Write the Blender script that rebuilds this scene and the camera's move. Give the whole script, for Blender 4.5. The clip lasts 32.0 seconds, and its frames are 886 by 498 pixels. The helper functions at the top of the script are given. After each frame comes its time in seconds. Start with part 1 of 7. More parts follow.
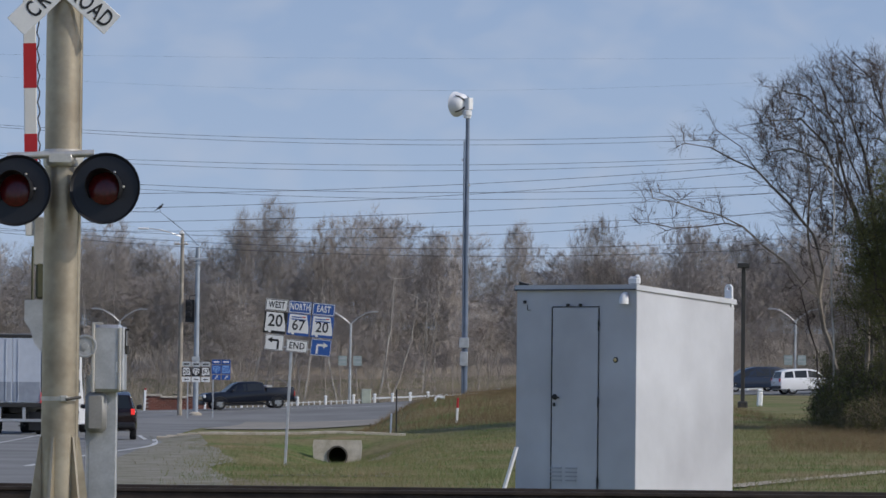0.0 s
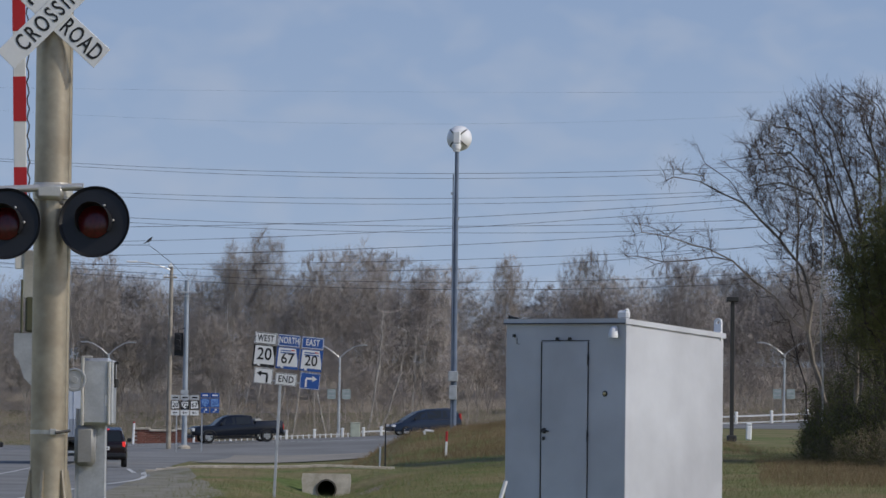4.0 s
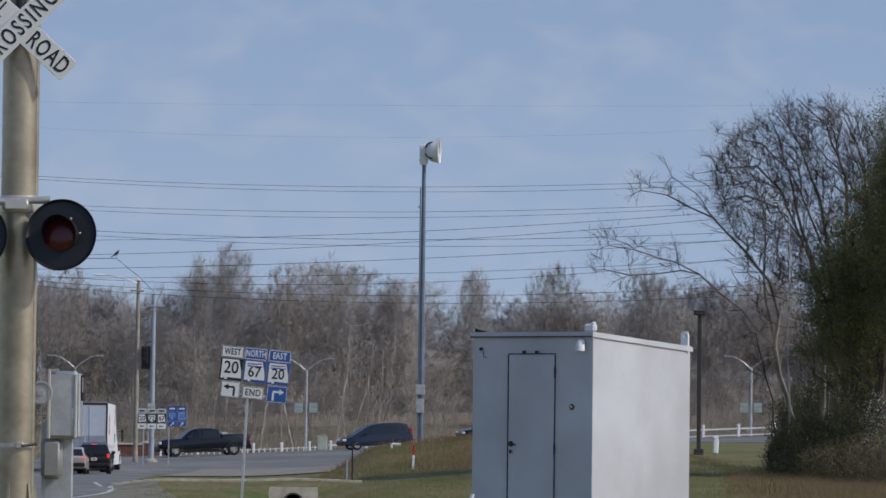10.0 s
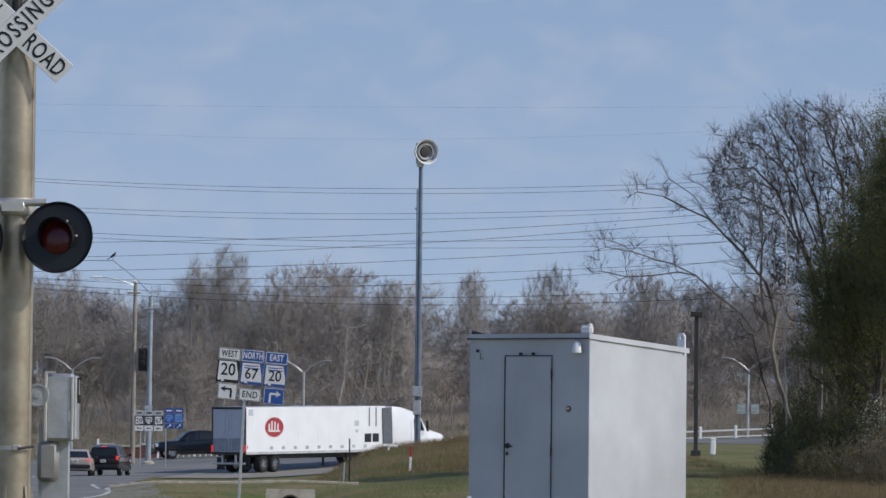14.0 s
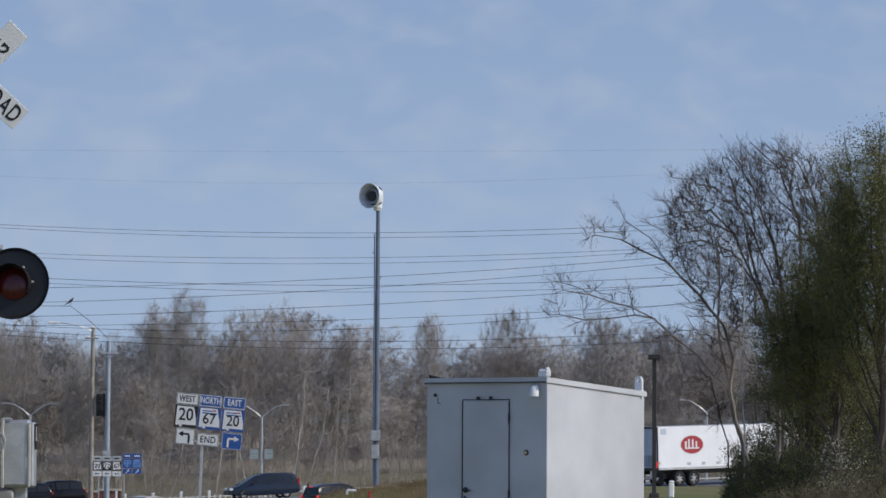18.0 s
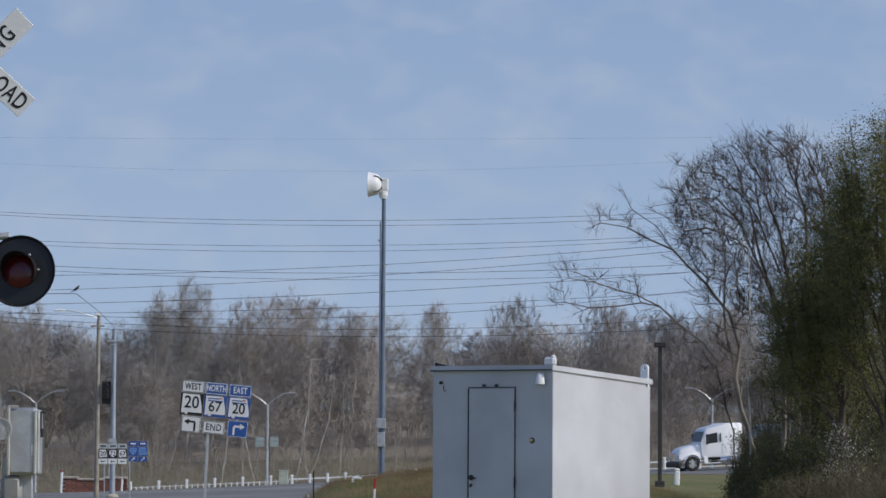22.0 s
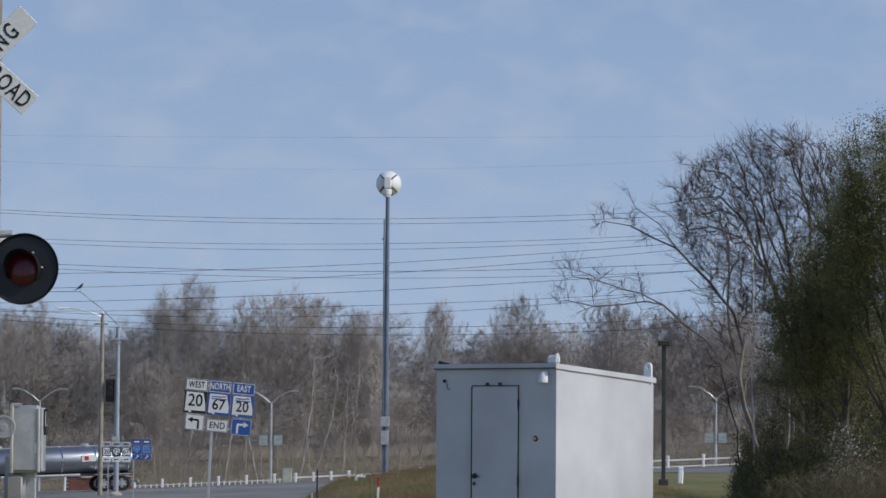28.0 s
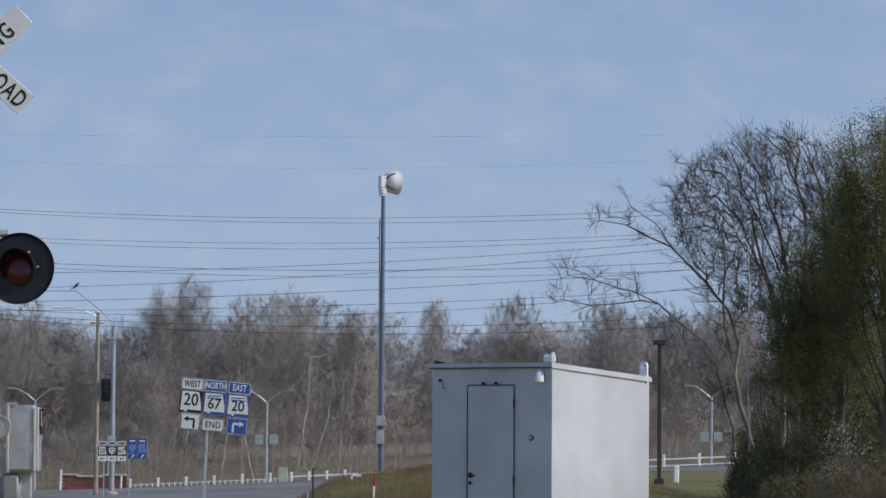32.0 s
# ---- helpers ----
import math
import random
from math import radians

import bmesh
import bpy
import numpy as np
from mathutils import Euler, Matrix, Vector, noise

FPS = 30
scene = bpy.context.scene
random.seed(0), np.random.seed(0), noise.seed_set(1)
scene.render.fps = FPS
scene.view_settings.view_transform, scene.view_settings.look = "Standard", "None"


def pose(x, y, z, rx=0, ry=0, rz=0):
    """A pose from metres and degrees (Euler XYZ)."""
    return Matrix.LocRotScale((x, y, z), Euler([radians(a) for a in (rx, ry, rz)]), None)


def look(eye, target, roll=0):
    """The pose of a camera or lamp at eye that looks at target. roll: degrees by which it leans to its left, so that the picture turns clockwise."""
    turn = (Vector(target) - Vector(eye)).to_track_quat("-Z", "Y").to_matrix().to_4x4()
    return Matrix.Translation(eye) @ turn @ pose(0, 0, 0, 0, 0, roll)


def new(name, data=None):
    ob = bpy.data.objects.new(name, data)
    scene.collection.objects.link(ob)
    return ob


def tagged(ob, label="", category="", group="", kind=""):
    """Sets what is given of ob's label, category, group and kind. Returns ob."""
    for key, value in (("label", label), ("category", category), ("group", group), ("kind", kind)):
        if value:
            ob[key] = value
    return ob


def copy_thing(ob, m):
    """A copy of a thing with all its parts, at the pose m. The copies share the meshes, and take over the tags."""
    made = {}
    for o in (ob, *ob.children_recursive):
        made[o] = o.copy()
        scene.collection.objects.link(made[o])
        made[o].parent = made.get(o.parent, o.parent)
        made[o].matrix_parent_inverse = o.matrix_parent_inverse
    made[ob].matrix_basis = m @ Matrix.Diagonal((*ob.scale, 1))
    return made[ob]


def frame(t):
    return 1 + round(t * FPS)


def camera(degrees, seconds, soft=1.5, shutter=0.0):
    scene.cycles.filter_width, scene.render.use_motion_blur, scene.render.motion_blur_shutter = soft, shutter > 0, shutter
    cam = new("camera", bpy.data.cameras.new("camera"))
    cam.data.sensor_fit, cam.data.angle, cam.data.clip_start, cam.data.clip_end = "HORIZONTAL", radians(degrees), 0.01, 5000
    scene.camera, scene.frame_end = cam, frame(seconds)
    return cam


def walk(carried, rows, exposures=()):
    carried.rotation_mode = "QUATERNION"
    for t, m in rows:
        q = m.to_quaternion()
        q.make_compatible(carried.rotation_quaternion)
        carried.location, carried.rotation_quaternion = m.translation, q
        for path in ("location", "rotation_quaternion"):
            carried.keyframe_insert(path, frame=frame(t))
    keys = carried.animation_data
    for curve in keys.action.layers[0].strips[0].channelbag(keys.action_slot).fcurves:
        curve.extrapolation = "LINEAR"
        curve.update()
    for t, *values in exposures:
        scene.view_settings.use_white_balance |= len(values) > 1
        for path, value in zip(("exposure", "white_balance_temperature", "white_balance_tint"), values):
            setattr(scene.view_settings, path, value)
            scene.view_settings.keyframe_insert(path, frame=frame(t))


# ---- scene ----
# A hand-held telephoto view over a railway crossing: camera and its walk
cam = camera(11.0, 32.0, soft=1.55)
walk(cam, [
    (0, pose(-0.001, 0, 1.500, 91.752, -0.611, 0.000)),
    (0.5, pose(-0.001, 0, 1.499, 91.788, -0.637, 0.027)),
    (1, pose(-0.002, 0, 1.499, 91.812, -0.665, -0.083)),
    (1.5, pose(-0.003, 0, 1.499, 91.887, -0.660, -0.158)),
    (2, pose(-0.004, 0, 1.500, 91.937, -0.654, -0.074)),
    (2.5, pose(-0.005, 0, 1.500, 91.995, -0.672, -0.107)),
    (3, pose(-0.005, 0, 1.501, 92.039, -0.677, -0.161)),
    (3.5, pose(-0.006, 0, 1.502, 92.113, -0.658, -0.129)),
    (5.5, pose(-0.004, 0, 1.500, 92.216, -0.655, -0.252)),
    (6, pose(-0.003, 0, 1.499, 92.216, -0.657, -0.303)),
    (6.5, pose(-0.003, 0, 1.499, 92.234, -0.662, -0.344)),
    (7, pose(-0.003, 0, 1.499, 92.260, -0.663, -0.374)),
    (7.5, pose(-0.004, 0, 1.498, 92.304, -0.677, -0.406)),
    (8, pose(-0.004, 0, 1.498, 92.295, -0.696, -0.441)),
    (8.5, pose(-0.003, 0, 1.498, 92.323, -0.691, -0.449)),
    (9, pose(-0.003, 0, 1.498, 92.344, -0.676, -0.481)),
    (9.5, pose(-0.003, 0, 1.498, 92.338, -0.670, -0.521)),
    (10, pose(-0.003, 0, 1.499, 92.343, -0.660, -0.548)),
    (10.5, pose(-0.003, 0, 1.500, 92.345, -0.667, -0.577)),
    (11, pose(-0.003, 0, 1.501, 92.324, -0.677, -0.610)),
    (11.5, pose(-0.003, 0, 1.502, 92.324, -0.677, -0.610)),
    (12, pose(-0.003, 0, 1.502, 92.314, -0.668, -0.617)),
    (12.5, pose(-0.003, 0, 1.502, 92.330, -0.642, -0.632)),
    (13, pose(-0.003, 0, 1.502, 92.349, -0.620, -0.631)),
    (13.5, pose(-0.001, 0, 1.502, 92.359, -0.614, -0.605)),
    (15.5, pose(0.011, 0, 1.507, 92.463, -0.531, -0.548)),
    (16, pose(0.012, 0, 1.508, 92.595, -0.403, -0.684)),
    (16.5, pose(0.013, 0, 1.508, 92.720, -0.278, -0.803)),
    (17, pose(0.013, 0, 1.508, 92.820, -0.245, -0.925)),
    (17.5, pose(0.013, 0, 1.509, 92.892, -0.270, -1.024)),
    (18, pose(0.012, 0, 1.509, 92.912, -0.307, -1.097)),
    (18.5, pose(0.011, 0, 1.509, 92.898, -0.320, -1.119)),
    (19, pose(0.011, 0, 1.508, 92.867, -0.311, -1.141)),
    (19.5, pose(0.011, 0, 1.508, 92.843, -0.311, -1.120)),
    (20, pose(0.012, 0, 1.508, 92.825, -0.327, -1.093)),
    (20.5, pose(0.012, 0, 1.508, 92.803, -0.320, -1.056)),
    (21, pose(0.011, 0, 1.508, 92.785, -0.310, -1.077)),
    (21.5, pose(0.010, 0, 1.508, 92.769, -0.318, -1.024)),
    (22, pose(0.010, 0, 1.508, 92.760, -0.327, -1.027)),
    (22.5, pose(0.010, 0, 1.507, 92.770, -0.333, -1.035)),
    (23, pose(0.010, 0, 1.508, 92.761, -0.331, -1.057)),
    (23.5, pose(0.010, 0, 1.509, 92.732, -0.310, -1.038)),
    (24, pose(0.010, 0, 1.510, 92.716, -0.311, -1.066)),
    (24.5, pose(0.010, 0, 1.510, 92.726, -0.306, -1.067)),
    (25, pose(0.012, 0, 1.510, 92.715, -0.283, -1.066)),
    (25.5, pose(0.013, 0, 1.509, 92.711, -0.271, -1.061)),
    (27.5, pose(0.014, 0, 1.506, 92.719, -0.378, -1.012)),
    (28, pose(0.014, 0, 1.506, 92.740, -0.380, -0.981)),
    (28.5, pose(0.014, 0, 1.507, 92.741, -0.376, -0.993)),
    (29, pose(0.013, 0, 1.507, 92.722, -0.377, -0.949)),
    (29.5, pose(0.013, 0, 1.507, 92.735, -0.380, -0.952)),
    (30, pose(0.012, 0, 1.508, 92.751, -0.379, -0.960)),
    (30.5, pose(0.012, 0, 1.508, 92.762, -0.374, -0.993)),
    (31, pose(0.012, 0, 1.508, 92.741, -0.367, -0.993)),
    (31.5, pose(0.012, 0, 1.508, 92.750, -0.361, -1.015)),
    (32, pose(0.012, 0, 1.509, 92.728, -0.352, -1.035)),
], exposures=[(0, 0.02, 6530, 9.6), (2, -0.04, 6530, 9.6), (6, -0.15, 6510, 9.4), (11, -0.05, 6500, 9), (14, 0.0, 6470, 8.3), (32, 0.0, 6470, 8.3)])

# ---- world and sun ----
SUN_AZ, SUN_EL = 114.0, 36.0      # clockwise from +y, degrees
world = bpy.data.worlds.new("sky")
scene.world = world
world.use_nodes = True
wn = world.node_tree
sky = wn.nodes.new("ShaderNodeTexSky")
sky.sky_type, sky.sun_disc = "NISHITA", False
sky.sun_elevation, sky.sun_rotation = radians(SUN_EL), radians(SUN_AZ)
sky.air_density, sky.dust_density, sky.ozone_density = 1.2, 0.6, 2.5
tint = wn.nodes.new("ShaderNodeMix")
tint.data_type, tint.blend_type = "RGBA", "MULTIPLY"
tint.inputs["Factor"].default_value, tint.inputs["B"].default_value = 1.0, (0.97, 0.965, 1.17, 1)
wn.links.new(sky.outputs["Color"], tint.inputs["A"])
wn.links.new(tint.outputs["Result"], wn.nodes["Background"].inputs["Color"])
wn.nodes["Background"].inputs["Strength"].default_value = 0.105
sun = new("sun", bpy.data.lights.new("sun", "SUN"))
sun.data.energy, sun.data.angle, sun.data.color = 2.6, radians(0.6), (1.0, 0.945, 0.85)
sun_from = Vector((math.sin(radians(SUN_AZ)) * math.cos(radians(SUN_EL)), math.cos(radians(SUN_AZ)) * math.cos(radians(SUN_EL)), math.sin(radians(SUN_EL))))
sun.matrix_world = look(sun_from * 200, (0, 0, 0))


# ---- materials ----
def mat(name, color, rough=0.6, metal=0.0, vary=0.15, scale=3.0, fine=40.0, bump=0.0, second=None, spec=0.5, per_object=0.0, emit=0.0, hue=None):
    """A node material: base colour with a coarse and a fine noise, optional second colour in patches, bump."""
    m = bpy.data.materials.new(name)
    m.use_nodes = True
    nt, n, l = m.node_tree, m.node_tree.nodes, m.node_tree.links
    b = n["Principled BSDF"]
    b.inputs["Roughness"].default_value, b.inputs["Metallic"].default_value = rough, metal
    b.inputs["Specular IOR Level"].default_value = spec
    tc = n.new("ShaderNodeTexCoord")
    big = n.new("ShaderNodeTexNoise")
    big.inputs["Scale"].default_value, big.inputs["Detail"].default_value = scale, 5
    small = n.new("ShaderNodeTexNoise")
    small.inputs["Scale"].default_value, small.inputs["Detail"].default_value = fine, 3
    l.new(tc.outputs["Object"], big.inputs["Vector"]), l.new(tc.outputs["Object"], small.inputs["Vector"])
    mix = n.new("ShaderNodeMix")
    mix.data_type = "RGBA"
    ramp = n.new("ShaderNodeMapRange")
    ramp.inputs["From Min"].default_value, ramp.inputs["From Max"].default_value = 0.35, 0.68
    l.new(big.outputs["Fac"], ramp.inputs["Value"]), l.new(ramp.outputs["Result"], mix.inputs["Factor"])
    c2 = second if second else tuple(c * (1 - 1.6 * vary) for c in color)
    mix.inputs["A"].default_value, mix.inputs["B"].default_value = (*color, 1), (*c2, 1)
    tone = n.new("ShaderNodeMapRange")
    tone.inputs["To Min"].default_value, tone.inputs["To Max"].default_value = 1 - vary, 1 + vary
    l.new(small.outputs["Fac"], tone.inputs["Value"])
    mul = n.new("ShaderNodeMix")
    mul.data_type, mul.blend_type = "RGBA", "MULTIPLY"
    mul.inputs["Factor"].default_value = 1
    l.new(mix.outputs["Result"], mul.inputs["A"]), l.new(tone.outputs["Result"], mul.inputs["B"])
    last = mul.outputs["Result"]
    if per_object:
        oi = n.new("ShaderNodeObjectInfo")
        pr = n.new("ShaderNodeMapRange")
        pr.inputs["To Min"].default_value, pr.inputs["To Max"].default_value = 1 - per_object, 1 + per_object
        l.new(oi.outputs["Random"], pr.inputs["Value"])
        m2 = n.new("ShaderNodeMix")
        m2.data_type, m2.blend_type = "RGBA", "MULTIPLY"
        m2.inputs["Factor"].default_value = 1
        l.new(last, m2.inputs["A"]), l.new(pr.outputs["Result"], m2.inputs["B"])
        last = m2.outputs["Result"]
        if hue:
            far = n.new("ShaderNodeMath")
            far.operation = "FRACT"
            seven = n.new("ShaderNodeMath")
            seven.operation = "MULTIPLY"
            seven.inputs[1].default_value = 7.31
            l.new(oi.outputs["Random"], seven.inputs[0]), l.new(seven.outputs[0], far.inputs[0])
            m3 = n.new("ShaderNodeMix")
            m3.data_type = "RGBA"
            m3.inputs["B"].default_value = (*hue, 1)
            l.new(far.outputs[0], m3.inputs["Factor"]), l.new(last, m3.inputs["A"])
            last = m3.outputs["Result"]
    l.new(last, b.inputs["Base Color"])
    if emit:
        l.new(last, b.inputs["Emission Color"])
        b.inputs["Emission Strength"].default_value = emit
    if bump:
        bp = n.new("ShaderNodeBump")
        bp.inputs["Strength"].default_value, bp.inputs["Distance"].default_value = bump, 0.02
        l.new(small.outputs["Fac"], bp.inputs["Height"]), l.new(bp.outputs["Normal"], b.inputs["Normal"])
    return m


def glass(name, color=(0.02, 0.025, 0.03), rough=0.2):
    return mat(name, color, rough, vary=0.05, spec=0.25)


M_GRASS = mat("grass", (0.12, 0.155, 0.052), 0.95, vary=0.5, scale=0.38, fine=4, bump=0.4, second=(0.25, 0.19, 0.11), spec=0.05)
M_BLADE = mat("grass_blades", (0.105, 0.15, 0.045), 0.9, vary=0.5, scale=0.38, fine=4, second=(0.27, 0.21, 0.12), spec=0.15)
M_DRY = mat("dry_grass", (0.23, 0.165, 0.095), 0.95, vary=0.35, scale=0.6, fine=9, second=(0.13, 0.1, 0.055), spec=0.1)
M_ASPHALT = mat("asphalt", (0.24, 0.239, 0.23), 0.95, vary=0.22, scale=0.2, fine=12, bump=0.2, second=(0.175, 0.174, 0.166), spec=0.08)
M_GRAVEL = mat("gravel", (0.29, 0.265, 0.225), 0.95, vary=0.4, scale=1.2, fine=30, bump=0.8, second=(0.17, 0.165, 0.1), spec=0.1)
M_PAINTLINE = mat("road_paint", (0.6, 0.6, 0.57), 0.8, vary=0.2, scale=3)
M_CONCRETE = mat("concrete", (0.58, 0.52, 0.43), 0.9, vary=0.2, scale=2.5, fine=25, bump=0.25, second=(0.34, 0.29, 0.22))
M_WHITE = mat("white_paint", (0.8, 0.8, 0.79), 0.42, vary=0.04, scale=0.9, fine=8)
# the darker second colour paints soft mottled reflections into the shelter's sheet metal
M_SHELTER = mat("reflection_mottled_paint", (0.57, 0.58, 0.605), 0.3, vary=0.05, scale=0.9, fine=2.2, bump=0.45, second=(0.43, 0.435, 0.455))
M_GALV = mat("galvanised_steel", (0.55, 0.56, 0.57), 0.42, 0.6, vary=0.15, scale=6, fine=40)
M_ALU = mat("aluminium", (0.66, 0.63, 0.57), 0.42, 0.6, vary=0.12, scale=4, fine=50, bump=0.05)
M_MAST = mat("mast_metal", (0.46, 0.4, 0.3), 0.42, 0.6, vary=0.2, scale=2.2, fine=14, bump=0.06, second=(0.3, 0.25, 0.18))
M_BLACK = mat("black_paint", (0.012, 0.012, 0.014), 0.5, vary=0.2)
M_DARKMETAL = mat("dark_metal", (0.035, 0.033, 0.03), 0.55, vary=0.2)
M_RUST = mat("rail_steel", (0.05, 0.038, 0.03), 0.7, 0.4, vary=0.3, scale=5, bump=0.2)
M_RED_LENS = mat("red_lens", (0.1, 0.006, 0.007), 0.25, vary=0.2, scale=30)
M_RED = mat("red_sheeting", (0.48, 0.02, 0.025), 0.5, vary=0.08)
M_SIGNWHITE = mat("white_sheeting", (0.72, 0.72, 0.7), 0.5, vary=0.04)
M_SIGNBLACK = mat("black_sheeting", (0.012, 0.012, 0.012), 0.5, vary=0.1)
M_SIGNBLUE = mat("blue_sheeting", (0.02, 0.085, 0.31), 0.45, vary=0.08)
M_SIGNBACK = mat("sign_back", (0.45, 0.47, 0.48), 0.5, 0.6, vary=0.1)
M_BRASS = mat("brass", (0.75, 0.6, 0.32), 0.3, 0.5, vary=0.1)
M_WOODPOLE = mat("weathered_pole_wood", (0.37, 0.325, 0.26), 0.85, vary=0.25, scale=2, fine=30, bump=0.3)
M_GREYPOLE = mat("pale_steel_pole", (0.36, 0.4, 0.44), 0.5, 0.3, vary=0.12, scale=1.5)
M_BLUEPOLE = mat("blue_grey_steel", (0.16, 0.2, 0.27), 0.5, 0.3, vary=0.2, scale=1.5)
M_BRICK = mat("red_brick", (0.22, 0.1, 0.075), 0.9, vary=0.25, scale=2, fine=14)
M_BARK = mat("grey_bark", (0.5, 0.455, 0.4), 0.95, vary=0.35, scale=1.2, fine=10, bump=0.4, per_object=0.3, second=(0.25, 0.22, 0.19))
M_PALEBARK = mat("pale_bark", (0.52, 0.48, 0.42), 0.9, vary=0.3, scale=0.9, fine=8, second=(0.17, 0.15, 0.13))
M_TWIG = mat("bare_twigs", (0.41, 0.365, 0.32), 0.95, vary=0.25, scale=0.25, fine=4, per_object=0.4, second=(0.3, 0.265, 0.235), spec=0.05, hue=(0.29, 0.262, 0.245))
M_BRUSH = mat("dark_brush", (0.325, 0.282, 0.232), 0.95, vary=0.3, scale=0.15, fine=4, second=(0.26, 0.225, 0.185), spec=0.05)
M_NEARTWIG = mat("dark_twigs", (0.125, 0.102, 0.09), 0.95, vary=0.3, scale=1, fine=8, spec=0.1)
M_NEARBARK = mat("smooth_grey_bark", (0.3, 0.265, 0.225), 0.85, vary=0.3, scale=1.2, fine=9, second=(0.13, 0.11, 0.09), spec=0.2)
M_BIRCH = mat("patchy_white_bark", (0.66, 0.64, 0.59), 0.8, vary=0.3, scale=2.2, fine=7, second=(0.2, 0.18, 0.155), spec=0.2)
M_LEAF = mat("dark_green_leaves", (0.125, 0.132, 0.06), 0.8, vary=0.35, scale=0.45, fine=4, second=(0.19, 0.18, 0.07), spec=0.1)
M_BLOSSOM = mat("pale_blossom", (0.42, 0.42, 0.3), 0.8, vary=0.25, scale=2)
M_SCRUB = mat("brown_scrub", (0.22, 0.175, 0.12), 0.95, vary=0.35, scale=0.3, fine=4, second=(0.1, 0.1, 0.05), spec=0.05)
M_LITTER = mat("leaf_litter", (0.33, 0.285, 0.225), 0.95, vary=0.3, scale=0.12, fine=3, second=(0.27, 0.22, 0.17), spec=0.05)
M_CABLE = mat("cable", (0.035, 0.036, 0.04), 0.6, vary=0.1)
M_TYRE = mat("tyre_rubber", (0.014, 0.014, 0.015), 0.85, vary=0.2)
M_RIM = mat("alloy_rim", (0.55, 0.56, 0.57), 0.3, 0.85, vary=0.1, scale=8)
M_GLASS = glass("tinted_glass")
M_TAIL = mat("tail_lamp_red", (0.45, 0.012, 0.012), 0.3, vary=0.1)
M_TAILLIT = mat("lit_tail_lamp", (0.7, 0.03, 0.025), 0.3, vary=0.1, emit=0.8)
M_HEAD = mat("head_lamp", (0.75, 0.77, 0.8), 0.15, 0.3, vary=0.05)
M_CHROME = mat("chrome", (0.7, 0.7, 0.72), 0.15, 1.0, vary=0.05)
M_TANK = mat("polished_tank", (0.3, 0.32, 0.35), 0.36, 0.85, vary=0.08, scale=0.8)
M_TRAILER = mat("trailer_white", (0.82, 0.82, 0.82), 0.4, vary=0.04, scale=0.8)
M_TRAILERREAR = mat("trailer_rear_grey", (0.5, 0.54, 0.6), 0.4, vary=0.06)


def car_paint(name, color):
    m = mat(name, color, 0.22, 0.0, vary=0.06, scale=1.0, spec=0.3)
    m.node_tree.nodes["Principled BSDF"].inputs["Coat Weight"].default_value = 0.12
    return m


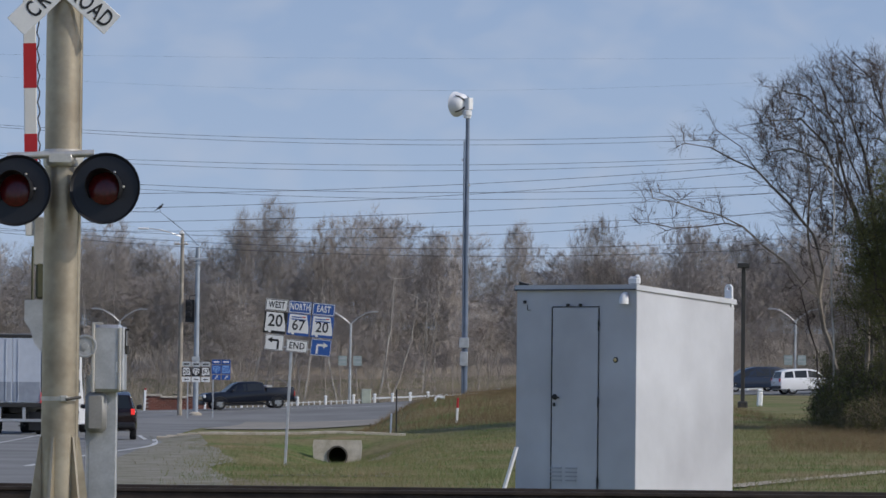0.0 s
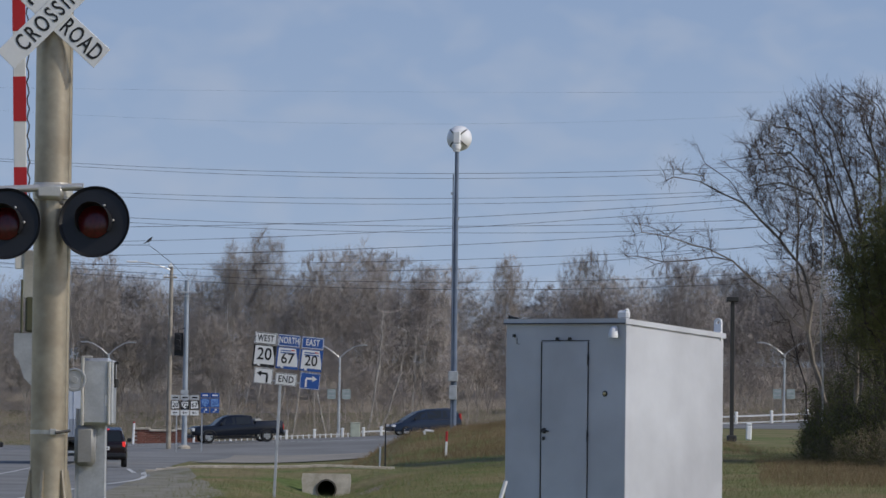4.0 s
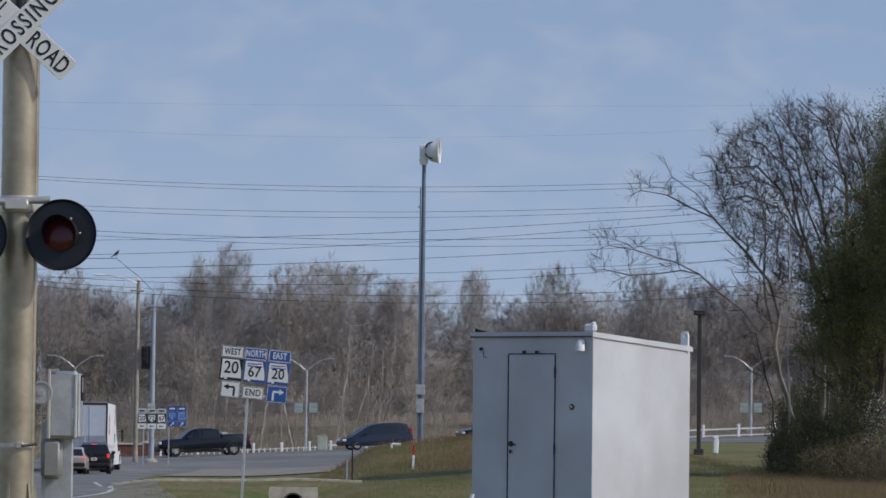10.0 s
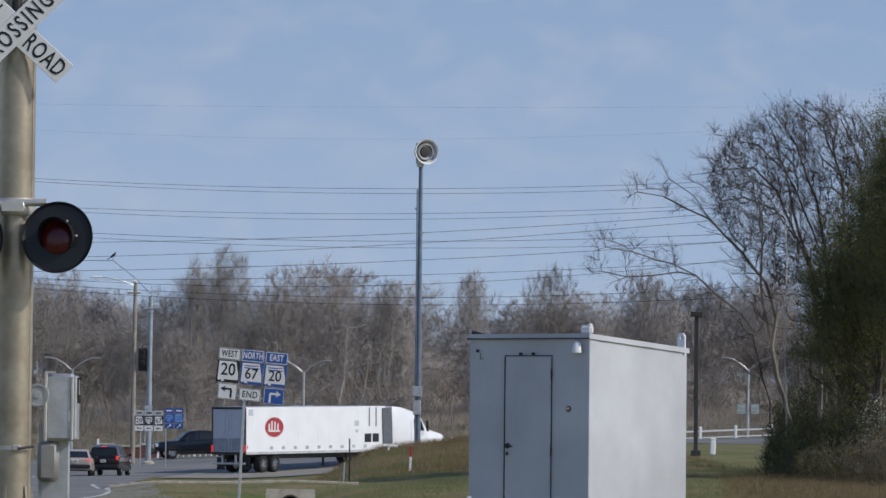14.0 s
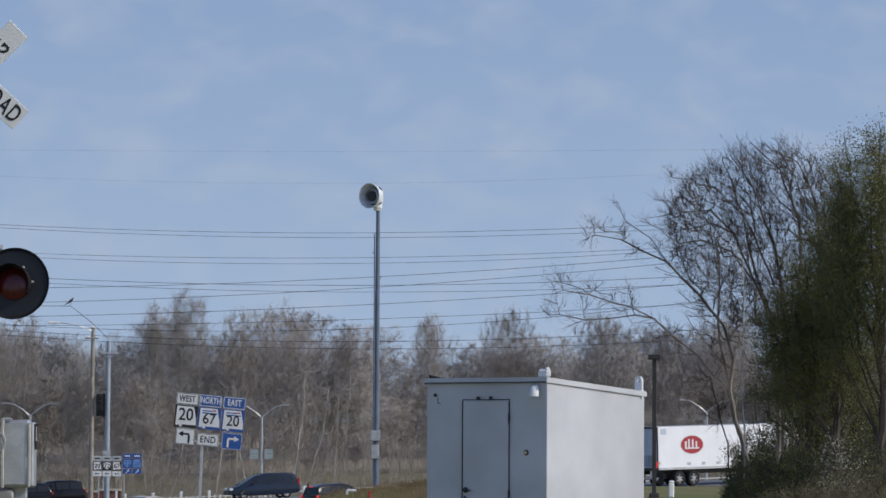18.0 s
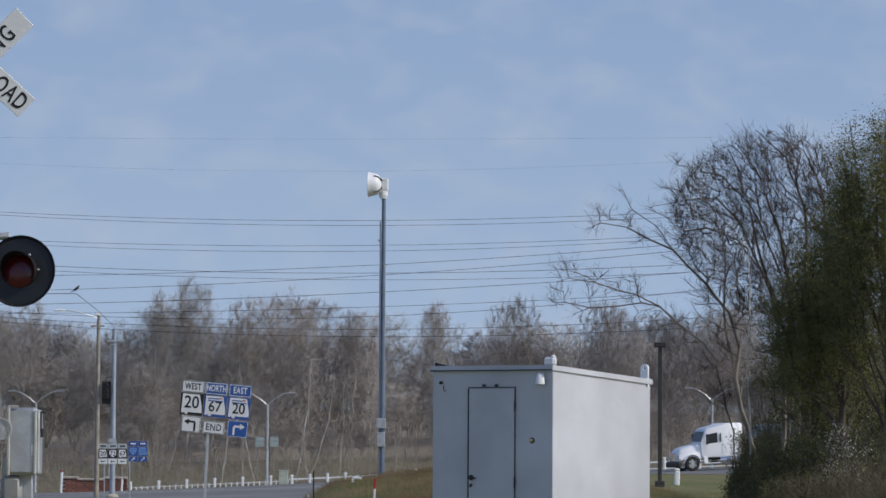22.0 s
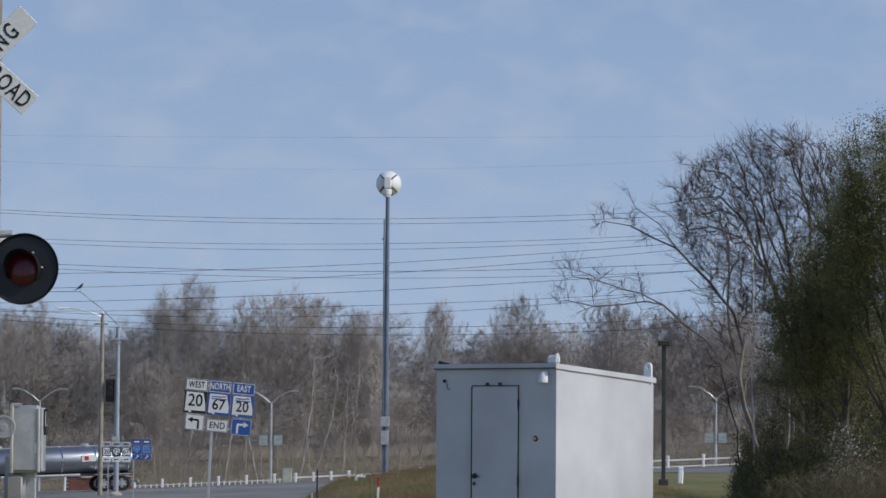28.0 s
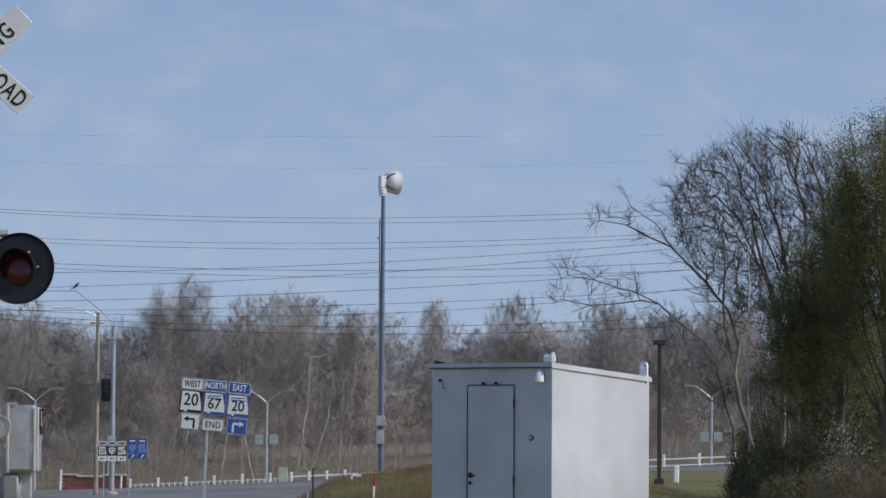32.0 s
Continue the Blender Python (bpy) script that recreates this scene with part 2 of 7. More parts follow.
# ---- mesh helpers ----
class Mesh:
    """Vertices and faces of one part."""

    def __init__(self):
        self.v, self.f = [], []

    def add(self, verts, faces, m=None):
        k = len(self.v)
        self.v += [tuple(m @ Vector(p)) if m else tuple(p) for p in verts]
        self.f += [tuple(i + k for i in f) for f in faces]
        return self

    def box(self, c, s, m=None, cut=0.0):
        x, y, z = (a / 2 for a in s)
        if cut:
            c_ = min(cut, x * 0.9, y * 0.9, z * 0.9)
            vs, idx = [], {}
            for sx in (-1, 1):
                for sy in (-1, 1):
                    for sz in (-1, 1):
                        for ax in range(3):
                            p = [sx * x, sy * y, sz * z]
                            for a in range(3):
                                if a != ax:
                                    p[a] -= (sx, sy, sz)[a] * c_
                            idx[(sx, sy, sz, ax)] = len(vs)
                            vs.append([p[i] + c[i] for i in range(3)])
            fs = []
            for ax in range(3):
                a, b = [i for i in range(3) if i != ax]
                for sg in (-1, 1):
                    q = []
                    for sa, sb in ((-1, -1), (1, -1), (1, 1), (-1, 1)):
                        key = [0, 0, 0]
                        key[ax], key[a], key[b] = sg, sa, sb
                        q.append(idx[(*key, ax)])
                    flip = (sg > 0) == (ax == 1)
                    fs.append(tuple(reversed(q)) if flip else tuple(q))
                for sa in (-1, 1):
                    for sb in (-1, 1):
                        k0, k1 = [0, 0, 0], [0, 0, 0]
                        k0[ax], k1[ax] = -1, 1
                        k0[a] = k1[a] = sa
                        k0[b] = k1[b] = sb
                        fs.append((idx[(*k0, a)], idx[(*k1, a)], idx[(*k1, b)], idx[(*k0, b)]))
            for sx in (-1, 1):
                for sy in (-1, 1):
                    for sz in (-1, 1):
                        fs.append(tuple(idx[(sx, sy, sz, ax)] for ax in range(3)))
            return self.add(vs, fs, m)
        vs = [(c[0] + i * x, c[1] + j * y, c[2] + k * z) for i in (-1, 1) for j in (-1, 1) for k in (-1, 1)]
        return self.add(vs, [(0, 1, 3, 2), (4, 6, 7, 5), (0, 4, 5, 1), (2, 3, 7, 6), (0, 2, 6, 4), (1, 5, 7, 3)], m)

    def tube(self, pts, radii, n=8, caps=True):
        """A round bar through pts with a radius at each."""
        pts = [Vector(p) for p in pts]
        if isinstance(radii, (int, float)):
            radii = [radii] * len(pts)
        k = len(self.v)
        side = None
        for i, p in enumerate(pts):
            d = (pts[min(i + 1, len(pts) - 1)] - pts[max(i - 1, 0)]).normalized()
            if side is None:
                side = d.orthogonal().normalized()
            side = (side - d * side.dot(d)).normalized()
            up = d.cross(side)
            for j in range(n):
                a = 2 * math.pi * j / n
                self.v.append(tuple(p + (side * math.cos(a) + up * math.sin(a)) * radii[i]))
        for i in range(len(pts) - 1):
            for j in range(n):
                a, b = k + i * n + j, k + i * n + (j + 1) % n
                self.f.append((a, b, b + n, a + n))
        if caps:
            self.f.append(tuple(reversed(range(k, k + n))))
            e = k + (len(pts) - 1) * n
            self.f.append(tuple(range(e, e + n)))
        return self

    def lathe(self, profile, n=24, m=None, caps=True):
        """Profile of (radius, z), turned about z."""
        k, vs, fs = len(self.v), [], []
        for r, z in profile:
            vs += [(r * math.cos(2 * math.pi * j / n), r * math.sin(2 * math.pi * j / n), z) for j in range(n)]
        for i in range(len(profile) - 1):
            for j in range(n):
                a, b = i * n + j, i * n + (j + 1) % n
                fs.append((a, b, b + n, a + n))
        if caps and profile[0][0] > 1e-4:
            fs.append(tuple(reversed(range(n))))
        if caps and profile[-1][0] > 1e-4:
            e = (len(profile) - 1) * n
            fs.append(tuple(range(e, e + n)))
        return self.add(vs, fs, m)

    def prism(self, poly, depth, m=None):
        """A polygon in x, z, from y = 0 to depth."""
        n = len(poly)
        vs = [(x, 0, z) for x, z in poly] + [(x, depth, z) for x, z in poly]
        fs = [tuple(range(n)), tuple(reversed(range(n, 2 * n)))] + [(i, i + n, (i + 1) % n + n, (i + 1) % n) for i in range(n)]
        return self.add(vs, fs, m)

    def data(self, name, material, smooth=False):
        me = bpy.data.meshes.new(name)
        me.from_pydata(self.v, [], self.f)
        bm = bmesh.new()
        bm.from_mesh(me)
        if len(self.f) < 4000:
            bmesh.ops.recalc_face_normals(bm, faces=bm.faces)
        bm.to_mesh(me)
        bm.free()
        if smooth:
            me.polygons.foreach_set("use_smooth", [True] * len(me.polygons))
            me.set_sharp_from_angle(angle=radians(38))
        me.materials.append(material)
        return me


def part(name, mesh, material, parent=None, label="", m=None, smooth=False):
    """One mesh object under a thing or a part."""
    ob = new(name, mesh.data(name, material, smooth) if isinstance(mesh, Mesh) else mesh)
    ob.parent = parent
    if m:
        ob.matrix_basis = m
    if label:
        ob["label"] = label
    return ob


def thing(name, m, label, category, group="", kind=""):
    ob = new(name)
    ob.empty_display_size = 0.2
    ob.matrix_basis = m
    return tagged(ob, label, category, group, kind)


def text_part(body, size, material, parent, m, name="lettering", depth=0.004, stretch=1.0, space=1.0, bold=0.012):
    """Built-in font lettering turned into a mesh, centred on m, facing local +z."""
    cu = bpy.data.curves.new(name, "FONT")
    cu.body, cu.size, cu.align_x, cu.align_y = body, size, "CENTER", "CENTER"
    cu.extrude, cu.resolution_u, cu.offset, cu.space_character = depth / 2, 3, size * bold, space
    tmp = bpy.data.objects.new(name, cu)
    me = bpy.data.meshes.new_from_object(tmp)
    bpy.data.objects.remove(tmp)
    for v in me.vertices:
        v.co.x *= stretch
    me.materials.clear()
    me.materials.append(material)
    return part(name, me, material, parent, m=m)


def interp(x, pairs):
    return float(np.interp(x, [p[0] for p in pairs], [p[1] for p in pairs]))


def smooth(a, b, x):
    t = min(1.0, max(0.0, (x - a) / (b - a)))
    return t * t * (3 - 2 * t)


# ---- ground ----
LEFT = [(0, 0.05), (42, 0.1), (44, 0.28), (49, 0.28), (52, 0.2), (70, 0.0), (120, -0.25), (168, -0.45), (219, -0.66), (285, -0.86), (292, -0.8), (303, -0.35), (313, 0.15), (345, 0.2), (405, 0.3), (460, 7.5), (520, 8)]
RIGHT = [(0, 0.05), (42, 0.1), (44, 0.28), (49, 0.28), (52, 0.2), (80, 0.0), (150, 0.42), (200, 0.86), (260, 0.64), (298, 0.45), (308, 0.78), (319, 1.38), (335, 1.5), (405, 1.5), (460, 7.5), (520, 8)]


RISE = [(200, 0), (260, 0.75), (298, 0.92), (308, 0.36), (319, 0.06), (335, 0.15), (405, 0.1), (460, 0)]


def ground_z(x, y):
    """Height of the land: street side, raised highway, ditch and mound."""
    yy = max(y, 1.0)
    u = x / max(yy, 40.0)
    s = smooth(-0.04, 0.045, u)
    z = interp(yy, LEFT) * (1 - s) + interp(yy, RIGHT) * s
    z -= 0.036 * max(0.0, min(28.0, -x) - 10) * smooth(292, 312, yy) * (1 - smooth(350, 405, yy))
    z += smooth(0.03, 0.062, u) * interp(yy, RISE) + 0.04 * max(0.0, min(x, 60) - 22) * smooth(290, 330, yy) * (1 - smooth(350, 420, yy))
    along = smooth(95, 118, yy) * (1 - smooth(145.0, 147.5, yy))
    z -= 0.62 * math.exp(-((x + 3.1) / 1.5) ** 2) * along
    z += 0.36 * math.exp(-((yy - 152) / 4.5) ** 2) * smooth(-11, -7.5, x) * (1 - smooth(-4, 0, x))
    z += 1.12 * smooth(-3.7, -0.5, x) * (1 - smooth(6, 13, x)) * math.exp(-((yy - 176) / 13) ** 2)
    return z


def strip(name, xs, ys, f_xy, material, label, category, lift=0.0, kind="structure"):
    """A sheet over a grid of parameters that lies on the land."""
    me = Mesh()
    for v in ys:
        for u in xs:
            x, y = f_xy(u, v)
            me.v.append((x, y, ground_z(x, y) + lift))
    n = len(xs)
    me.f = [(j * n + i, j * n + i + 1, (j + 1) * n + i + 1, (j + 1) * n + i) for j in range(len(ys) - 1) for i in range(n - 1)]
    return tagged(part(name, me, material, smooth=True), label, category, kind=kind)


def steps(a, b, n):
    return [a + (b - a) * i / n for i in range(n + 1)]


ys = steps(-60, 40, 8)[:-1] + steps(40, 56, 16)[:-1] + steps(56, 200, 110)[:-1] + steps(200, 345, 58)[:-1] + [345, 380, 420, 500, 700, 1200, 2500, 4500]
us = steps(-6, -0.13, 10)[:-1] + steps(-0.13, 0.13, 90)[:-1] + steps(0.13, 6, 10)
strip("ground", us, ys, lambda u, v: (u * max(v, 40.0), v), M_GRASS, "patchy winter grass with brown bare spots", "ground")

# ---- sky behind everything ----
def sky_backdrop():
    m = bpy.data.materials.new("hazy_sky")
    m.use_nodes = True
    n, l = m.node_tree.nodes, m.node_tree.links
    n.remove(n["Principled BSDF"])
    em = n.new("ShaderNodeEmission")
    tc, sep = n.new("ShaderNodeTexCoord"), n.new("ShaderNodeSeparateXYZ")
    l.new(tc.outputs["Object"], sep.inputs["Vector"])
    up = n.new("ShaderNodeMapRange")
    up.inputs["From Min"].default_value, up.inputs["From Max"].default_value = 40, 330
    l.new(sep.outputs["Z"], up.inputs["Value"])
    grad = n.new("ShaderNodeMix")
    grad.data_type = "RGBA"
    grad.inputs["A"].default_value, grad.inputs["B"].default_value = (0.374, 0.478, 0.646, 1), (0.266, 0.372, 0.572, 1)
    l.new(up.outputs["Result"], grad.inputs["Factor"])
    mp = n.new("ShaderNodeMapping")
    mp.inputs["Scale"].default_value = (0.0035, 0.01, 0.0062)
    mp.inputs["Rotation"].default_value = (0, radians(-24), 0)
    l.new(tc.outputs["Object"], mp.inputs["Vector"])
    cl = n.new("ShaderNodeTexNoise")
    cl.inputs["Detail"].default_value, cl.inputs["Roughness"].default_value, cl.inputs["Distortion"].default_value = 2.5, 0.5, 0.2
    l.new(mp.outputs["Vector"], cl.inputs["Vector"])
    cr = n.new("ShaderNodeMapRange")
    cr.inputs["From Min"].default_value, cr.inputs["From Max"].default_value, cr.inputs["To Max"].default_value = 0.45, 0.85, 0.5
    l.new(cl.outputs["Fac"], cr.inputs["Value"])
    mix = n.new("ShaderNodeMix")
    mix.data_type = "RGBA"
    l.new(cr.outputs["Result"], mix.inputs["Factor"]), l.new(grad.outputs["Result"], mix.inputs["A"])
    mix.inputs["B"].default_value = (0.465, 0.515, 0.622, 1)
    l.new(mix.outputs["Result"], em.inputs["Color"])
    l.new(em.outputs["Emission"], n["Material Output"].inputs["Surface"])
    me = Mesh()
    for a in steps(-26, 26, 26):
        for z in (-60, 900):
            me.v.append((3200 * math.sin(radians(a)), 3200 * math.cos(radians(a)), z))
    me.f = [(2 * i, 2 * i + 2, 2 * i + 3, 2 * i + 1) for i in range(26)]
    tagged(part("backdrop", me, m), "hazy pale blue sky with thin cloud", "sky", kind="structure")


sky_backdrop()


# ---- street, highway, gravel, track ----
def street_edge(y):
    return interp(y, [(52, -4.4), (90, -6.4), (168, -9.9), (219, -12.3), (255, -13.4), (264, -12.6), (272, -9.5)])


def build_roads():
    strip("road", steps(0, 1, 10), steps(56, 272, 70), lambda u, v: (street_edge(v) - 16 * (1 - u) * (0.7 + v / 400), v), M_ASPHALT, "grey worn asphalt street leading to the junction", "road", 0.015)
    strip("road", steps(0, 1, 80), steps(266, 336, 30), lambda u, v: (-75 + 170 * u, v), M_ASPHALT, "grey asphalt highway crossing at the junction", "road", 0.02)
    strip("gravel_shoulder", steps(0, 1, 10), steps(52, 190, 150), lambda u, v: (street_edge(v) - 0.4 + u * (0.8 + 1.7 * (1 - smooth(122, 178, v)) + 0.5 * noise.noise(Vector((v * 0.05, 4.0, 0))) + 0.22 * noise.noise(Vector((v * 0.31, 1.0, 0)))), v), M_GRAVEL, "brown gravel shoulder beside the street", "gravel", 0.022)
    strip("dirt_patch", steps(0, 1, 30), steps(0, 1, 14), lambda u, v: (-7.2 + 6.2 * u, 60 + (20 + 8 * noise.noise(Vector((u * 5, 2.0, 0)))) * v * math.sin(math.pi * (0.15 + 0.8 * u))), mat("bare_dirt", (0.25, 0.2, 0.145), 0.95, vary=0.35, scale=0.7, fine=9, bump=0.5, second=(0.15, 0.135, 0.075), spec=0.05), "bare brown dirt between track and grass", "dirt", 0.012)
    puddle = mat("shallow_water", (0.05, 0.045, 0.035), 0.06, vary=0.1)
    for px, py, a, b in ((-2.6, 81.5, 1.0, 0.5), (-1.3, 80.8, 0.55, 0.8), (-1.0, 83.5, 0.3, 0.4)):
        me = Mesh()
        me.v = [(px + a * math.cos(k * 0.3927) * (1 + 0.25 * math.sin(k * 2.1)), py + b * math.sin(k * 0.3927) * (1 + 0.3 * math.cos(k * 1.7)), 0) for k in range(16)]
        me.v = [(x, y, max(ground_z(q[0], q[1]) for q in me.v) + 0.012) for x, y, _ in me.v]
        me.f = [tuple(range(16))]
        tagged(part("puddle", me, puddle), "thin puddle of rain water in the grass", "water", kind="structure")
    strip("gravel_shoulder", steps(0, 1, 24), steps(0, 1, 10), lambda u, v: (-12.6 + 28 * u, 240 + 12 * u + (54 - 14 * u) * v), mat("pale_shoulder", (0.33, 0.3, 0.25), 0.95, vary=0.25, scale=0.3, second=(0.245, 0.23, 0.2), spec=0.05), "pale sandy shoulder at the corner of the junction", "gravel", 0.05)
    strip("road_marking", [0, 0.5, 1], steps(62, 245, 60), lambda u, v: (street_edge(v) - 4.6 * (1 + 0.002 * (v - 80)) + 0.12 * u, v), M_PAINTLINE, "white painted lane line on asphalt", "road marking", 0.028)
    bend = [(90, -8.2), (112, -8.75), (124, -8.85), (136, -8.9), (146, -9.18), (154, -9.75), (163, -10.55), (178, -11.7), (190, -12.6)]
    strip("road_marking", [0, 0.5, 1], steps(90, 190, 60), lambda u, v: (interp(v, bend) + 0.17 * u, v), M_PAINTLINE, "white edge line that bends at the turn lane", "road marking", 0.028)
    strip("road_marking", steps(0, 1, 40), [0, 0.5, 1], lambda u, v: (-60 + 140 * u, 312 + 0.16 * v), M_PAINTLINE, "white painted lane line on the highway", "road marking", 0.03)
    # kerb of the path over the culvert, and the kerbed island
    me = Mesh()
    for i in range(24):
        x0 = -9.2 + i * 0.34
        y0 = 151.0
        me.box((x0, y0, ground_z(x0, y0) + 0.03), (0.35, 0.3, 0.1), cut=0.015)
    tagged(part("kerb", me, M_CONCRETE), "pale concrete kerb along the grass verge", "kerb", kind="structure")
    way = [(68, 3.9), (71.5, 4.5), (79.5, 5.97), (88, 8.6), (91, 10.2), (93, 12.5)]
    strip("path", [0, 0.35, 0.7, 1], steps(68, 93, 40), lambda u, v: (interp(v, way) + (0.5 + 0.12 * noise.noise(Vector((v, 3.0, 0)))) * u, v), mat("pale_gravel", (0.46, 0.4, 0.32), 0.95, vary=0.25, scale=1.2, fine=14, bump=0.5, second=(0.3, 0.26, 0.19), spec=0.05), "thin pale gravel path across the grass", "path", 0.025)
    strip("sand_wash", steps(0, 1, 14), steps(0, 1, 8), lambda u, v: (-4.0 + 2.6 * u, 119 + 14 * v + 1.5 * math.sin(u * 9)), mat("wet_sand", (0.24, 0.19, 0.13), 0.7, vary=0.25, scale=0.8, second=(0.15, 0.1, 0.055)), "pale sandy silt washed out before the culvert", "sand", 0.02)


def build_track():
    bed = Mesh()
    prof = [(43.6, 0.08), (44.4, 0.3), (47.4, 0.3), (48.4, 0.1)]
    xs = steps(-40, 40, 40)
    for x in xs:
        bed.v += [(x, y, z + 0.02 * math.sin(x * 3 + y)) for y, z in prof]
    bed.f = [(4 * i + j, 4 * i + j + 1, 4 * i + j + 5, 4 * i + j + 4) for i in range(40) for j in range(3)]
    tagged(part("track_ballast", bed, M_GRAVEL), "grey crushed stone ballast under the track", "ballast", kind="structure")
    for y in (45.1, 46.55):
        rail = thing("rail", pose(0, y, 0.34), "dark rusty steel running rail", "rail", "rails")
        sec = [(-0.075, 0), (0.075, 0), (0.075, 0.012), (0.012, 0.03), (0.012, 0.125), (0.036, 0.14), (0.036, 0.165), (0.026, 0.172), (-0.026, 0.172), (-0.036, 0.165), (-0.036, 0.14), (-0.012, 0.125), (-0.012, 0.03), (-0.075, 0.012)]
        part("rail_bar", Mesh().prism(sec, 80, pose(40, 0, 0, 0, 0, 90)), M_RUST, rail)
    tie = Mesh().box((0, 0, 0), (0.22, 2.6, 0.16), cut=0.015).data("sleeper", M_WOODPOLE)
    for i in range(60):
        tagged(part("sleeper", tie, M_WOODPOLE, m=pose(-16 + i * 0.54, 45.82, 0.262, 0, 0, random.uniform(-1, 1))), "weathered timber railway sleeper under the rails", "sleeper", "sleepers")


build_roads()
build_track()


# ---- white equipment shelter ----
def shelter():
    s = thing("equipment_shelter", pose(2.088, 50.0, 0.2, 0, 0, -38), "white painted metal signal shelter with a locked side door", "shelter")
    wa, wb, h, drop = 1.62, 1.88, 2.42, 0.12
    zb = lambda y: h - drop * y / wb
    body = Mesh().add([(-wa, 0, 0.06), (0, 0, 0.06), (0, wb, 0.06), (-wa, wb, 0.06), (-wa, 0, h), (0, 0, h), (0, wb, h - drop), (-wa, wb, h - drop)],
                      [(3, 2, 1, 0), (4, 5, 6, 7), (0, 1, 5, 4), (1, 2, 6, 5), (2, 3, 7, 6), (3, 0, 4, 7)])
    part("body", body, M_SHELTER, s)
    part("base_frame", Mesh().box((-wa / 2, wb / 2, -0.05), (wa + 0.02, wb + 0.02, 0.22), cut=0.01), M_GALV, s)
    o = 0.022
    roof = Mesh().add([(-wa - o, -o, h - 0.012), (o, -o, h - 0.012), (o, wb + o, zb(wb) - 0.014), (-wa - o, wb + o, zb(wb) - 0.014),
                       (-wa - o, -o, h + 0.045), (o, -o, h + 0.045), (o, wb + o, zb(wb) + 0.043), (-wa - o, wb + o, zb(wb) + 0.043)],
                      [(3, 2, 1, 0), (4, 5, 6, 7), (0, 1, 5, 4), (1, 2, 6, 5), (2, 3, 7, 6), (3, 0, 4, 7)])
    part("roof", roof, M_SHELTER, s, "white sloping sheet roof with a turned-down edge")
    # dark strip that draws the shadow line below the roof's edge
    part("drip_edge", Mesh().box((-wa / 2, -0.027, h - 0.008), (wa + 0.04, 0.014, 0.014)), mat("painted_shadow_gap", (0.08, 0.085, 0.1), 0.7), s, "dark strip standing in for the shadow under the roof edge")
    for x, y in ((0.0, 0.0),):
        part("corner_trim", Mesh().box((0.004 if y == 0 else 0.004, y + (0.05 if y == 0 else -0.05), zb(y) / 2), (0.012, 0.1, zb(y) - 0.06), cut=0.003), M_SHELTER, s)
    # door, its seams and hardware
    x0, x1, z0, z1 = -1.115, -0.495, 0.14, 2.215
    part("door_frame", Mesh().box(((x0 + x1) / 2, 0.004, z1 + 0.01), (x1 - x0 + 0.024, 0.03, 0.009)).box((x0 - 0.006, -0.006, (z0 + z1) / 2), (0.01, 0.034, z1 - z0)).box((x1 + 0.003, 0.004, (z0 + z1) / 2), (0.005, 0.03, z1 - z0)), M_DARKMETAL, s, "dark rubber door seal")
    door = part("door", Mesh().box(((x0 + x1) / 2, -0.006, (z0 + z1) / 2), (x1 - x0 - 0.006, 0.036, z1 - z0 - 0.006), cut=0.006), M_SHELTER, s)
    for z in (2.02, 1.18, 0.3):
        part("hinge", Mesh().tube([(x1 + 0.008, -0.024, z - 0.06), (x1 + 0.008, -0.024, z + 0.06)], 0.006, 8).box((x1 + 0.014, -0.018, z + 0.015), (0.012, 0.008, 0.045)), M_DARKMETAL, s, "dark steel door hinge")
    hd = part("door_handle", Mesh().lathe([(0.001, 0.03), (0.022, 0.028), (0.03, 0.012), (0.032, 0)], 14, pose(x0 + 0.045, -0.024, 1.235, 90)).tube([(x0 + 0.045, -0.04, 1.235), (x0 + 0.045, -0.065, 1.235), (x0 + 0.13, -0.065, 1.228)], 0.009, 8), M_DARKMETAL, door, "dark lever handle with a lock plate")
    part("padlock", Mesh().box((x0 + 0.05, -0.045, 1.15), (0.028, 0.02, 0.04), cut=0.006), M_DARKMETAL, hd)
    for k in (-1.04, -0.83):
        for i in range(4):
            part("louvre_slat", Mesh().box((k, -0.03, 0.32 + i * 0.045), (0.15, 0.02, 0.016), pose(0, 0, 0)), mat("louvre_grey", (0.42, 0.44, 0.48), 0.5) if (k, i) == (-1.04, 0) else bpy.data.materials["louvre_grey"], door)
    for x in (-0.9, -0.73):
        part("door_stop", Mesh().box((x, -0.03, z1 + 0.03), (0.035, 0.03, 0.03), cut=0.005), M_DARKMETAL, s)
    part("cable_gland", Mesh().lathe([(0.001, 0.03), (0.014, 0.026), (0.02, 0.012), (0.022, 0.0)], 16, pose(-0.265, 0, 1.645, 90)), M_BRASS, s, "small round brass fitting", smooth=True)
    part("gland_ring", Mesh().lathe([(0.032, 0.0), (0.032, 0.006), (0.022, 0.008)], 18, pose(-0.265, -0.002, 1.645, 90)), M_DARKMETAL, s, "dark ring round the fitting")
    # outdoor lamp, hood curved down
    lamp = part("wall_lamp", Mesh().box((-0.13, -0.02, 2.32), (0.07, 0.03, 0.1), cut=0.008), M_WHITE, s, "white hooded wall lamp")
    hood = Mesh()
    n = 8
    for i in range(n + 1):
        a = math.pi / 2 * i / n
        for j in range(9):
            b = math.pi * j / 8
            hood.v.append((-0.135 + 0.058 * math.cos(b) * (0.35 + 0.65 * math.sin(a)), -0.012 - (0.085 * math.sin(a)) * (0.25 + 0.75 * math.sin(b)), 2.385 - 0.13 * (1 - math.cos(a))))
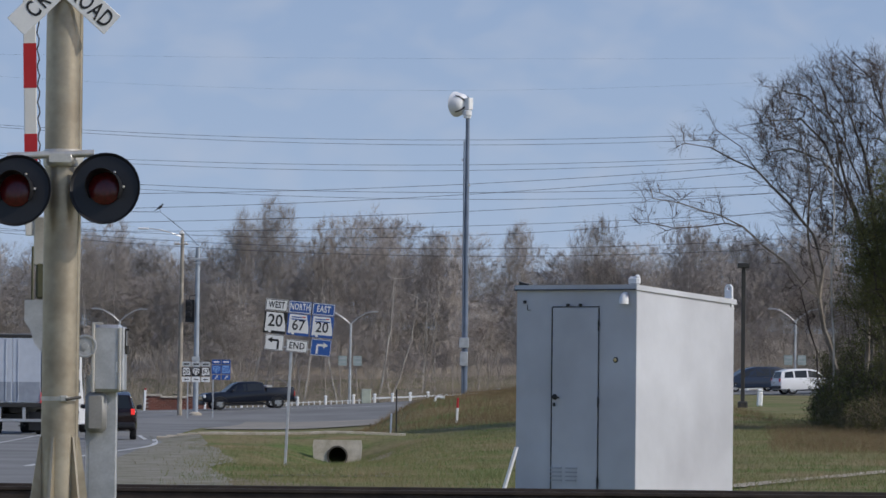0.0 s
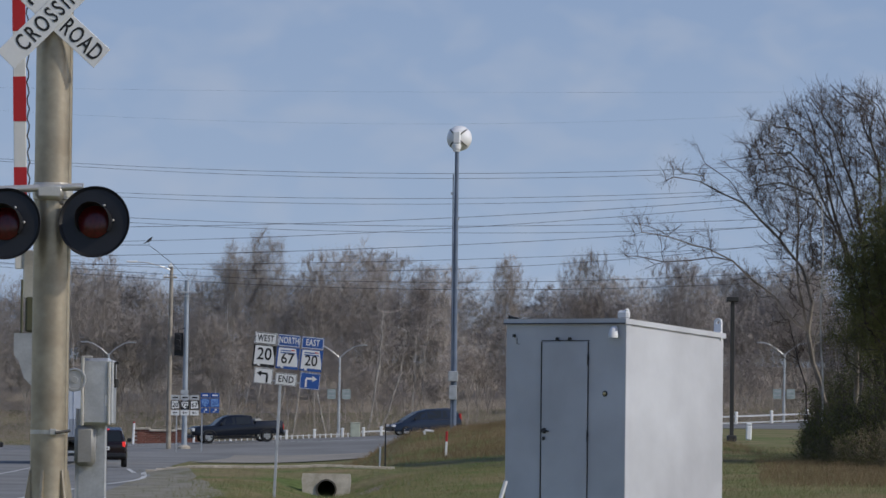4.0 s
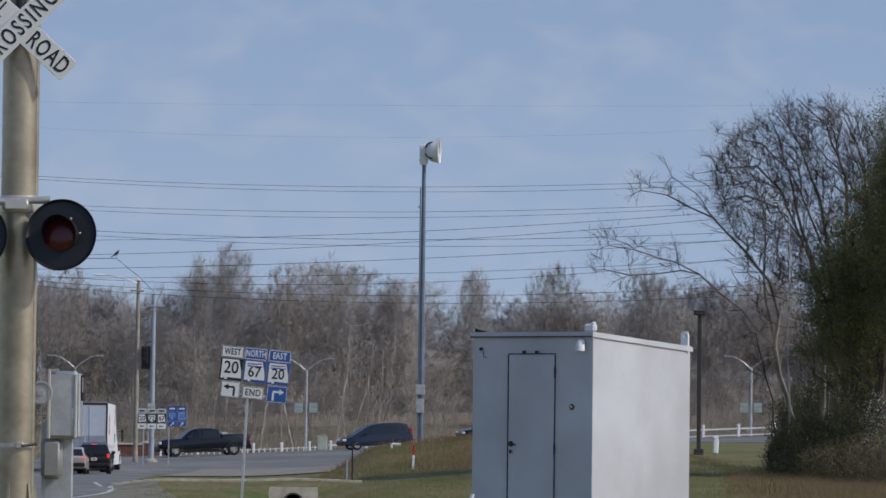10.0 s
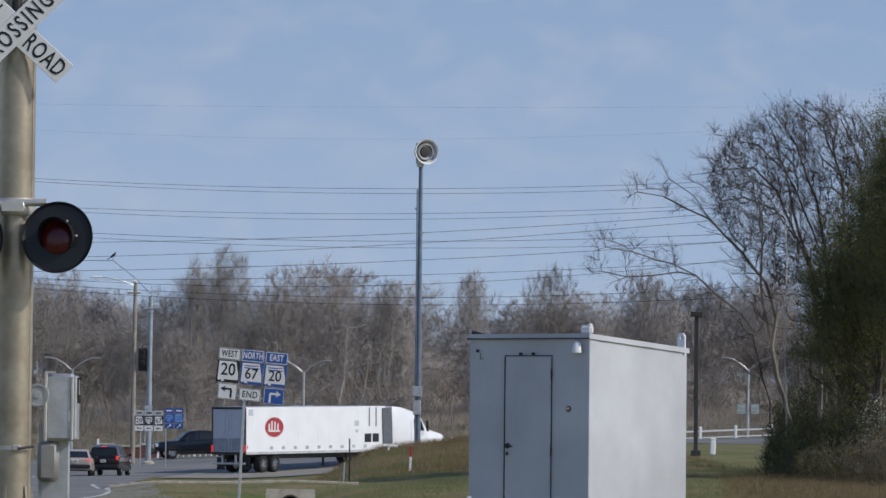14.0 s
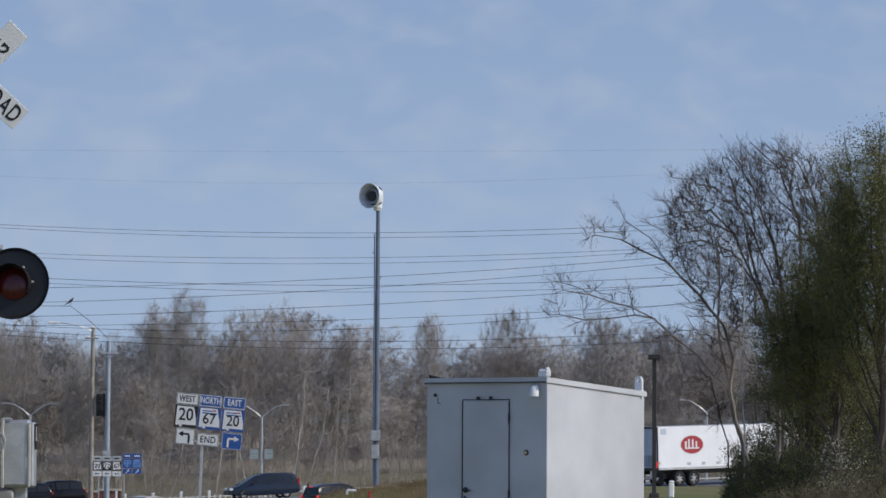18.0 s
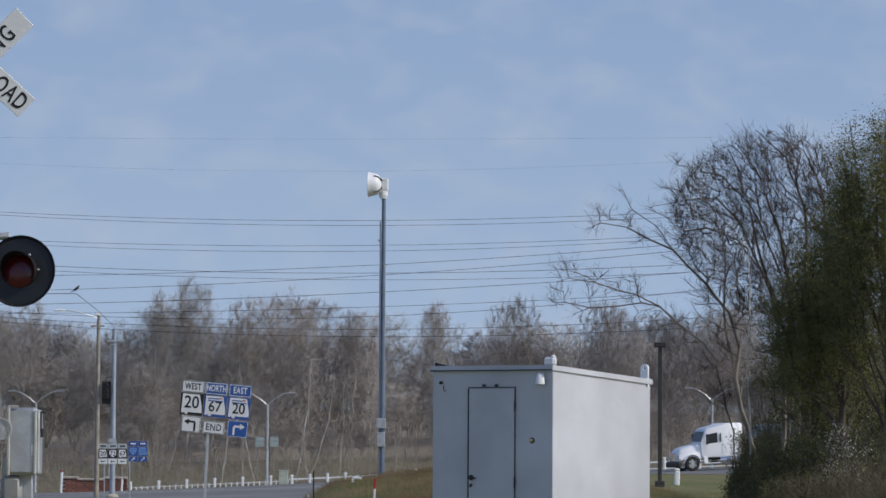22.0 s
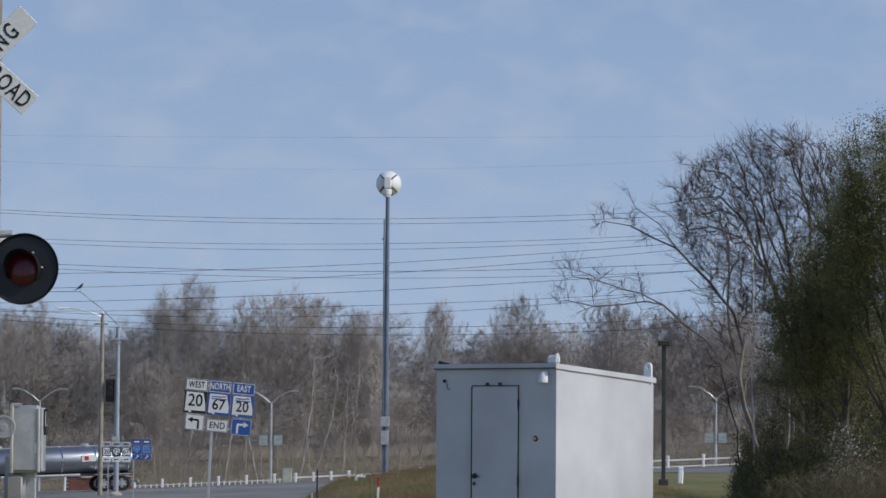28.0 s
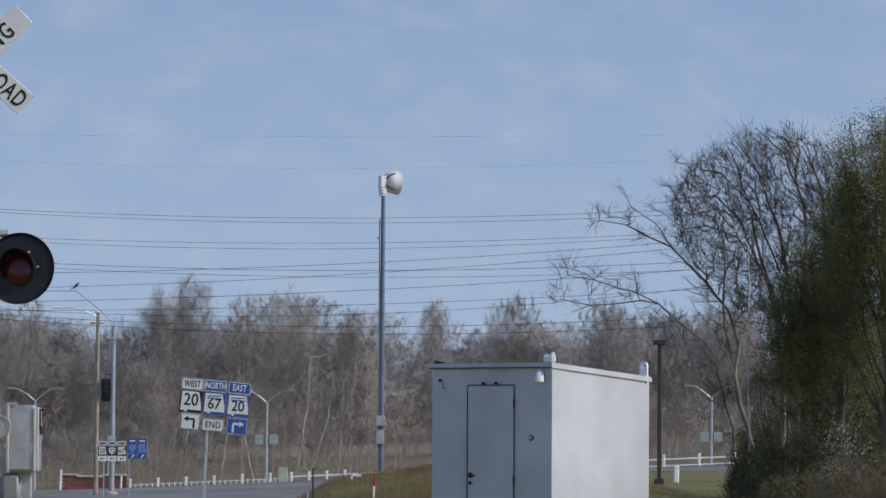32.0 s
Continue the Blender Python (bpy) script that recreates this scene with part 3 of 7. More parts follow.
    hood.f = [(i * 9 + j, i * 9 + j + 1, (i + 1) * 9 + j + 1, (i + 1) * 9 + j) for i in range(n) for j in range(8)] + [tuple(n * 9 + j for j in range(9))]
    part("lamp_hood", hood, M_WHITE, lamp, smooth=True)
    part("junction_box", Mesh().box((-1.5, -0.02, 2.28), (0.034, 0.034, 0.036), cut=0.008).tube([(-1.47, -0.008, 2.25), (-1.47, -0.008, 2.19), (-1.43, -0.008, 2.19)], 0.004, 6), M_DARKMETAL, s, "small black junction box with a cable")
    part("roof_vent", Mesh().prism([(-wa, h + 0.04), (-wa + 0.15, h + 0.04), (-wa + 0.13, h + 0.062), (-wa + 0.04, h + 0.075), (-wa, h + 0.09)], 0.05, pose(0, 0.03, 0)), M_DARKMETAL, s)
    # lifting lugs: rounded plates with an eye
    part("lifting_lug", Mesh().box((-0.06, 0.05, h + 0.085), (0.15, 0.07, 0.1), cut=0.025).box((-0.02, 0.05, h + 0.13), (0.06, 0.05, 0.05), cut=0.02), M_WHITE, s, "white folded steel lug on the roof corner")
    for x, y, yaw in ((-0.03, wb - 0.06, 0), (-wa + 0.05, wb - 0.03, 0)):
        lug = Mesh()
        out = [(-0.05, -0.1), (0.05, -0.1)] + [(0.05 * math.cos(a), 0.1 + 0.05 * math.sin(a)) for a in [math.pi * k / 10 for k in range(11)]]
        hole = [(0.02 * math.cos(a), 0.1 + 0.02 * math.sin(a)) for a in [2 * math.pi * k / 13 - math.pi / 2 for k in range(13)]]
        tall = 0.42 if y < 0.5 else 1.0
        vs = []
        for yy in (-0.012, 0.012):
            vs += [(px, yy, pz * tall) for px, pz in out] + [(px, yy, pz * tall) for px, pz in hole]
        N = 13
        order = [0, 1] + list(range(2, 13))
        fs = [(i, (i + 1) % N, N + (i + 1) % N, N + i) for i in range(N)] + [(2 * N + i, 3 * N + i, 3 * N + (i + 1) % N, 2 * N + (i + 1) % N) for i in range(N)]
        fs += [(i, 2 * N + i, 2 * N + (i + 1) % N, (i + 1) % N) for i in range(N)] + [(N + i, N + (i + 1) % N, 3 * N + (i + 1) % N, 3 * N + i) for i in range(N)]
        lug.add(vs, fs, pose(x, y, zb(y) + 0.06, 0, 0, yaw))
        part("lifting_lug", lug, M_WHITE, s, "white steel lifting eye on the roof corner")
    part("lug_foot", Mesh().box((-0.045, wb - 0.06, zb(wb) + 0.045), (0.13, 0.05, 0.04), cut=0.006), M_WHITE, s)


shelter()


# ---- crossing signal mast with gate ----
def crossing_mast():
    D, X = 42.4, -3.527
    s = thing("crossing_signal", pose(X, D, 0.1), "tan metal railway crossing mast with crossbuck and red lamps", "crossing signal")
    part("mast", Mesh().lathe([(0.172, 0), (0.172, 3.2), (0.168, 6.2)], 32), M_MAST, s, smooth=True)
    part("conduit", Mesh().tube([(0.15, -0.06, 0.2), (0.148, -0.06, 4.9)], 0.026, 10), M_MAST, s, "thin conduit strapped to the mast", smooth=True)
    part("base_plate", Mesh().box((0, 0, 0.02), (0.62, 0.62, 0.04), cut=0.01), M_MAST, s)
    for a in (-105, -42, 15, 75, 135, 195):
        part("base_fin", Mesh().prism([(0.165, 0.02), (0.31, 0.02), (0.31, 0.06), (0.183, 0.93), (0.165, 0.93)], 0.022, pose(0, 0, 0, 0, 0, a) @ pose(0, -0.011, 0)), M_MAST, s, "triangular steel stiffener")
    band = part("band_clamp", Mesh().lathe([(0.164, -0.022), (0.176, -0.018), (0.176, 0.018), (0.164, 0.022)], 32, pose(0, 0, 1.28)).box((0.05, -0.18, 1.28), (0.07, 0.05, 0.06), cut=0.01), M_ALU, s, "metal band clamp")
    part("bolt", Mesh().tube([(0.07, -0.21, 1.275), (0.2, -0.13, 1.295)], 0.014, 8), M_DARKMETAL, band)
    # cross arm with two lamps
    arm = part("cross_arm", Mesh().tube([(-0.5, -0.2, 3.5), (0.3, -0.2, 3.535)], 0.035, 12).lathe([(0.166, -0.09), (0.18, -0.08), (0.19, 0.0), (0.18, 0.07), (0.166, 0.08)], 28, pose(0, 0, 3.5)).box((-0.01, -0.19, 3.49), (0.27, 0.09, 0.15), cut=0.035), M_ALU, s, "cast bracket and pipe arm", smooth=True)
    for lx, lz in ((-0.40, 3.18), (0.413, 3.207)):
        at = pose(lx, -0.3, lz, 90, 0, 0) @ pose(0, 0, 0, -7, -9, 0)
        disc = part("background_disc", Mesh().lathe([(0.001, 0.0), (0.305, 0.0), (0.328, 0.022), (0.333, 0.02), (0.315, -0.02), (0.001, -0.03)], 40), M_BLACK, s, "round black lamp background", m=at, smooth=True)
        part("lamp_housing", Mesh().lathe([(0.001, -0.22), (0.12, -0.2), (0.165, -0.03)], 28), M_BLACK, disc, smooth=True)
        part("lens", Mesh().lathe([(0.152, 0.006), (0.15, 0.02), (0.11, 0.04), (0.06, 0.05), (0.001, 0.052)], 32), M_RED_LENS, disc, "unlit dark red lens", smooth=True)
        vis = Mesh()
        n = 26
        for i in range(n + 1):
            a = radians(-35 + 250 * i / n)
            ln = 0.2 * (0.35 + 0.65 * max(0, math.sin(radians(180 * i / n))))
            for r in (0.158, 0.164):
                vis.v += [(r * math.cos(a), r * math.sin(a), 0.004), (r * math.cos(a) * 1.0, r * math.sin(a) * 1.0, 0.004 + ln)]
        vis.f = [(4 * i, 4 * i + 1, 4 * i + 5, 4 * i + 4) for i in range(n)] + [(4 * i + 2, 4 * i + 6, 4 * i + 7, 4 * i + 3) for i in range(n)] + [(4 * i + 1, 4 * i + 3, 4 * i + 7, 4 * i + 5) for i in range(n)]
        part("visor", vis, M_BLACK, disc, "black half-tunnel lamp visor", smooth=True)
        for a in (60, 5):
            part("wing_nut", Mesh().box((0.175 * math.cos(radians(a)), 0.175 * math.sin(radians(a)), 0.02), (0.02, 0.02, 0.02), cut=0.004), M_ALU, disc)
        part("lamp_hanger", Mesh().tube([(lx, -0.2, 3.52), (lx, -0.2, lz + 0.1)], 0.022, 8), M_ALU, s)
    # crossbuck
    cz = 5.12
    part("crossbuck_bracket", Mesh().box((0, -0.19, cz), (0.3, 0.06, 0.16), cut=0.01).tube([(0, -0.15, cz - 0.1), (0, -0.15, cz + 0.6)], 0.05, 12), M_DARKMETAL, s)
    for ang, y, words in ((42, -0.235, (("RAIL", -0.355), ("ROAD", 0.355))), (-45, -0.25, (("CROSSING", 0.0),))):
        m = pose(0, y, cz, 0, ang, 0)
        bl = part("crossbuck_blade", Mesh().box((0, 0, 0), (1.22, 0.01, 0.229), cut=0.004), M_SIGNWHITE, s, "white reflective crossbuck blade", m=m)
        for w, off in words:
            text_part(w, 0.225, M_SIGNBLACK, bl, pose(off, -0.007, -0.004, 90), stretch=0.66, space=1.12 if len(w) < 5 else 1.3, bold=0.012)
    # cantilever stub going up out of sight
    part("mast_top", Mesh().lathe([(0.17, 6.2), (0.17, 6.5), (0.1, 6.56), (0.001, 6.58)], 24), M_MAST, s, smooth=True)


def gate():
    s = thing("crossing_gate", pose(-3.49, 43.2, 0.1), "raised railway crossing gate with grey mechanism case", "crossing gate")
    part("post", Mesh().box((0.3, 0, 0.75), (0.27, 0.09, 1.5), cut=0.012), M_GALV, s, "flat galvanised gate post")
    part("post_web", Mesh().box((0.16, 0.05, 0.75), (0.03, 0.18, 1.5)), M_GALV, s)
    low = part("motor_cover", Mesh().box((0.245, -0.13, 1.155), (0.2, 0.14, 0.38), cut=0.04), mat("dull_grey_case", (0.3, 0.295, 0.28), 0.6, 0.2), s, "dull grey motor cover", smooth=True)
    case = part("mechanism_case", Mesh().box((0.345, -0.02, 1.66), (0.27, 0.42, 0.63), cut=0.03), M_GALV, s, "galvanised gate mechanism case")
    part("case_lid", Mesh().box((0.49, -0.02, 1.655), (0.035, 0.4, 0.6), cut=0.012), M_GALV, case)
    part("front_flange", Mesh().box((0.22, -0.235, 1.665), (0.03, 0.03, 0.65), cut=0.008).box((0.26, -0.235, 1.985), (0.1, 0.03, 0.02), cut=0.005), M_ALU, case, "pale flange edge")
    part("edge_rib", Mesh().box((0.468, -0.235, 1.65), (0.028, 0.024, 0.6), cut=0.008), M_ALU, case)
    part("hasp", Mesh().box((0.512, -0.15, 1.84), (0.02, 0.03, 0.2)).box((0.522, -0.15, 1.93), (0.05, 0.02, 0.02)).tube([(0.53, -0.15, 1.78), (0.53, -0.15, 1.7)], 0.02, 8), M_DARKMETAL, case, "dark hasp and padlock")
    part("decal", Mesh().box((0.448, -0.2335, 1.58), (0.028, 0.006, 0.1)), M_SIGNWHITE, case, "small white label")
    part("pivot_hub", Mesh().lathe([(0.07, 0), (0.075, 0.01), (0.075, 0.05), (0.05, 0.07), (0.001, 0.075)], 24, pose(0.2, -0.03, 1.78, 0, -90)), M_GALV, s, smooth=True)
    part("pivot_disc", Mesh().lathe([(0.001, 0.02), (0.03, 0.02), (0.032, 0.006), (0.085, 0.006), (0.09, 0.022), (0.105, 0.022), (0.11, 0.0), (0.001, -0.012)], 28, pose(0.145, -0.235, 1.77, 90)), M_GALV, s, smooth=True)
    part("counterweight_bracket", Mesh().prism([(-0.43, 2.2), (-0.15, 2.2), (-0.13, 2.0), (-0.13, 1.78), (-0.17, 1.69), (-0.24, 1.69), (-0.33, 1.78), (-0.38, 1.93), (-0.43, 2.0)], 0.1, pose(0, -0.2, 0)), M_GALV, s, "grey arm bracket with rounded foot")
    part("arm_adapter", Mesh().box((-0.27, -0.15, 2.38), (0.12, 0.08, 0.34), cut=0.02).tube([(-0.36, -0.2, 2.2), (-0.36, -0.2, 2.7)], 0.012, 6), mat("olive_metal", (0.12, 0.12, 0.07), 0.6, 0.3), s, "olive metal arm adapter")
    part("arm_socket", Mesh().box((-0.3, -0.15, 2.75), (0.11, 0.06, 0.46), cut=0.012), M_ALU, s)
    lean = pose(-0.375, -0.15, 2.8, 0, -1.4, 0)
    arm = part("gate_arm", Mesh().box((0, 0, 1.9), (0.118, 0.03, 3.8), cut=0.006), M_SIGNWHITE, s, "white gate arm with red stripes", m=lean)
    for i in range(5):
        part("red_stripe", Mesh().box((0, 0, 0.745 + i * 0.85), (0.121, 0.034, 0.42)), M_RED, arm)
    cable = Mesh()
    pts = [(0.078 + 0.012 * math.sin(i * 1.9), 0.0, 0.3 + i * 0.05) for i in range(70)]
    part("lamp_cable", cable.tube(pts, 0.007, 5), M_DARKMETAL, arm)


crossing_mast()
gate()


# ---- route marker assembly ----
def sign_panel(parent, name, x, z, w, h, material, label, y=-0.03):
    return part(name, Mesh().box((0, 0, 0), (w, 0.006, h), cut=0.002), material, parent, label, m=pose(x, y, z))


def border(parent, w, h, material, inset=0.018, t=0.016):
    me = Mesh()
    for s in (-1, 1):
        me.box((0, -0.005, s * (h / 2 - inset)), (w - 2 * inset, 0.003, t))
        me.box((s * (w / 2 - inset), -0.005, 0), (t, 0.003, h - 2 * inset - t))
    part("border", me, material, parent)


def state_shape(w, h):
    """Outline of the state shield: straight top, sides that widen, a notch at the lower left."""
    return [(-w * 0.42, h / 2), (w * 0.33, h / 2), (w * 0.46, -h * 0.1), (w * 0.47, -h * 0.4), (-w * 0.16, -h * 0.4), (-w * 0.14, -h * 0.5), (-w * 0.26, -h * 0.5), (-w * 0.3, -h * 0.4), (-w * 0.36, -h * 0.46), (-w * 0.44, -h * 0.44)]


def arrow(parent, right, material):
    s = 1 if right else -1
    me = Mesh().box((-s * 0.1, -0.006, -0.06), (0.055, 0.004, 0.22)).box((-s * 0.01, -0.006, 0.065), (0.2, 0.004, 0.055))
    me.prism([(s * 0.19, 0.065), (s * 0.06, 0.145), (s * 0.06, -0.015)], 0.004, pose(0, -0.008, 0))
    part("arrow", me, material, parent)


def route_sign():
    gz = ground_z(-4.1, 123)
    s = thing("route_sign", pose(-4.2, 123, gz + 0.02, 0, 2.4, 0), "leaning post with white and blue route marker signs", "road sign")
    part("post", Mesh().box((0, 0.02, 1.55), (0.075, 0.05, 3.5), cut=0.01), M_GALV, s, "thin galvanised sign post")
    hub = part("sign_frame", Mesh().box((0.12, 0, 3.1), (1.5, 0.02, 0.04)).box((0.12, 0, 3.72), (1.6, 0.02, 0.04)).box((0.16, 0, 4.2), (1.6, 0.02, 0.04)).box((-0.4, 0.012, 3.7), (0.05, 0.02, 1.2)).box((0.74, 0.012, 3.7), (0.05, 0.02, 1.2)), M_GALV, s, "flat steel bars behind the signs", m=pose(0, 0, 0, 0, 0.0, 0) @ pose(0, 0, 3.16, 0, 2.6, 0) @ pose(0, 0, -3.05))
    for x, word, bg, fg in ((-0.5, "WEST", M_SIGNWHITE, M_SIGNBLACK), (0.125, "NORTH", M_SIGNBLUE, M_SIGNWHITE), (0.76, "EAST", M_SIGNBLUE, M_SIGNWHITE)):
        p = sign_panel(hub, "direction_plaque", x, 4.2, 0.6, 0.32, bg, ("white" if bg is M_SIGNWHITE else "blue") + " direction plaque")
        border(p, 0.6, 0.32, fg)
        text_part(word, 0.24, fg, p, pose(0, -0.006, 0, 90), stretch=0.6 if len(word) == 5 else 0.66, space=1.08, bold=0.02)
    for x, num, band in ((-0.5, "20", False), (0.125, "67", True), (0.76, "20", True)):
        p = sign_panel(hub, "route_marker", x, 3.73, 0.6, 0.58, M_SIGNBLUE if band else M_SIGNBLACK, "state route marker with a white state outline")
        part("state_outline", Mesh().prism(state_shape(0.6, 0.54), 0.004, pose(0, -0.008, 0.0)), M_SIGNWHITE, p)
        text_part(num, 0.46 if not band else 0.4, M_SIGNBLACK, p, pose(0.0, -0.012, 0.04 if not band else -0.02, 90), stretch=0.88)
        if band:
            part("text_bar", Mesh().box((-0.06, -0.011, 0.2), (0.28, 0.003, 0.028)).box((0.0, -0.011, 0.14), (0.4, 0.003, 0.03)), M_SIGNBLUE, p)
            part("heritage_mark", Mesh().box((0.13, -0.011, 0.215), (0.09, 0.003, 0.03)), M_RED, p)
    p = sign_panel(hub, "arrow_plaque", -0.47, 3.2, 0.5, 0.42, M_SIGNWHITE, "white plaque with a black left turn arrow")
    border(p, 0.5, 0.42, M_SIGNBLACK, 0.014, 0.01)
    arrow(p, False, M_SIGNBLACK)
    p = sign_panel(hub, "end_plaque", 0.14, 3.16, 0.58, 0.33, M_SIGNWHITE, "white plaque with black lettering")
    border(p, 0.58, 0.33, M_SIGNBLACK, 0.016, 0.012)
    text_part("END", 0.25, M_SIGNBLACK, p, pose(0, -0.006, 0, 90), stretch=0.8, space=1.1)
    p = sign_panel(hub, "arrow_plaque", 0.78, 3.18, 0.54, 0.44, M_SIGNBLUE, "blue plaque with a white right turn arrow")
    border(p, 0.54, 0.44, M_SIGNWHITE, 0.014, 0.01)
    arrow(p, True, M_SIGNWHITE)


route_sign()


# ---- culvert ----
def culvert():
    x, y = -3.3, 144.7
    z = -0.98
    s = thing("culvert_headwall", pose(x, y, z), "stained concrete culvert headwall with a round pipe", "culvert")
    me, n = Mesh(), 32
    cx, cz, r = 0.0, 0.36, 0.3
    out = []
    poly = [(-0.72, -0.1), (0.72, -0.1), (0.79, 0.86), (-0.79, 0.86)]
    for i in range(n):
        a = 2 * math.pi * i / n
        d = Vector((math.cos(a), math.sin(a)))
        best = 9
        for k in range(4):
            p, q = Vector(poly[k]) - Vector((cx, cz)), Vector(poly[(k + 1) % 4]) - Vector((cx, cz))
            e = q - p
            den = d.x * e.y - d.y * e.x
            if abs(den) > 1e-6:
                t = (p.x * e.y - p.y * e.x) / den
                w = (p.x * d.y - p.y * d.x) / den
                if t > 0 and -1e-6 <= w <= 1 + 1e-6:
                    best = min(best, t)
        out.append((cx + d.x * best, cz + d.y * best))
    for yy in (0, 0.3):
        me.v += [(p[0], yy, p[1]) for p in out] + [(cx + r * math.cos(2 * math.pi * i / n), yy, cz + r * math.sin(2 * math.pi * i / n)) for i in range(n)]
    N = n
    for i in range(n):
        j = (i + 1) % n
        me.f += [(i, j, N + j, N + i), (2 * N + i, 3 * N + i, 3 * N + j, 2 * N + j), (i, 2 * N + i, 2 * N + j, j), (N + i, N + j, 3 * N + j, 3 * N + i)]
    part("headwall", me, M_CONCRETE, s)
    pipe = Mesh()
    for yy, rr in ((-0.04, 0.33), (-0.04, 0.28), (2.8, 0.28)):
        pipe.v += [(cx + rr * math.cos(2 * math.pi * i / n), yy, cz + rr * math.sin(2 * math.pi * i / n)) for i in range(n)]
    pipe.v.append((cx, 2.8, cz))
    pipe.f = [(k * n + i, k * n + (i + 1) % n, (k + 1) * n + (i + 1) % n, (k + 1) * n + i) for k in range(2) for i in range(n)] + [(2 * n + i, 2 * n + (i + 1) % n, 3 * n) for i in range(n)]
    part("pipe", pipe, mat("dark_concrete", (0.1, 0.085, 0.07), 0.8, vary=0.3), s, "dark concrete pipe", smooth=True)


culvert()


# ---- siren on its pole ----
def siren():
    x, y = 0.93, 200.0
    gz = ground_z(x, y)
    s = thing("warning_siren", pose(x, y, gz), "tall blue-grey pole with a white rotating siren", "siren")
    top = 13.33 - gz
    part("pole", Mesh().tube([(0, 0, -0.3), (0.02, 0, top)], [0.13, 0.085], 16), M_BLUEPOLE, s, smooth=True)
    part("control_box", Mesh().box((-0.04, -0.2, 3.55 - gz), (0.42, 0.24, 0.44), cut=0.02), M_GALV, s, "grey control box strapped to the pole")
    part("battery_box", Mesh().box((-0.04, -0.2, 2.85 - gz), (0.34, 0.22, 0.62), cut=0.02), M_GALV, s)
    part("conduit", Mesh().tube([(-0.11, -0.1, 0.3), (-0.12, -0.1, top - 1)], 0.03, 8), M_BLUEPOLE, s)
    for z in (9.3, 8.2, 5.2):
        part("bracket", Mesh().box((0.1 if z != 9.3 else -0.16, -0.05, z - gz + 2.2), (0.12, 0.06, 0.1), cut=0.01), M_GALV, s)
    part("pole_cap", Mesh().lathe([(0.16, top), (0.16, top + 0.1), (0.2, top + 0.12), (0.2, top + 0.3), (0.1, top + 0.36)], 16).box((0, 0, top + 0.08), (0.3, 0.3, 0.08), cut=0.01), M_WHITE, s, smooth=True)
    head = part("siren_head", Mesh().box((0, -0.02, 0.22), (0.3, 0.34, 0.52), cut=0.03).box((0, 0, -0.02), (0.24, 0.24, 0.1), cut=0.02), M_WHITE, s, "white motor housing of the siren", m=pose(0.02, 0, top + 0.4))
    horn = Mesh()
    horn.lathe([(0.12, 0.1), (0.26, 0.13), (0.38, 0.2), (0.46, 0.32), (0.5, 0.48), (0.53, 0.62), (0.555, 0.66), (0.55, 0.68), (0.5, 0.65), (0.47, 0.48), (0.42, 0.36), (0.3, 0.28), (0.001, 0.26)], 40, pose(0, 0, 0.22, -90))
    h = part("horn", horn, M_WHITE, head, "white bell-shaped horn", smooth=True)
    part("inner_cone", Mesh().lathe([(0.36, 0.38), (0.36, 0.54), (0.33, 0.56), (0.3, 0.54), (0.29, 0.42), (0.001, 0.4)], 32, pose(0, 0, 0.22, -90)), M_GALV, h, "grey ring inside the horn", smooth=True)
    part("throat", Mesh().lathe([(0.45, 0.345), (0.36, 0.345)], 32, pose(0, 0, 0.22, -90)).lathe([(0.24, 0.44), (0.22, 0.5), (0.001, 0.52)], 24, pose(0, 0, 0.22, -90)), M_DARKMETAL, h, "dark throat screen", smooth=True)
    for a in range(4):
        an = radians(45 + 90 * a)
        pts = [(math.cos(an) * r, yy, 0.22 + math.sin(an) * r) for r, yy in ((0.14, 0.06), (0.3, 0.11), (0.43, 0.22), (0.51, 0.4))]
        part("rib", Mesh().tube(pts, 0.03, 6), M_DARKMETAL, h, "dark strut on the horn back")
    return head


siren_head = siren()


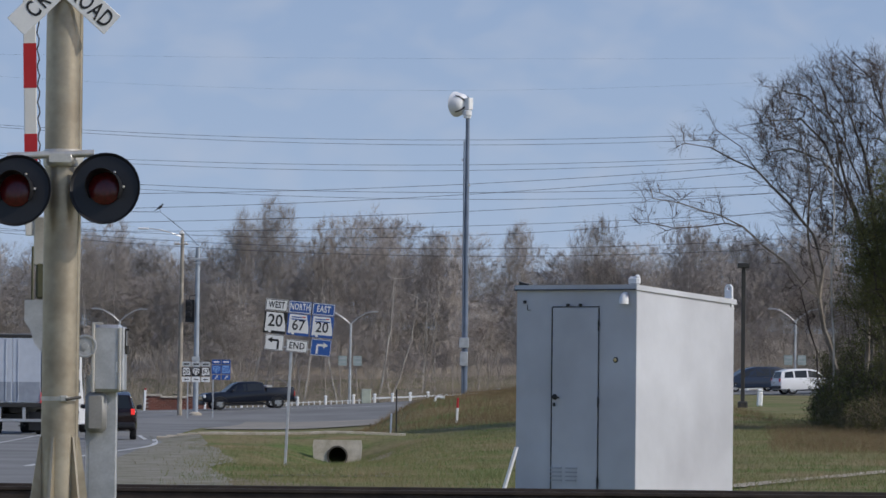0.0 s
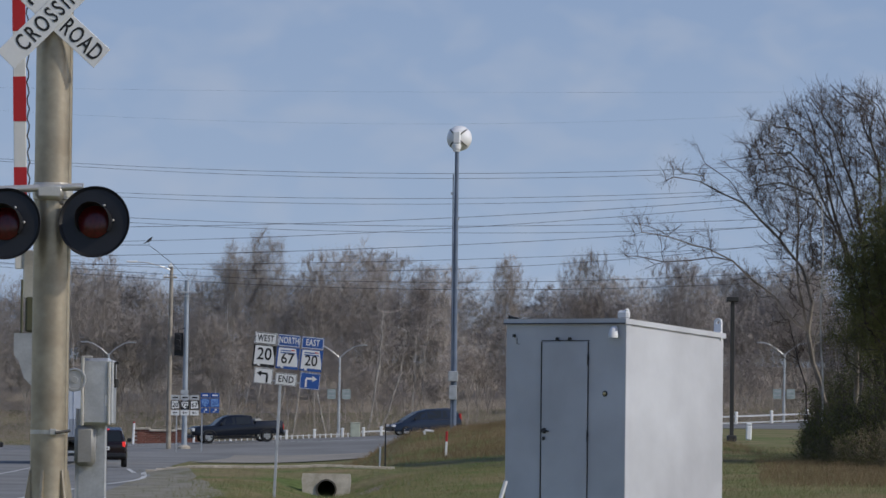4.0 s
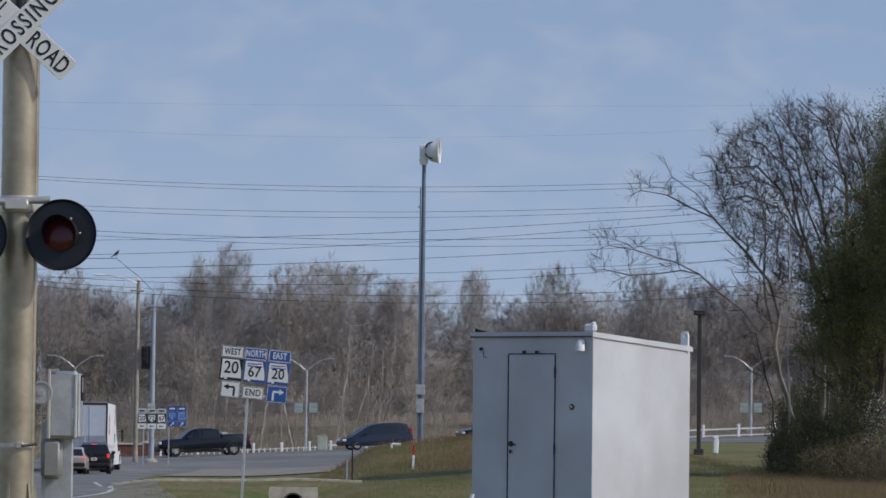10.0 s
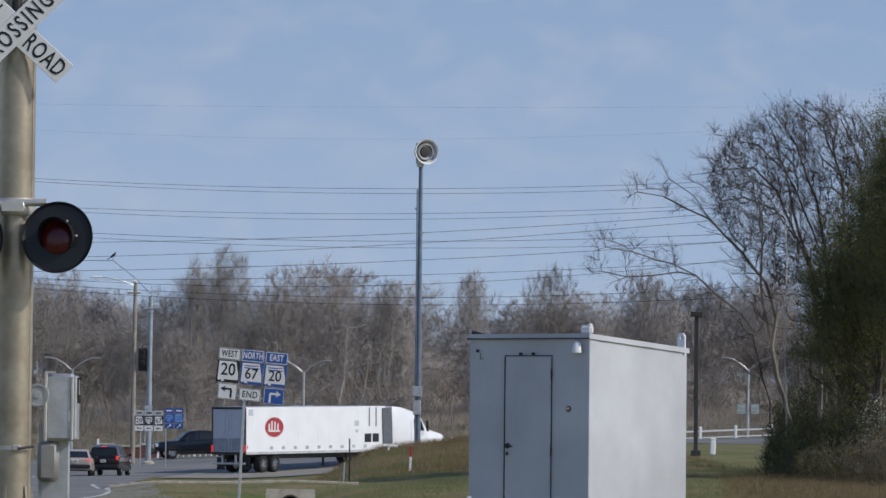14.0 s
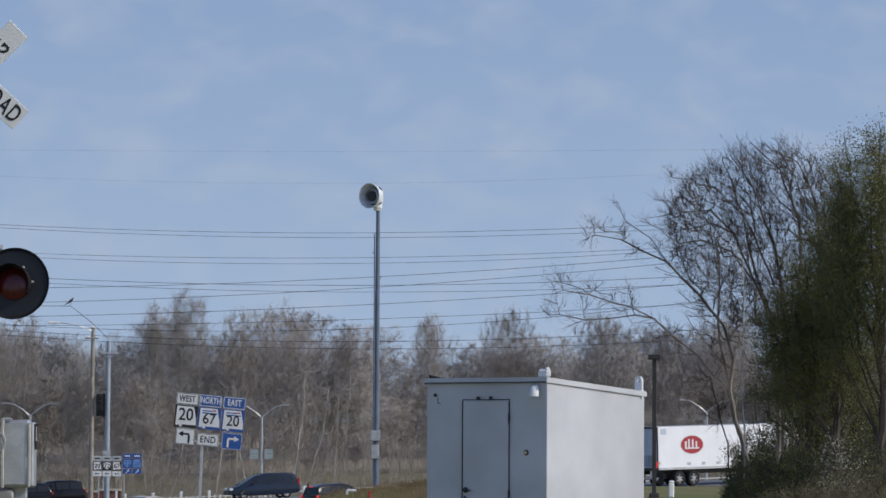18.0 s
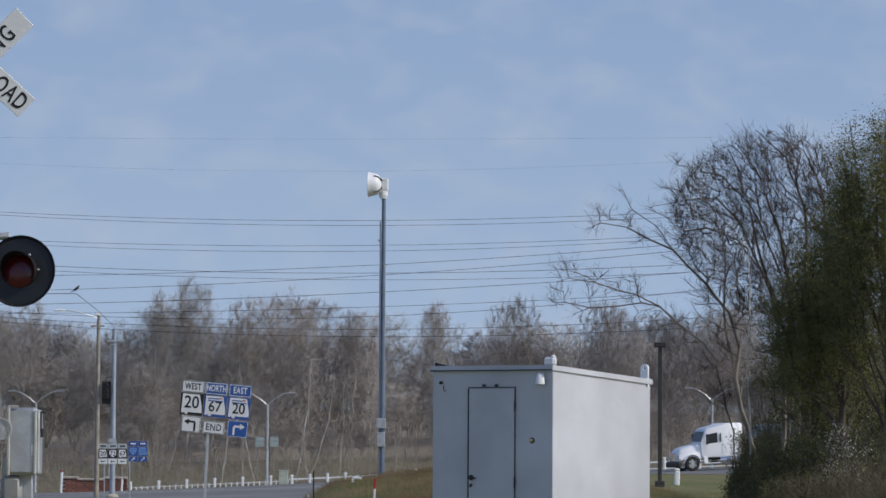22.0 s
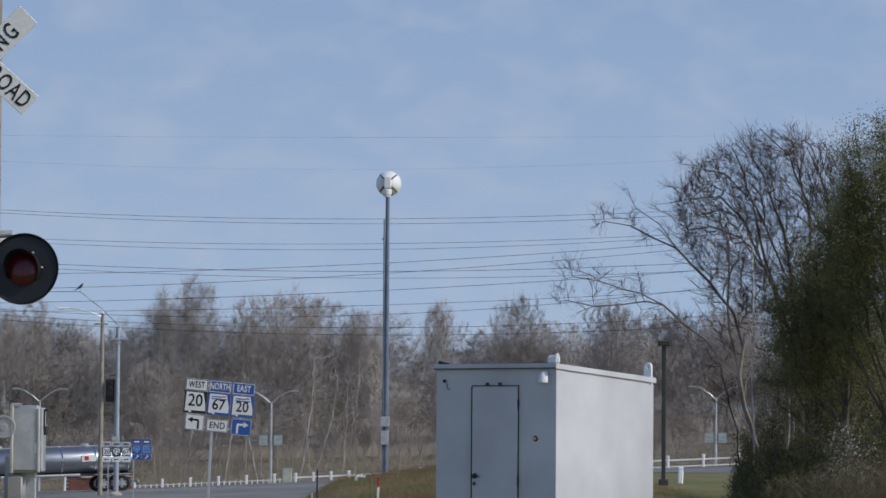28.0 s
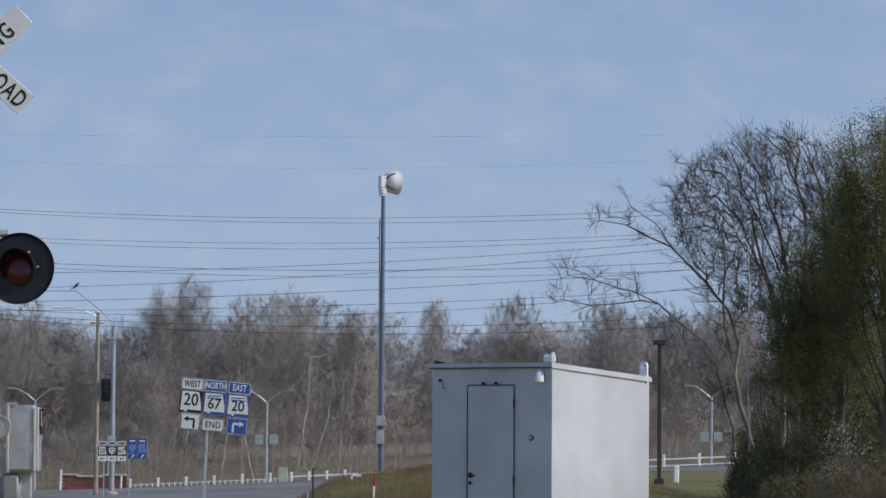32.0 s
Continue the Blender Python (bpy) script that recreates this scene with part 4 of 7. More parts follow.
# ---- poles, wires, street lamps, far signs ----
def utility_pole():
    x, y = -17.5, 306.0
    gz = ground_z(x, y)
    s = thing("utility_pole", pose(x, y, gz), "weathered wooden utility pole with a street light arm", "utility pole")
    part("pole", Mesh().tube([(0, 0, -0.3), (0.06, 0, 12.2)], [0.17, 0.12], 12), M_WOODPOLE, s, smooth=True)
    part("crossarm", Mesh().box((0, -0.1, 11.4), (0.9, 0.1, 0.1), cut=0.01), M_WOODPOLE, s)
    part("pole_top_lamp", Mesh().box((0, -0.05, 12.15), (0.34, 0.3, 0.16), cut=0.05).box((0, -0.05, 12.28), (0.14, 0.14, 0.14), cut=0.02), M_WHITE, s, "white fitting on the pole top")
    for i in (-0.4, -0.2, 0.3):
        part("insulator", Mesh().lathe([(0.04, 0), (0.06, 0.06), (0.03, 0.1), (0.05, 0.14)], 10, pose(i, -0.1, 11.45)), M_WHITE, s)
    part("lamp_arm", Mesh().tube([(0, -0.1, 11.9), (-0.7, -0.4, 12.15), (-1.5, -0.6, 12.35), (-2.2, -0.7, 12.4)], 0.035, 8), M_GALV, s)
    part("luminaire", Mesh().box((-2.5, -0.75, 12.4), (0.75, 0.25, 0.14), cut=0.05), M_WHITE, s, "pale street light head")
    # bird on the cable by the pole
    b = thing("perched_bird", pose(-18.9, 305.2, 13.27, 0, 0, 20), "small dark bird perched on a cable", "bird")
    body = Mesh()
    body.tube([(-0.2, 0, 0.02), (-0.08, 0, 0.1), (0.06, 0, 0.2), (0.13, 0, 0.28), (0.16, 0, 0.3)], [0.02, 0.08, 0.1, 0.06, 0.03], 10)
    part("body", body, M_BLACK, b, smooth=True)
    part("head", Mesh().lathe([(0.001, -0.06), (0.05, -0.03), (0.06, 0.01), (0.03, 0.05), (0.001, 0.06)], 10, pose(0.15, 0, 0.33)), M_BLACK, b, smooth=True)
    part("tail", Mesh().prism([(-0.15, 0.06), (-0.4, -0.06), (-0.38, -0.1), (-0.14, 0.0)], 0.06, pose(0, -0.03, 0)), M_BLACK, b)
    part("beak", Mesh().tube([(0.2, 0, 0.33), (0.27, 0, 0.32)], [0.02, 0.004], 6), M_BLACK, b)
    part("leg", Mesh().tube([(0, 0.03, 0.1), (0.02, 0.03, -0.15)], 0.012, 5), M_BLACK, b)


def signal_pole():
    x, y = -16.45, 306.0
    gz = ground_z(x, y)
    s = thing("traffic_signal_pole", pose(x, y, gz), "blue-grey steel strain pole with a dark signal head", "traffic signal")
    part("pole", Mesh().tube([(0, 0, -0.2), (0.05, 0, 11.2)], [0.19, 0.14], 16), M_GREYPOLE, s, smooth=True)
    part("base", Mesh().lathe([(0.42, -0.1), (0.42, 0.12), (0.3, 0.2), (0.2, 0.24)], 16), M_CONCRETE, s)
    part("crossarm", Mesh().box((0.15, -0.16, 10.4), (1.15, 0.08, 0.12), cut=0.01).box((0.05, -0.16, 10.15), (0.5, 0.06, 0.06)), M_GALV, s)
    hd = part("signal_head", Mesh().box((-0.5, -0.1, 7.1), (0.42, 0.3, 1.15), cut=0.03), M_BLACK, s, "black traffic signal head")
    for i in range(3):
        part("signal_visor", Mesh().tube([(-0.5, -0.25, 7.48 - i * 0.37), (-0.5, -0.45, 7.46 - i * 0.37)], [0.16, 0.15], 14), M_BLACK, hd)
    part("hanger", Mesh().tube([(-0.5, -0.1, 7.6), (-0.45, -0.1, 7.95), (0, -0.1, 8.0)], 0.03, 6), M_BLACK, s)
    part("backplate", Mesh().box((-0.45, 0.1, 6.95), (0.58, 0.02, 1.5), cut=0.005), M_BLACK, s)


def far_signs():
    x, y, z = -16.34, 300.0, 0
    gz = ground_z(x, y) - 0.25
    s = thing("route_sign", pose(x, y, gz), "far cluster of white and blue route markers", "road sign")
    for px in (-0.3, 1.35):
        part("post", Mesh().box((px, 0.03, 1.7), (0.08, 0.05, 4.0)), M_GALV, s)
    for i, (num, blue) in enumerate((("20", False), ("72", False), ("67", False), ("72", True), ("20", True))):
        px = -0.4 + i * 0.63 + (0.06 if blue else 0)
        dz = 0.16 if blue else 0
        bg = M_SIGNBLUE if blue else M_SIGNBLACK
        p = sign_panel(s, "route_marker", px, 3.3 + dz, 0.6, 0.58, bg, "route marker with a white number field")
        part("number_field", Mesh().prism([(-0.23, 0.19), (-0.1, 0.23), (0.1, 0.23), (0.23, 0.19), (0.2, -0.1), (0, -0.23), (-0.2, -0.1)] if num == "72" else state_shape(0.54, 0.52), 0.004, pose(0, -0.008, 0)), M_SIGNWHITE if not blue else mat("pale_blue_sheeting", (0.2, 0.36, 0.66), 0.5) , p)
        text_part(num, 0.4, bg, p, pose(0, -0.012, 0, 90))
        q = sign_panel(s, "direction_plaque", px, 3.8 + dz, 0.58, 0.3, M_SIGNBLUE if blue else mat("grey_white_sheeting", (0.5, 0.52, 0.52), 0.5), "direction plaque with worn lettering")
        part("text_bar", Mesh().box((0, -0.006, 0), (0.36, 0.004, 0.09)), M_SIGNWHITE if blue else M_SIGNBLACK, q)
        q = sign_panel(s, "arrow_plaque", px, 2.8 + dz, 0.56, 0.32, M_SIGNBLUE if blue else M_SIGNWHITE, "small arrow plaque")
        if blue:
            part("arrow", Mesh().prism([(-0.12, -0.1), (-0.06, -0.12), (0.06, 0.02), (0.12, -0.02), (0.12, 0.12), (-0.02, 0.1), (0.03, 0.06)], 0.004, pose(0, -0.008, 0)), M_SIGNWHITE, q)
        else:
            part("arrow", Mesh().box((0.04, -0.006, 0), (0.22, 0.004, 0.05)).prism([(-0.16, 0), (-0.06, 0.08), (-0.06, -0.08)], 0.004, pose(0, -0.008, 0)), M_SIGNBLACK, q)
    sign_panel(s, "direction_plaque", 0.2, 4.15, 0.5, 0.28, mat("grey_sheeting", (0.42, 0.45, 0.46), 0.5), "grey plaque above")


def street_lamp(px, y, h, boards, hang=2.15):
    x = px * y / 8142
    gz = ground_z(x, y)
    s = thing("street_lamp", pose(x, y, gz), "pale double-arm street lamp by the highway", "street lamp", "street lamps")
    part("pole", Mesh().tube([(0, 0, 0), (0.03, 0, h)], [0.12, 0.07], 10), M_GALV, s, smooth=True)
    for sg in (-1, 1):
        part("arm", Mesh().tube([(0, 0, h - 0.1), (sg * 0.5, 0, h + 0.35), (sg * 1.15, 0, h + 0.75), (sg * 1.5, 0, h + 0.82)], 0.045, 6), M_GALV, s)
        part("luminaire", Mesh().box((sg * 1.75, 0, h + 0.84), (0.62, 0.22, 0.1), cut=0.03), M_GALV, s)
    for i, bx in enumerate(boards):
        b = part("hanging_board", Mesh().box((bx, -0.16, hang), (0.62, 0.02, 0.72), cut=0.004), mat("pale_green_board", (0.34, 0.4, 0.38), 0.6) if "pale_green_board" not in bpy.data.materials else bpy.data.materials["pale_green_board"], s, "pale grey-green board")
        part("text_bar", Mesh().box((bx, -0.175, hang + 0.18), (0.4, 0.006, 0.1)).box((bx, -0.175, hang - 0.1), (0.44, 0.006, 0.08)), M_SIGNBACK, b)


def parking_lamp():
    x, y = 530 * 200 / 8142, 200.0
    gz = ground_z(x, y)
    s = thing("area_lamp", pose(x, y, gz), "dark bronze square lamp post on the grass", "lamp post")
    part("post", Mesh().box((0, 0, 3.05), (0.17, 0.17, 6.1), cut=0.015), M_DARKMETAL, s)
    part("lamp_box", Mesh().box((0, -0.05, 6.18), (0.52, 0.5, 0.22), cut=0.03), M_DARKMETAL, s)
    part("base_cover", Mesh().box((0, 0, 0.1), (0.42, 0.42, 0.35), cut=0.05), M_DARKMETAL, s)


def marker_posts():
    for px, y, w, h, tip, lab in ((25, 161, 0.08, 0.52, None, "white pipeline marker post with red top"), (560, 205, 0.25, 0.66, None, "white concrete stub post"), (-92, 158, 0.055, 0.6, None, "small white stake in the grass"), (-528, 327, 0.16, 1.5, None, "leaning white marker post"), (-421, 326, 0.15, 0.8, None, "short pale delineator post")):
        x = px * y / 8142
        s = thing("marker_post", pose(x, y, ground_z(x, y), 0, 2, 0), lab, "marker post")
        part("post", Mesh().box((0, 0, h / 2), (w, w * 0.6, h), cut=w * 0.2), M_WHITE, s)
        part("top", Mesh().box((0, 0, h + (0.17 if px == 25 else 0.05)), (w * 1.02, w * 0.62, 0.36 if px == 25 else 0.12), cut=w * 0.2), M_RED if px in (25, -528) else M_WHITE, s, "coloured top" if px in (25, -528) else "")
    # thin leaning rod beside the shelter, dark post on the mound
    s = thing("leaning_rod", pose(0.6, 49.6, 0.2, 0, 16, 0), "pale leaning rod beside the shelter", "rod")
    part("rod", Mesh().tube([(0, 0, 0), (0, 0, 0.72)], 0.022, 8), M_WHITE, s)
    x, y = -82 * 158 / 8142, 158
    s = thing("sign_post", pose(x, y, ground_z(x, y)), "thin dark steel post on the verge", "post")
    part("post", Mesh().box((0, 0, 0.75), (0.05, 0.04, 1.5), cut=0.008), M_DARKMETAL, s)
    x, y = 3 * 172 / 8142, 173
    s = thing("pipe_stub", pose(x - 0.35, y, ground_z(x - 0.35, y)), "white angled pipe stub on the mound", "pipe")
    part("pipe", Mesh().tube([(0, 0, -0.2), (0, 0, 0.12), (0.05, 0, 0.17), (0.35, 0, 0.14)], 0.05, 8), M_WHITE, s)


def railing():
    """White bridge rail beyond the highway, post by post."""
    s = thing("bridge_railing", pose(0, 0, 0), "white painted railing along the far side of the highway", "railing")
    post = Mesh().box((0, 0, 0.15), (0.2, 0.2, 1.1), cut=0.04).lathe([(0.1, 0.7), (0.14, 0.76), (0.1, 0.83), (0.001, 0.85)], 10).data("rail_post", M_WHITE)
    pick = Mesh().box((0, 0, 0.12), (0.085, 0.08, 0.7), cut=0.015).data("picket", M_WHITE)
    y = 337.5
    level = lambda q: -0.26 + 0.05 * (q + 16.8) if q < -5 else 1.76 + 0.048 * (q - 22.28) - 0.13 * (1 - smooth(-5, 14, q))
    for k in range(29):
        x = -16.8 + 0.41 * k
        big = k % 5 == 0
        part("rail_post" if big else "picket", post if big else pick, M_WHITE, s, m=pose(x, y, level(x)))
    x = -5.0
    while x < 50:
        part("rail_post", post, M_WHITE, s, m=pose(x, y, level(x)))
        x += 1.3 if x < -2 else 2.6
    edges = [-16.9, -11, -5.2, -2, 4, 10, 16, 22, 28, 34, 42, 50]
    for x0, x1 in zip(edges, edges[1:]):
        for zz, hh in ((-0.02, 0.09), (0.44, 0.12)) if x0 >= -5.5 else ((0.02, 0.06), (0.36, 0.05)):
            a, b = (x0, y, level(x0) + zz), (x1, y, level(x1) + zz)
            me = Mesh()
            me.v = [(a[0], y - 0.06, a[2]), (b[0], y - 0.06, b[2]), (b[0], y - 0.06, b[2] + hh), (a[0], y - 0.06, a[2] + hh), (a[0], y + 0.06, a[2]), (b[0], y + 0.06, b[2]), (b[0], y + 0.06, b[2] + hh), (a[0], y + 0.06, a[2] + hh)]
            me.f = [(0, 1, 2, 3), (5, 4, 7, 6), (3, 2, 6, 7), (1, 0, 4, 5), (0, 3, 7, 4), (1, 5, 6, 2)]
            part("rail_bar", me, M_WHITE, s)
    bx = thing("utility_cabinet", pose(-5.6, 336.2, ground_z(-5.6, 336.2)), "pale green utility cabinet by the railing", "cabinet")
    part("body", Mesh().box((0, 0, 0.5), (0.7, 0.5, 1.0), cut=0.04), mat("cabinet_green", (0.45, 0.48, 0.38), 0.6), bx)
    part("lid", Mesh().box((0, 0, 1.03), (0.76, 0.56, 0.08), cut=0.03), mat("cabinet_lid", (0.5, 0.52, 0.44), 0.6), bx)


def brick_wall():
    y, x0, x1 = 330.0, -21.3, -16.7
    z = ground_z(-18, y) - 0.25
    s = thing("brick_wall", pose(0, y, z), "low red brick wall with pale stepped coping", "wall", kind="structure")
    part("core", Mesh().box(((x0 + x1) / 2, 0.12, 0.5), (x1 - x0, 0.2, 1.3)), M_CONCRETE, s)
    brick = Mesh().box((0, 0, 0), (0.38, 0.1, 0.12), cut=0.01).data("brick", mat("brick_face", (0.25, 0.105, 0.075), 0.9, vary=0.25, scale=3, per_object=0.3))
    for r in range(9):
        for i in range(12):
            x = x0 + (0.2 if r % 2 == 0 else 0.39) + i * 0.4
            if r < 8 or x < x0 + 1.1 or x > x1 - 1.7:
                part("brick", brick, M_BRICK, s, m=pose(min(x, x1 - 0.15), 0.0, 0.02 + r * 0.135))
    for a, b, h in ((x0, x0 + 1.1, 1.26), (x0 + 1.1, x1 - 1.7, 1.13), (x1 - 1.7, x1, 1.25)):
        part("coping", Mesh().box(((a + b) / 2, 0.06, h), (b - a + 0.08, 0.42, 0.15), cut=0.03), M_CONCRETE, s)


def wires():
    """Overhead lines, each a sagging cable; heights at both ends and the dip."""
    lines = [(15.73, 0.0101, 0.001319, 0.011), (15.61, 0.0078, 0.001437, 0.011), (14.60, 0.0159, 0.001219, 0.011), (14.41, 0.0174, 0.001556, 0.011), (12.73, 0.0077, 0.001358, 0.013), (13.29, 0.0561, 0.001008, 0.013), (12.60, 0.0025, 0.001392, 0.011), (12.93, 0.0686, 0.000997, 0.013), (11.60, 0.0551, 0.000770, 0.013), (10.89, 0.0384, 0.000732, 0.011), (10.44, 0.0406, 0.002334, 0.011), (9.80, 0.0075, 0.001649, 0.011), (9.11, 0.0006, 0.001704, 0.011), (20.60, 0.0072, 0.000243, 0.0028), (18.95, 0.0133, 0.001315, 0.0028)]
    ends = {-46: [], 52: []}
    for i, (z0, slope, bow, r) in enumerate(lines):
        y = 262 + (i % 4) * 3
        pts = []
        for k in range(29):
            x = -46 + 98 * k / 28
            pts.append((x, y, z0 + slope * x + bow * x * x))
        ends[-46].append((y, pts[0][2])), ends[52].append((y, pts[-1][2]))
        tagged(part("power_cable", Mesh().tube(pts, r, 5), M_CABLE), "thin dark overhead power cable", "cable", "overhead cables")
    for x, arms in ends.items():
        s = thing("transmission_pole", pose(x, 266.5, ground_z(x, 266.5)), "tall wooden pole carrying the overhead cables", "utility pole", "transmission poles")
        top = max(z for _, z in arms) - ground_z(x, 266.5)
        part("pole", Mesh().tube([(0, 0, -0.3), (0, 0, top + 0.5)], [0.24, 0.16], 12), M_WOODPOLE, s, smooth=True)
        for y, z in arms:
            part("crossarm", Mesh().box((0.02, (y - 266.5) / 2, z - ground_z(x, 266.5) - 0.05), (0.12, abs(y - 266.5) + 0.3, 0.1), cut=0.01), M_WOODPOLE, s)
    pts = [(-44, 304, 12.9), (-18.9, 305.2, 13.1), (-17.5, 306, 12.0), (-15.85, 297, 10.6)]
    tagged(part("power_cable", Mesh().tube(pts, 0.02, 5), M_CABLE), "thin dark cable between the poles", "cable", "overhead cables")


utility_pole()
signal_pole()
far_signs()
street_lamp(-165, 341, 6.0, (-0.55, 0.55), 3.2)
street_lamp(622, 341, 5.1, (-0.5, 0.5))
street_lamp(-574, 341, 6.7, ())
parking_lamp()
marker_posts()
railing()
brick_wall()
wires()


# ---- trees ----
strip("wood_floor", steps(0, 1, 60), steps(343, 470, 24), lambda u, v: (-90 + 200 * u, v), M_LITTER, "brown leaf litter under the wood", "ground", 0.03)


def spike(me, p, d, r):
    """One fine twig: three faces that run to a point."""
    k = len(me.v)
    me.v += [(p.x - r, p.y, p.z), (p.x + r, p.y + r, p.z), (p.x, p.y - r, p.z), (p.x + d.x, p.y + d.y, p.z + d.z)]
    me.f += [(k, k + 1, k + 3), (k + 1, k + 2, k + 3), (k + 2, k, k + 3)]


class Branching:
    """A tree grown towards points: each new branch leaves the nearest older one; girth follows what it carries."""

    def __init__(self, rng):
        self.rng, self.p, self.up, self.tips = rng, [], [], []
        self.grid, self.seen, self.heavy = np.zeros((24000, 3)), 0, {}

    def guide(self, pts, start=-1, wob=0.05, step=0.6, girth=0.0):
        """A given limb; start is the node that it leaves."""
        last, prev = start, Vector(pts[0])
        if last < 0:
            self.p.append(prev), self.up.append(-1)
            last = len(self.p) - 1
        for q in pts[1:]:
            q = Vector(q)
            n = max(1, int((q - prev).length / step))
            for k in range(n):
                r = self.rng
                self.p.append(prev.lerp(q, (k + 1) / n) + Vector((r.uniform(-1, 1), r.uniform(-1, 1), r.uniform(-1, 1))) * wob)
                self.up.append(last)
                last = len(self.p) - 1
            prev = q
        self.heavy[last] = girth
        return last

    def nearest(self, q, low=0.0, sweep=0.0):
        n = len(self.p)
        for i in range(self.seen, n):
            self.grid[i] = self.p[i]
        self.seen = n
        d = self.grid[:n] - np.array(q)
        return int(np.argmin((d * d).sum(1) + 4.0 * np.maximum(0, d[:, 2] + low) ** 2 + sweep * np.maximum(0, 0.1 - d[:, 0]) ** 2))

    def reach(self, targets, low=0.15, bend=0.12, sweep=0.0, follow=0.2):
        first = np.array(self.p)
        order = sorted(targets, key=lambda q: float(((first - np.array(q)) ** 2).sum(1).min()))
        r = self.rng
        for q in order:
            q = Vector(q)
            j = self.nearest(q, low, sweep)
            a = self.p[j]
            ln = (q - a).length
            if ln < 0.05:
                continue
            old = (a - self.p[self.up[j]]).normalized() if self.up[j] >= 0 else Vector((0, 0, 1))
            c = a.lerp(q, 0.45) + old * ln * follow + Vector((r.uniform(-1, 1), r.uniform(-1, 1), r.uniform(-1, 1))) * ln * bend
            n = max(2, min(5, int(ln / 0.45)))
            last = j
            for k in range(1, n + 1):
                u = k / n
                self.p.append(a.lerp(c, u).lerp(c.lerp(q, u), u))
                self.up.append(last)
                last = len(self.p) - 1
            self.tips.append((last, (q - c).normalized()))

    def build(self, tip=0.009, power=2.4, most=0.3, thin=0.03):
        """Two meshes: the stems, and the branches thinner than thin."""
        n = len(self.p)
        load = [0.0] * n
        kids = [[] for i in range(n)]
        for i in range(n - 1, -1, -1):
            if load[i] == 0.0:
                load[i] = tip ** power
            load[i] += self.heavy.get(i, 0.0) ** power
            if self.up[i] >= 0:
                load[self.up[i]] += load[i]
                kids[self.up[i]].append(i)
        rad = [min(most, v ** (1 / power)) for v in load]
        stems, fine = Mesh(), Mesh()
        starts = [i for i in range(n) if self.up[i] < 0]
        while starts:
            i = starts.pop()
            head = [self.up[i]] if self.up[i] >= 0 else []
            chain = head + [i]
            while kids[i]:
                main = max(kids[i], key=lambda k: rad[k])
                starts += [k for k in kids[i] if k != main]
                chain.append(main)
                i = main
            if len(chain) < 2:
                continue
            rr = [rad[k] for k in chain]
            if head:
                rr[0] = rr[1]
            big = rr[0] > thin
            (stems if big else fine).tube([self.p[k] for k in chain], rr, 6 if rr[0] > 0.06 else 4 if big else 3, caps=False)
        return stems, fine


def bare_tree(seed, w, base, stems_n, lean, pale=False):
    """A leafless tree 14 m tall: forked stems, a crown of fine branches, a haze of twigs round each branch end."""
    rng = random.Random(seed)
    t = thing("bare_tree", pose(0, 380, -60), "leafless grey-brown tree in the wood beyond the highway", "tree", "wood edge")
    g = Branching(rng)
    h = 14.0
    fork = g.guide([(0, 0, -0.3), (lean * 0.2, 0, h * 0.09), (lean * 0.5, 0, h * base * 0.62)], wob=0.08)
    root = g.p[fork]
    for i in range(stems_n):
        a = 6.283 * (i + rng.uniform(-0.3, 0.3)) / stems_n
        out = w * rng.uniform(0.3, 0.62)
        top = h * rng.uniform(0.68, 0.9)
        g.guide([root, (root.x + out * 0.42 * math.cos(a), out * 0.42 * math.sin(a), root.z + (top - root.z) * 0.34), (root.x + out * 0.75 * math.cos(a), out * 0.75 * math.sin(a), root.z + (top - root.z) * 0.68), (root.x + lean * 0.3 + out * math.cos(a), out * math.sin(a), top)], fork, wob=0.14)
    targets = []
    mid, rz = h * (0.98 + base) / 2, h * (0.98 - base) / 2
    lump = rng.uniform(0, 90)
    while len(targets) < (300 if w > 3.7 else 220):
        d = Vector((rng.gauss(0, 1), rng.gauss(0, 1), rng.gauss(0, 1))).normalized()
        rr = rng.random() ** 0.42 * (0.82 + 0.36 * noise.noise(d * 1.7 + Vector((lump, 0, 0))))
        q = Vector((root.x + lean * 0.3 + d.x * w * rr, d.y * w * rr, mid + d.z * rz * rr))
        if q.z > 1.5:
            targets.append(q)
    g.reach(targets)
    stems, fine = g.build(0.0085, 2.3, 0.22)
    twigs = Mesh()
    for k, d in g.tips:
        p, back = g.p[k], g.p[g.up[k]]
        for m in range(22):
            a = back.lerp(p, rng.random() * 1.05)
            dd = (d * 0.7 + Vector((rng.uniform(-1, 1), rng.uniform(-1, 1), rng.uniform(-0.6, 0.9)))).normalized()
            ln = rng.uniform(0.4, 1.0)
            spike(twigs, a, dd * ln, 0.0078)
            for s in range(2):
                e = (dd + Vector((rng.uniform(-1, 1), rng.uniform(-1, 1), rng.uniform(-0.5, 0.8))) * 0.8).normalized()
                spike(twigs, a + dd * ln * rng.uniform(0.2, 0.8), e * rng.uniform(0.25, 0.55), 0.0065)
    part("trunk", stems, M_PALEBARK if pale else M_BARK, t, smooth=True)
    tagged(part("branch_haze", fine, M_TWIG, t), kind="stuff")
    tagged(part("crown", twigs, M_TWIG, t, "dense haze of bare twigs"), kind="stuff")
    return t


SKYLINE = [(-120, 425), (60, 440), (143, 405), (205, 390), (268, 435), (368, 425), (425, 368), (483, 352), (530, 378), (548, 415), (573, 395), (640, 376), (700, 405), (730, 435), (780, 420), (853, 465), (915, 415), (975, 485), (1065, 410), (1120, 465), (1215, 420), (1330, 430), (1800, 420)]
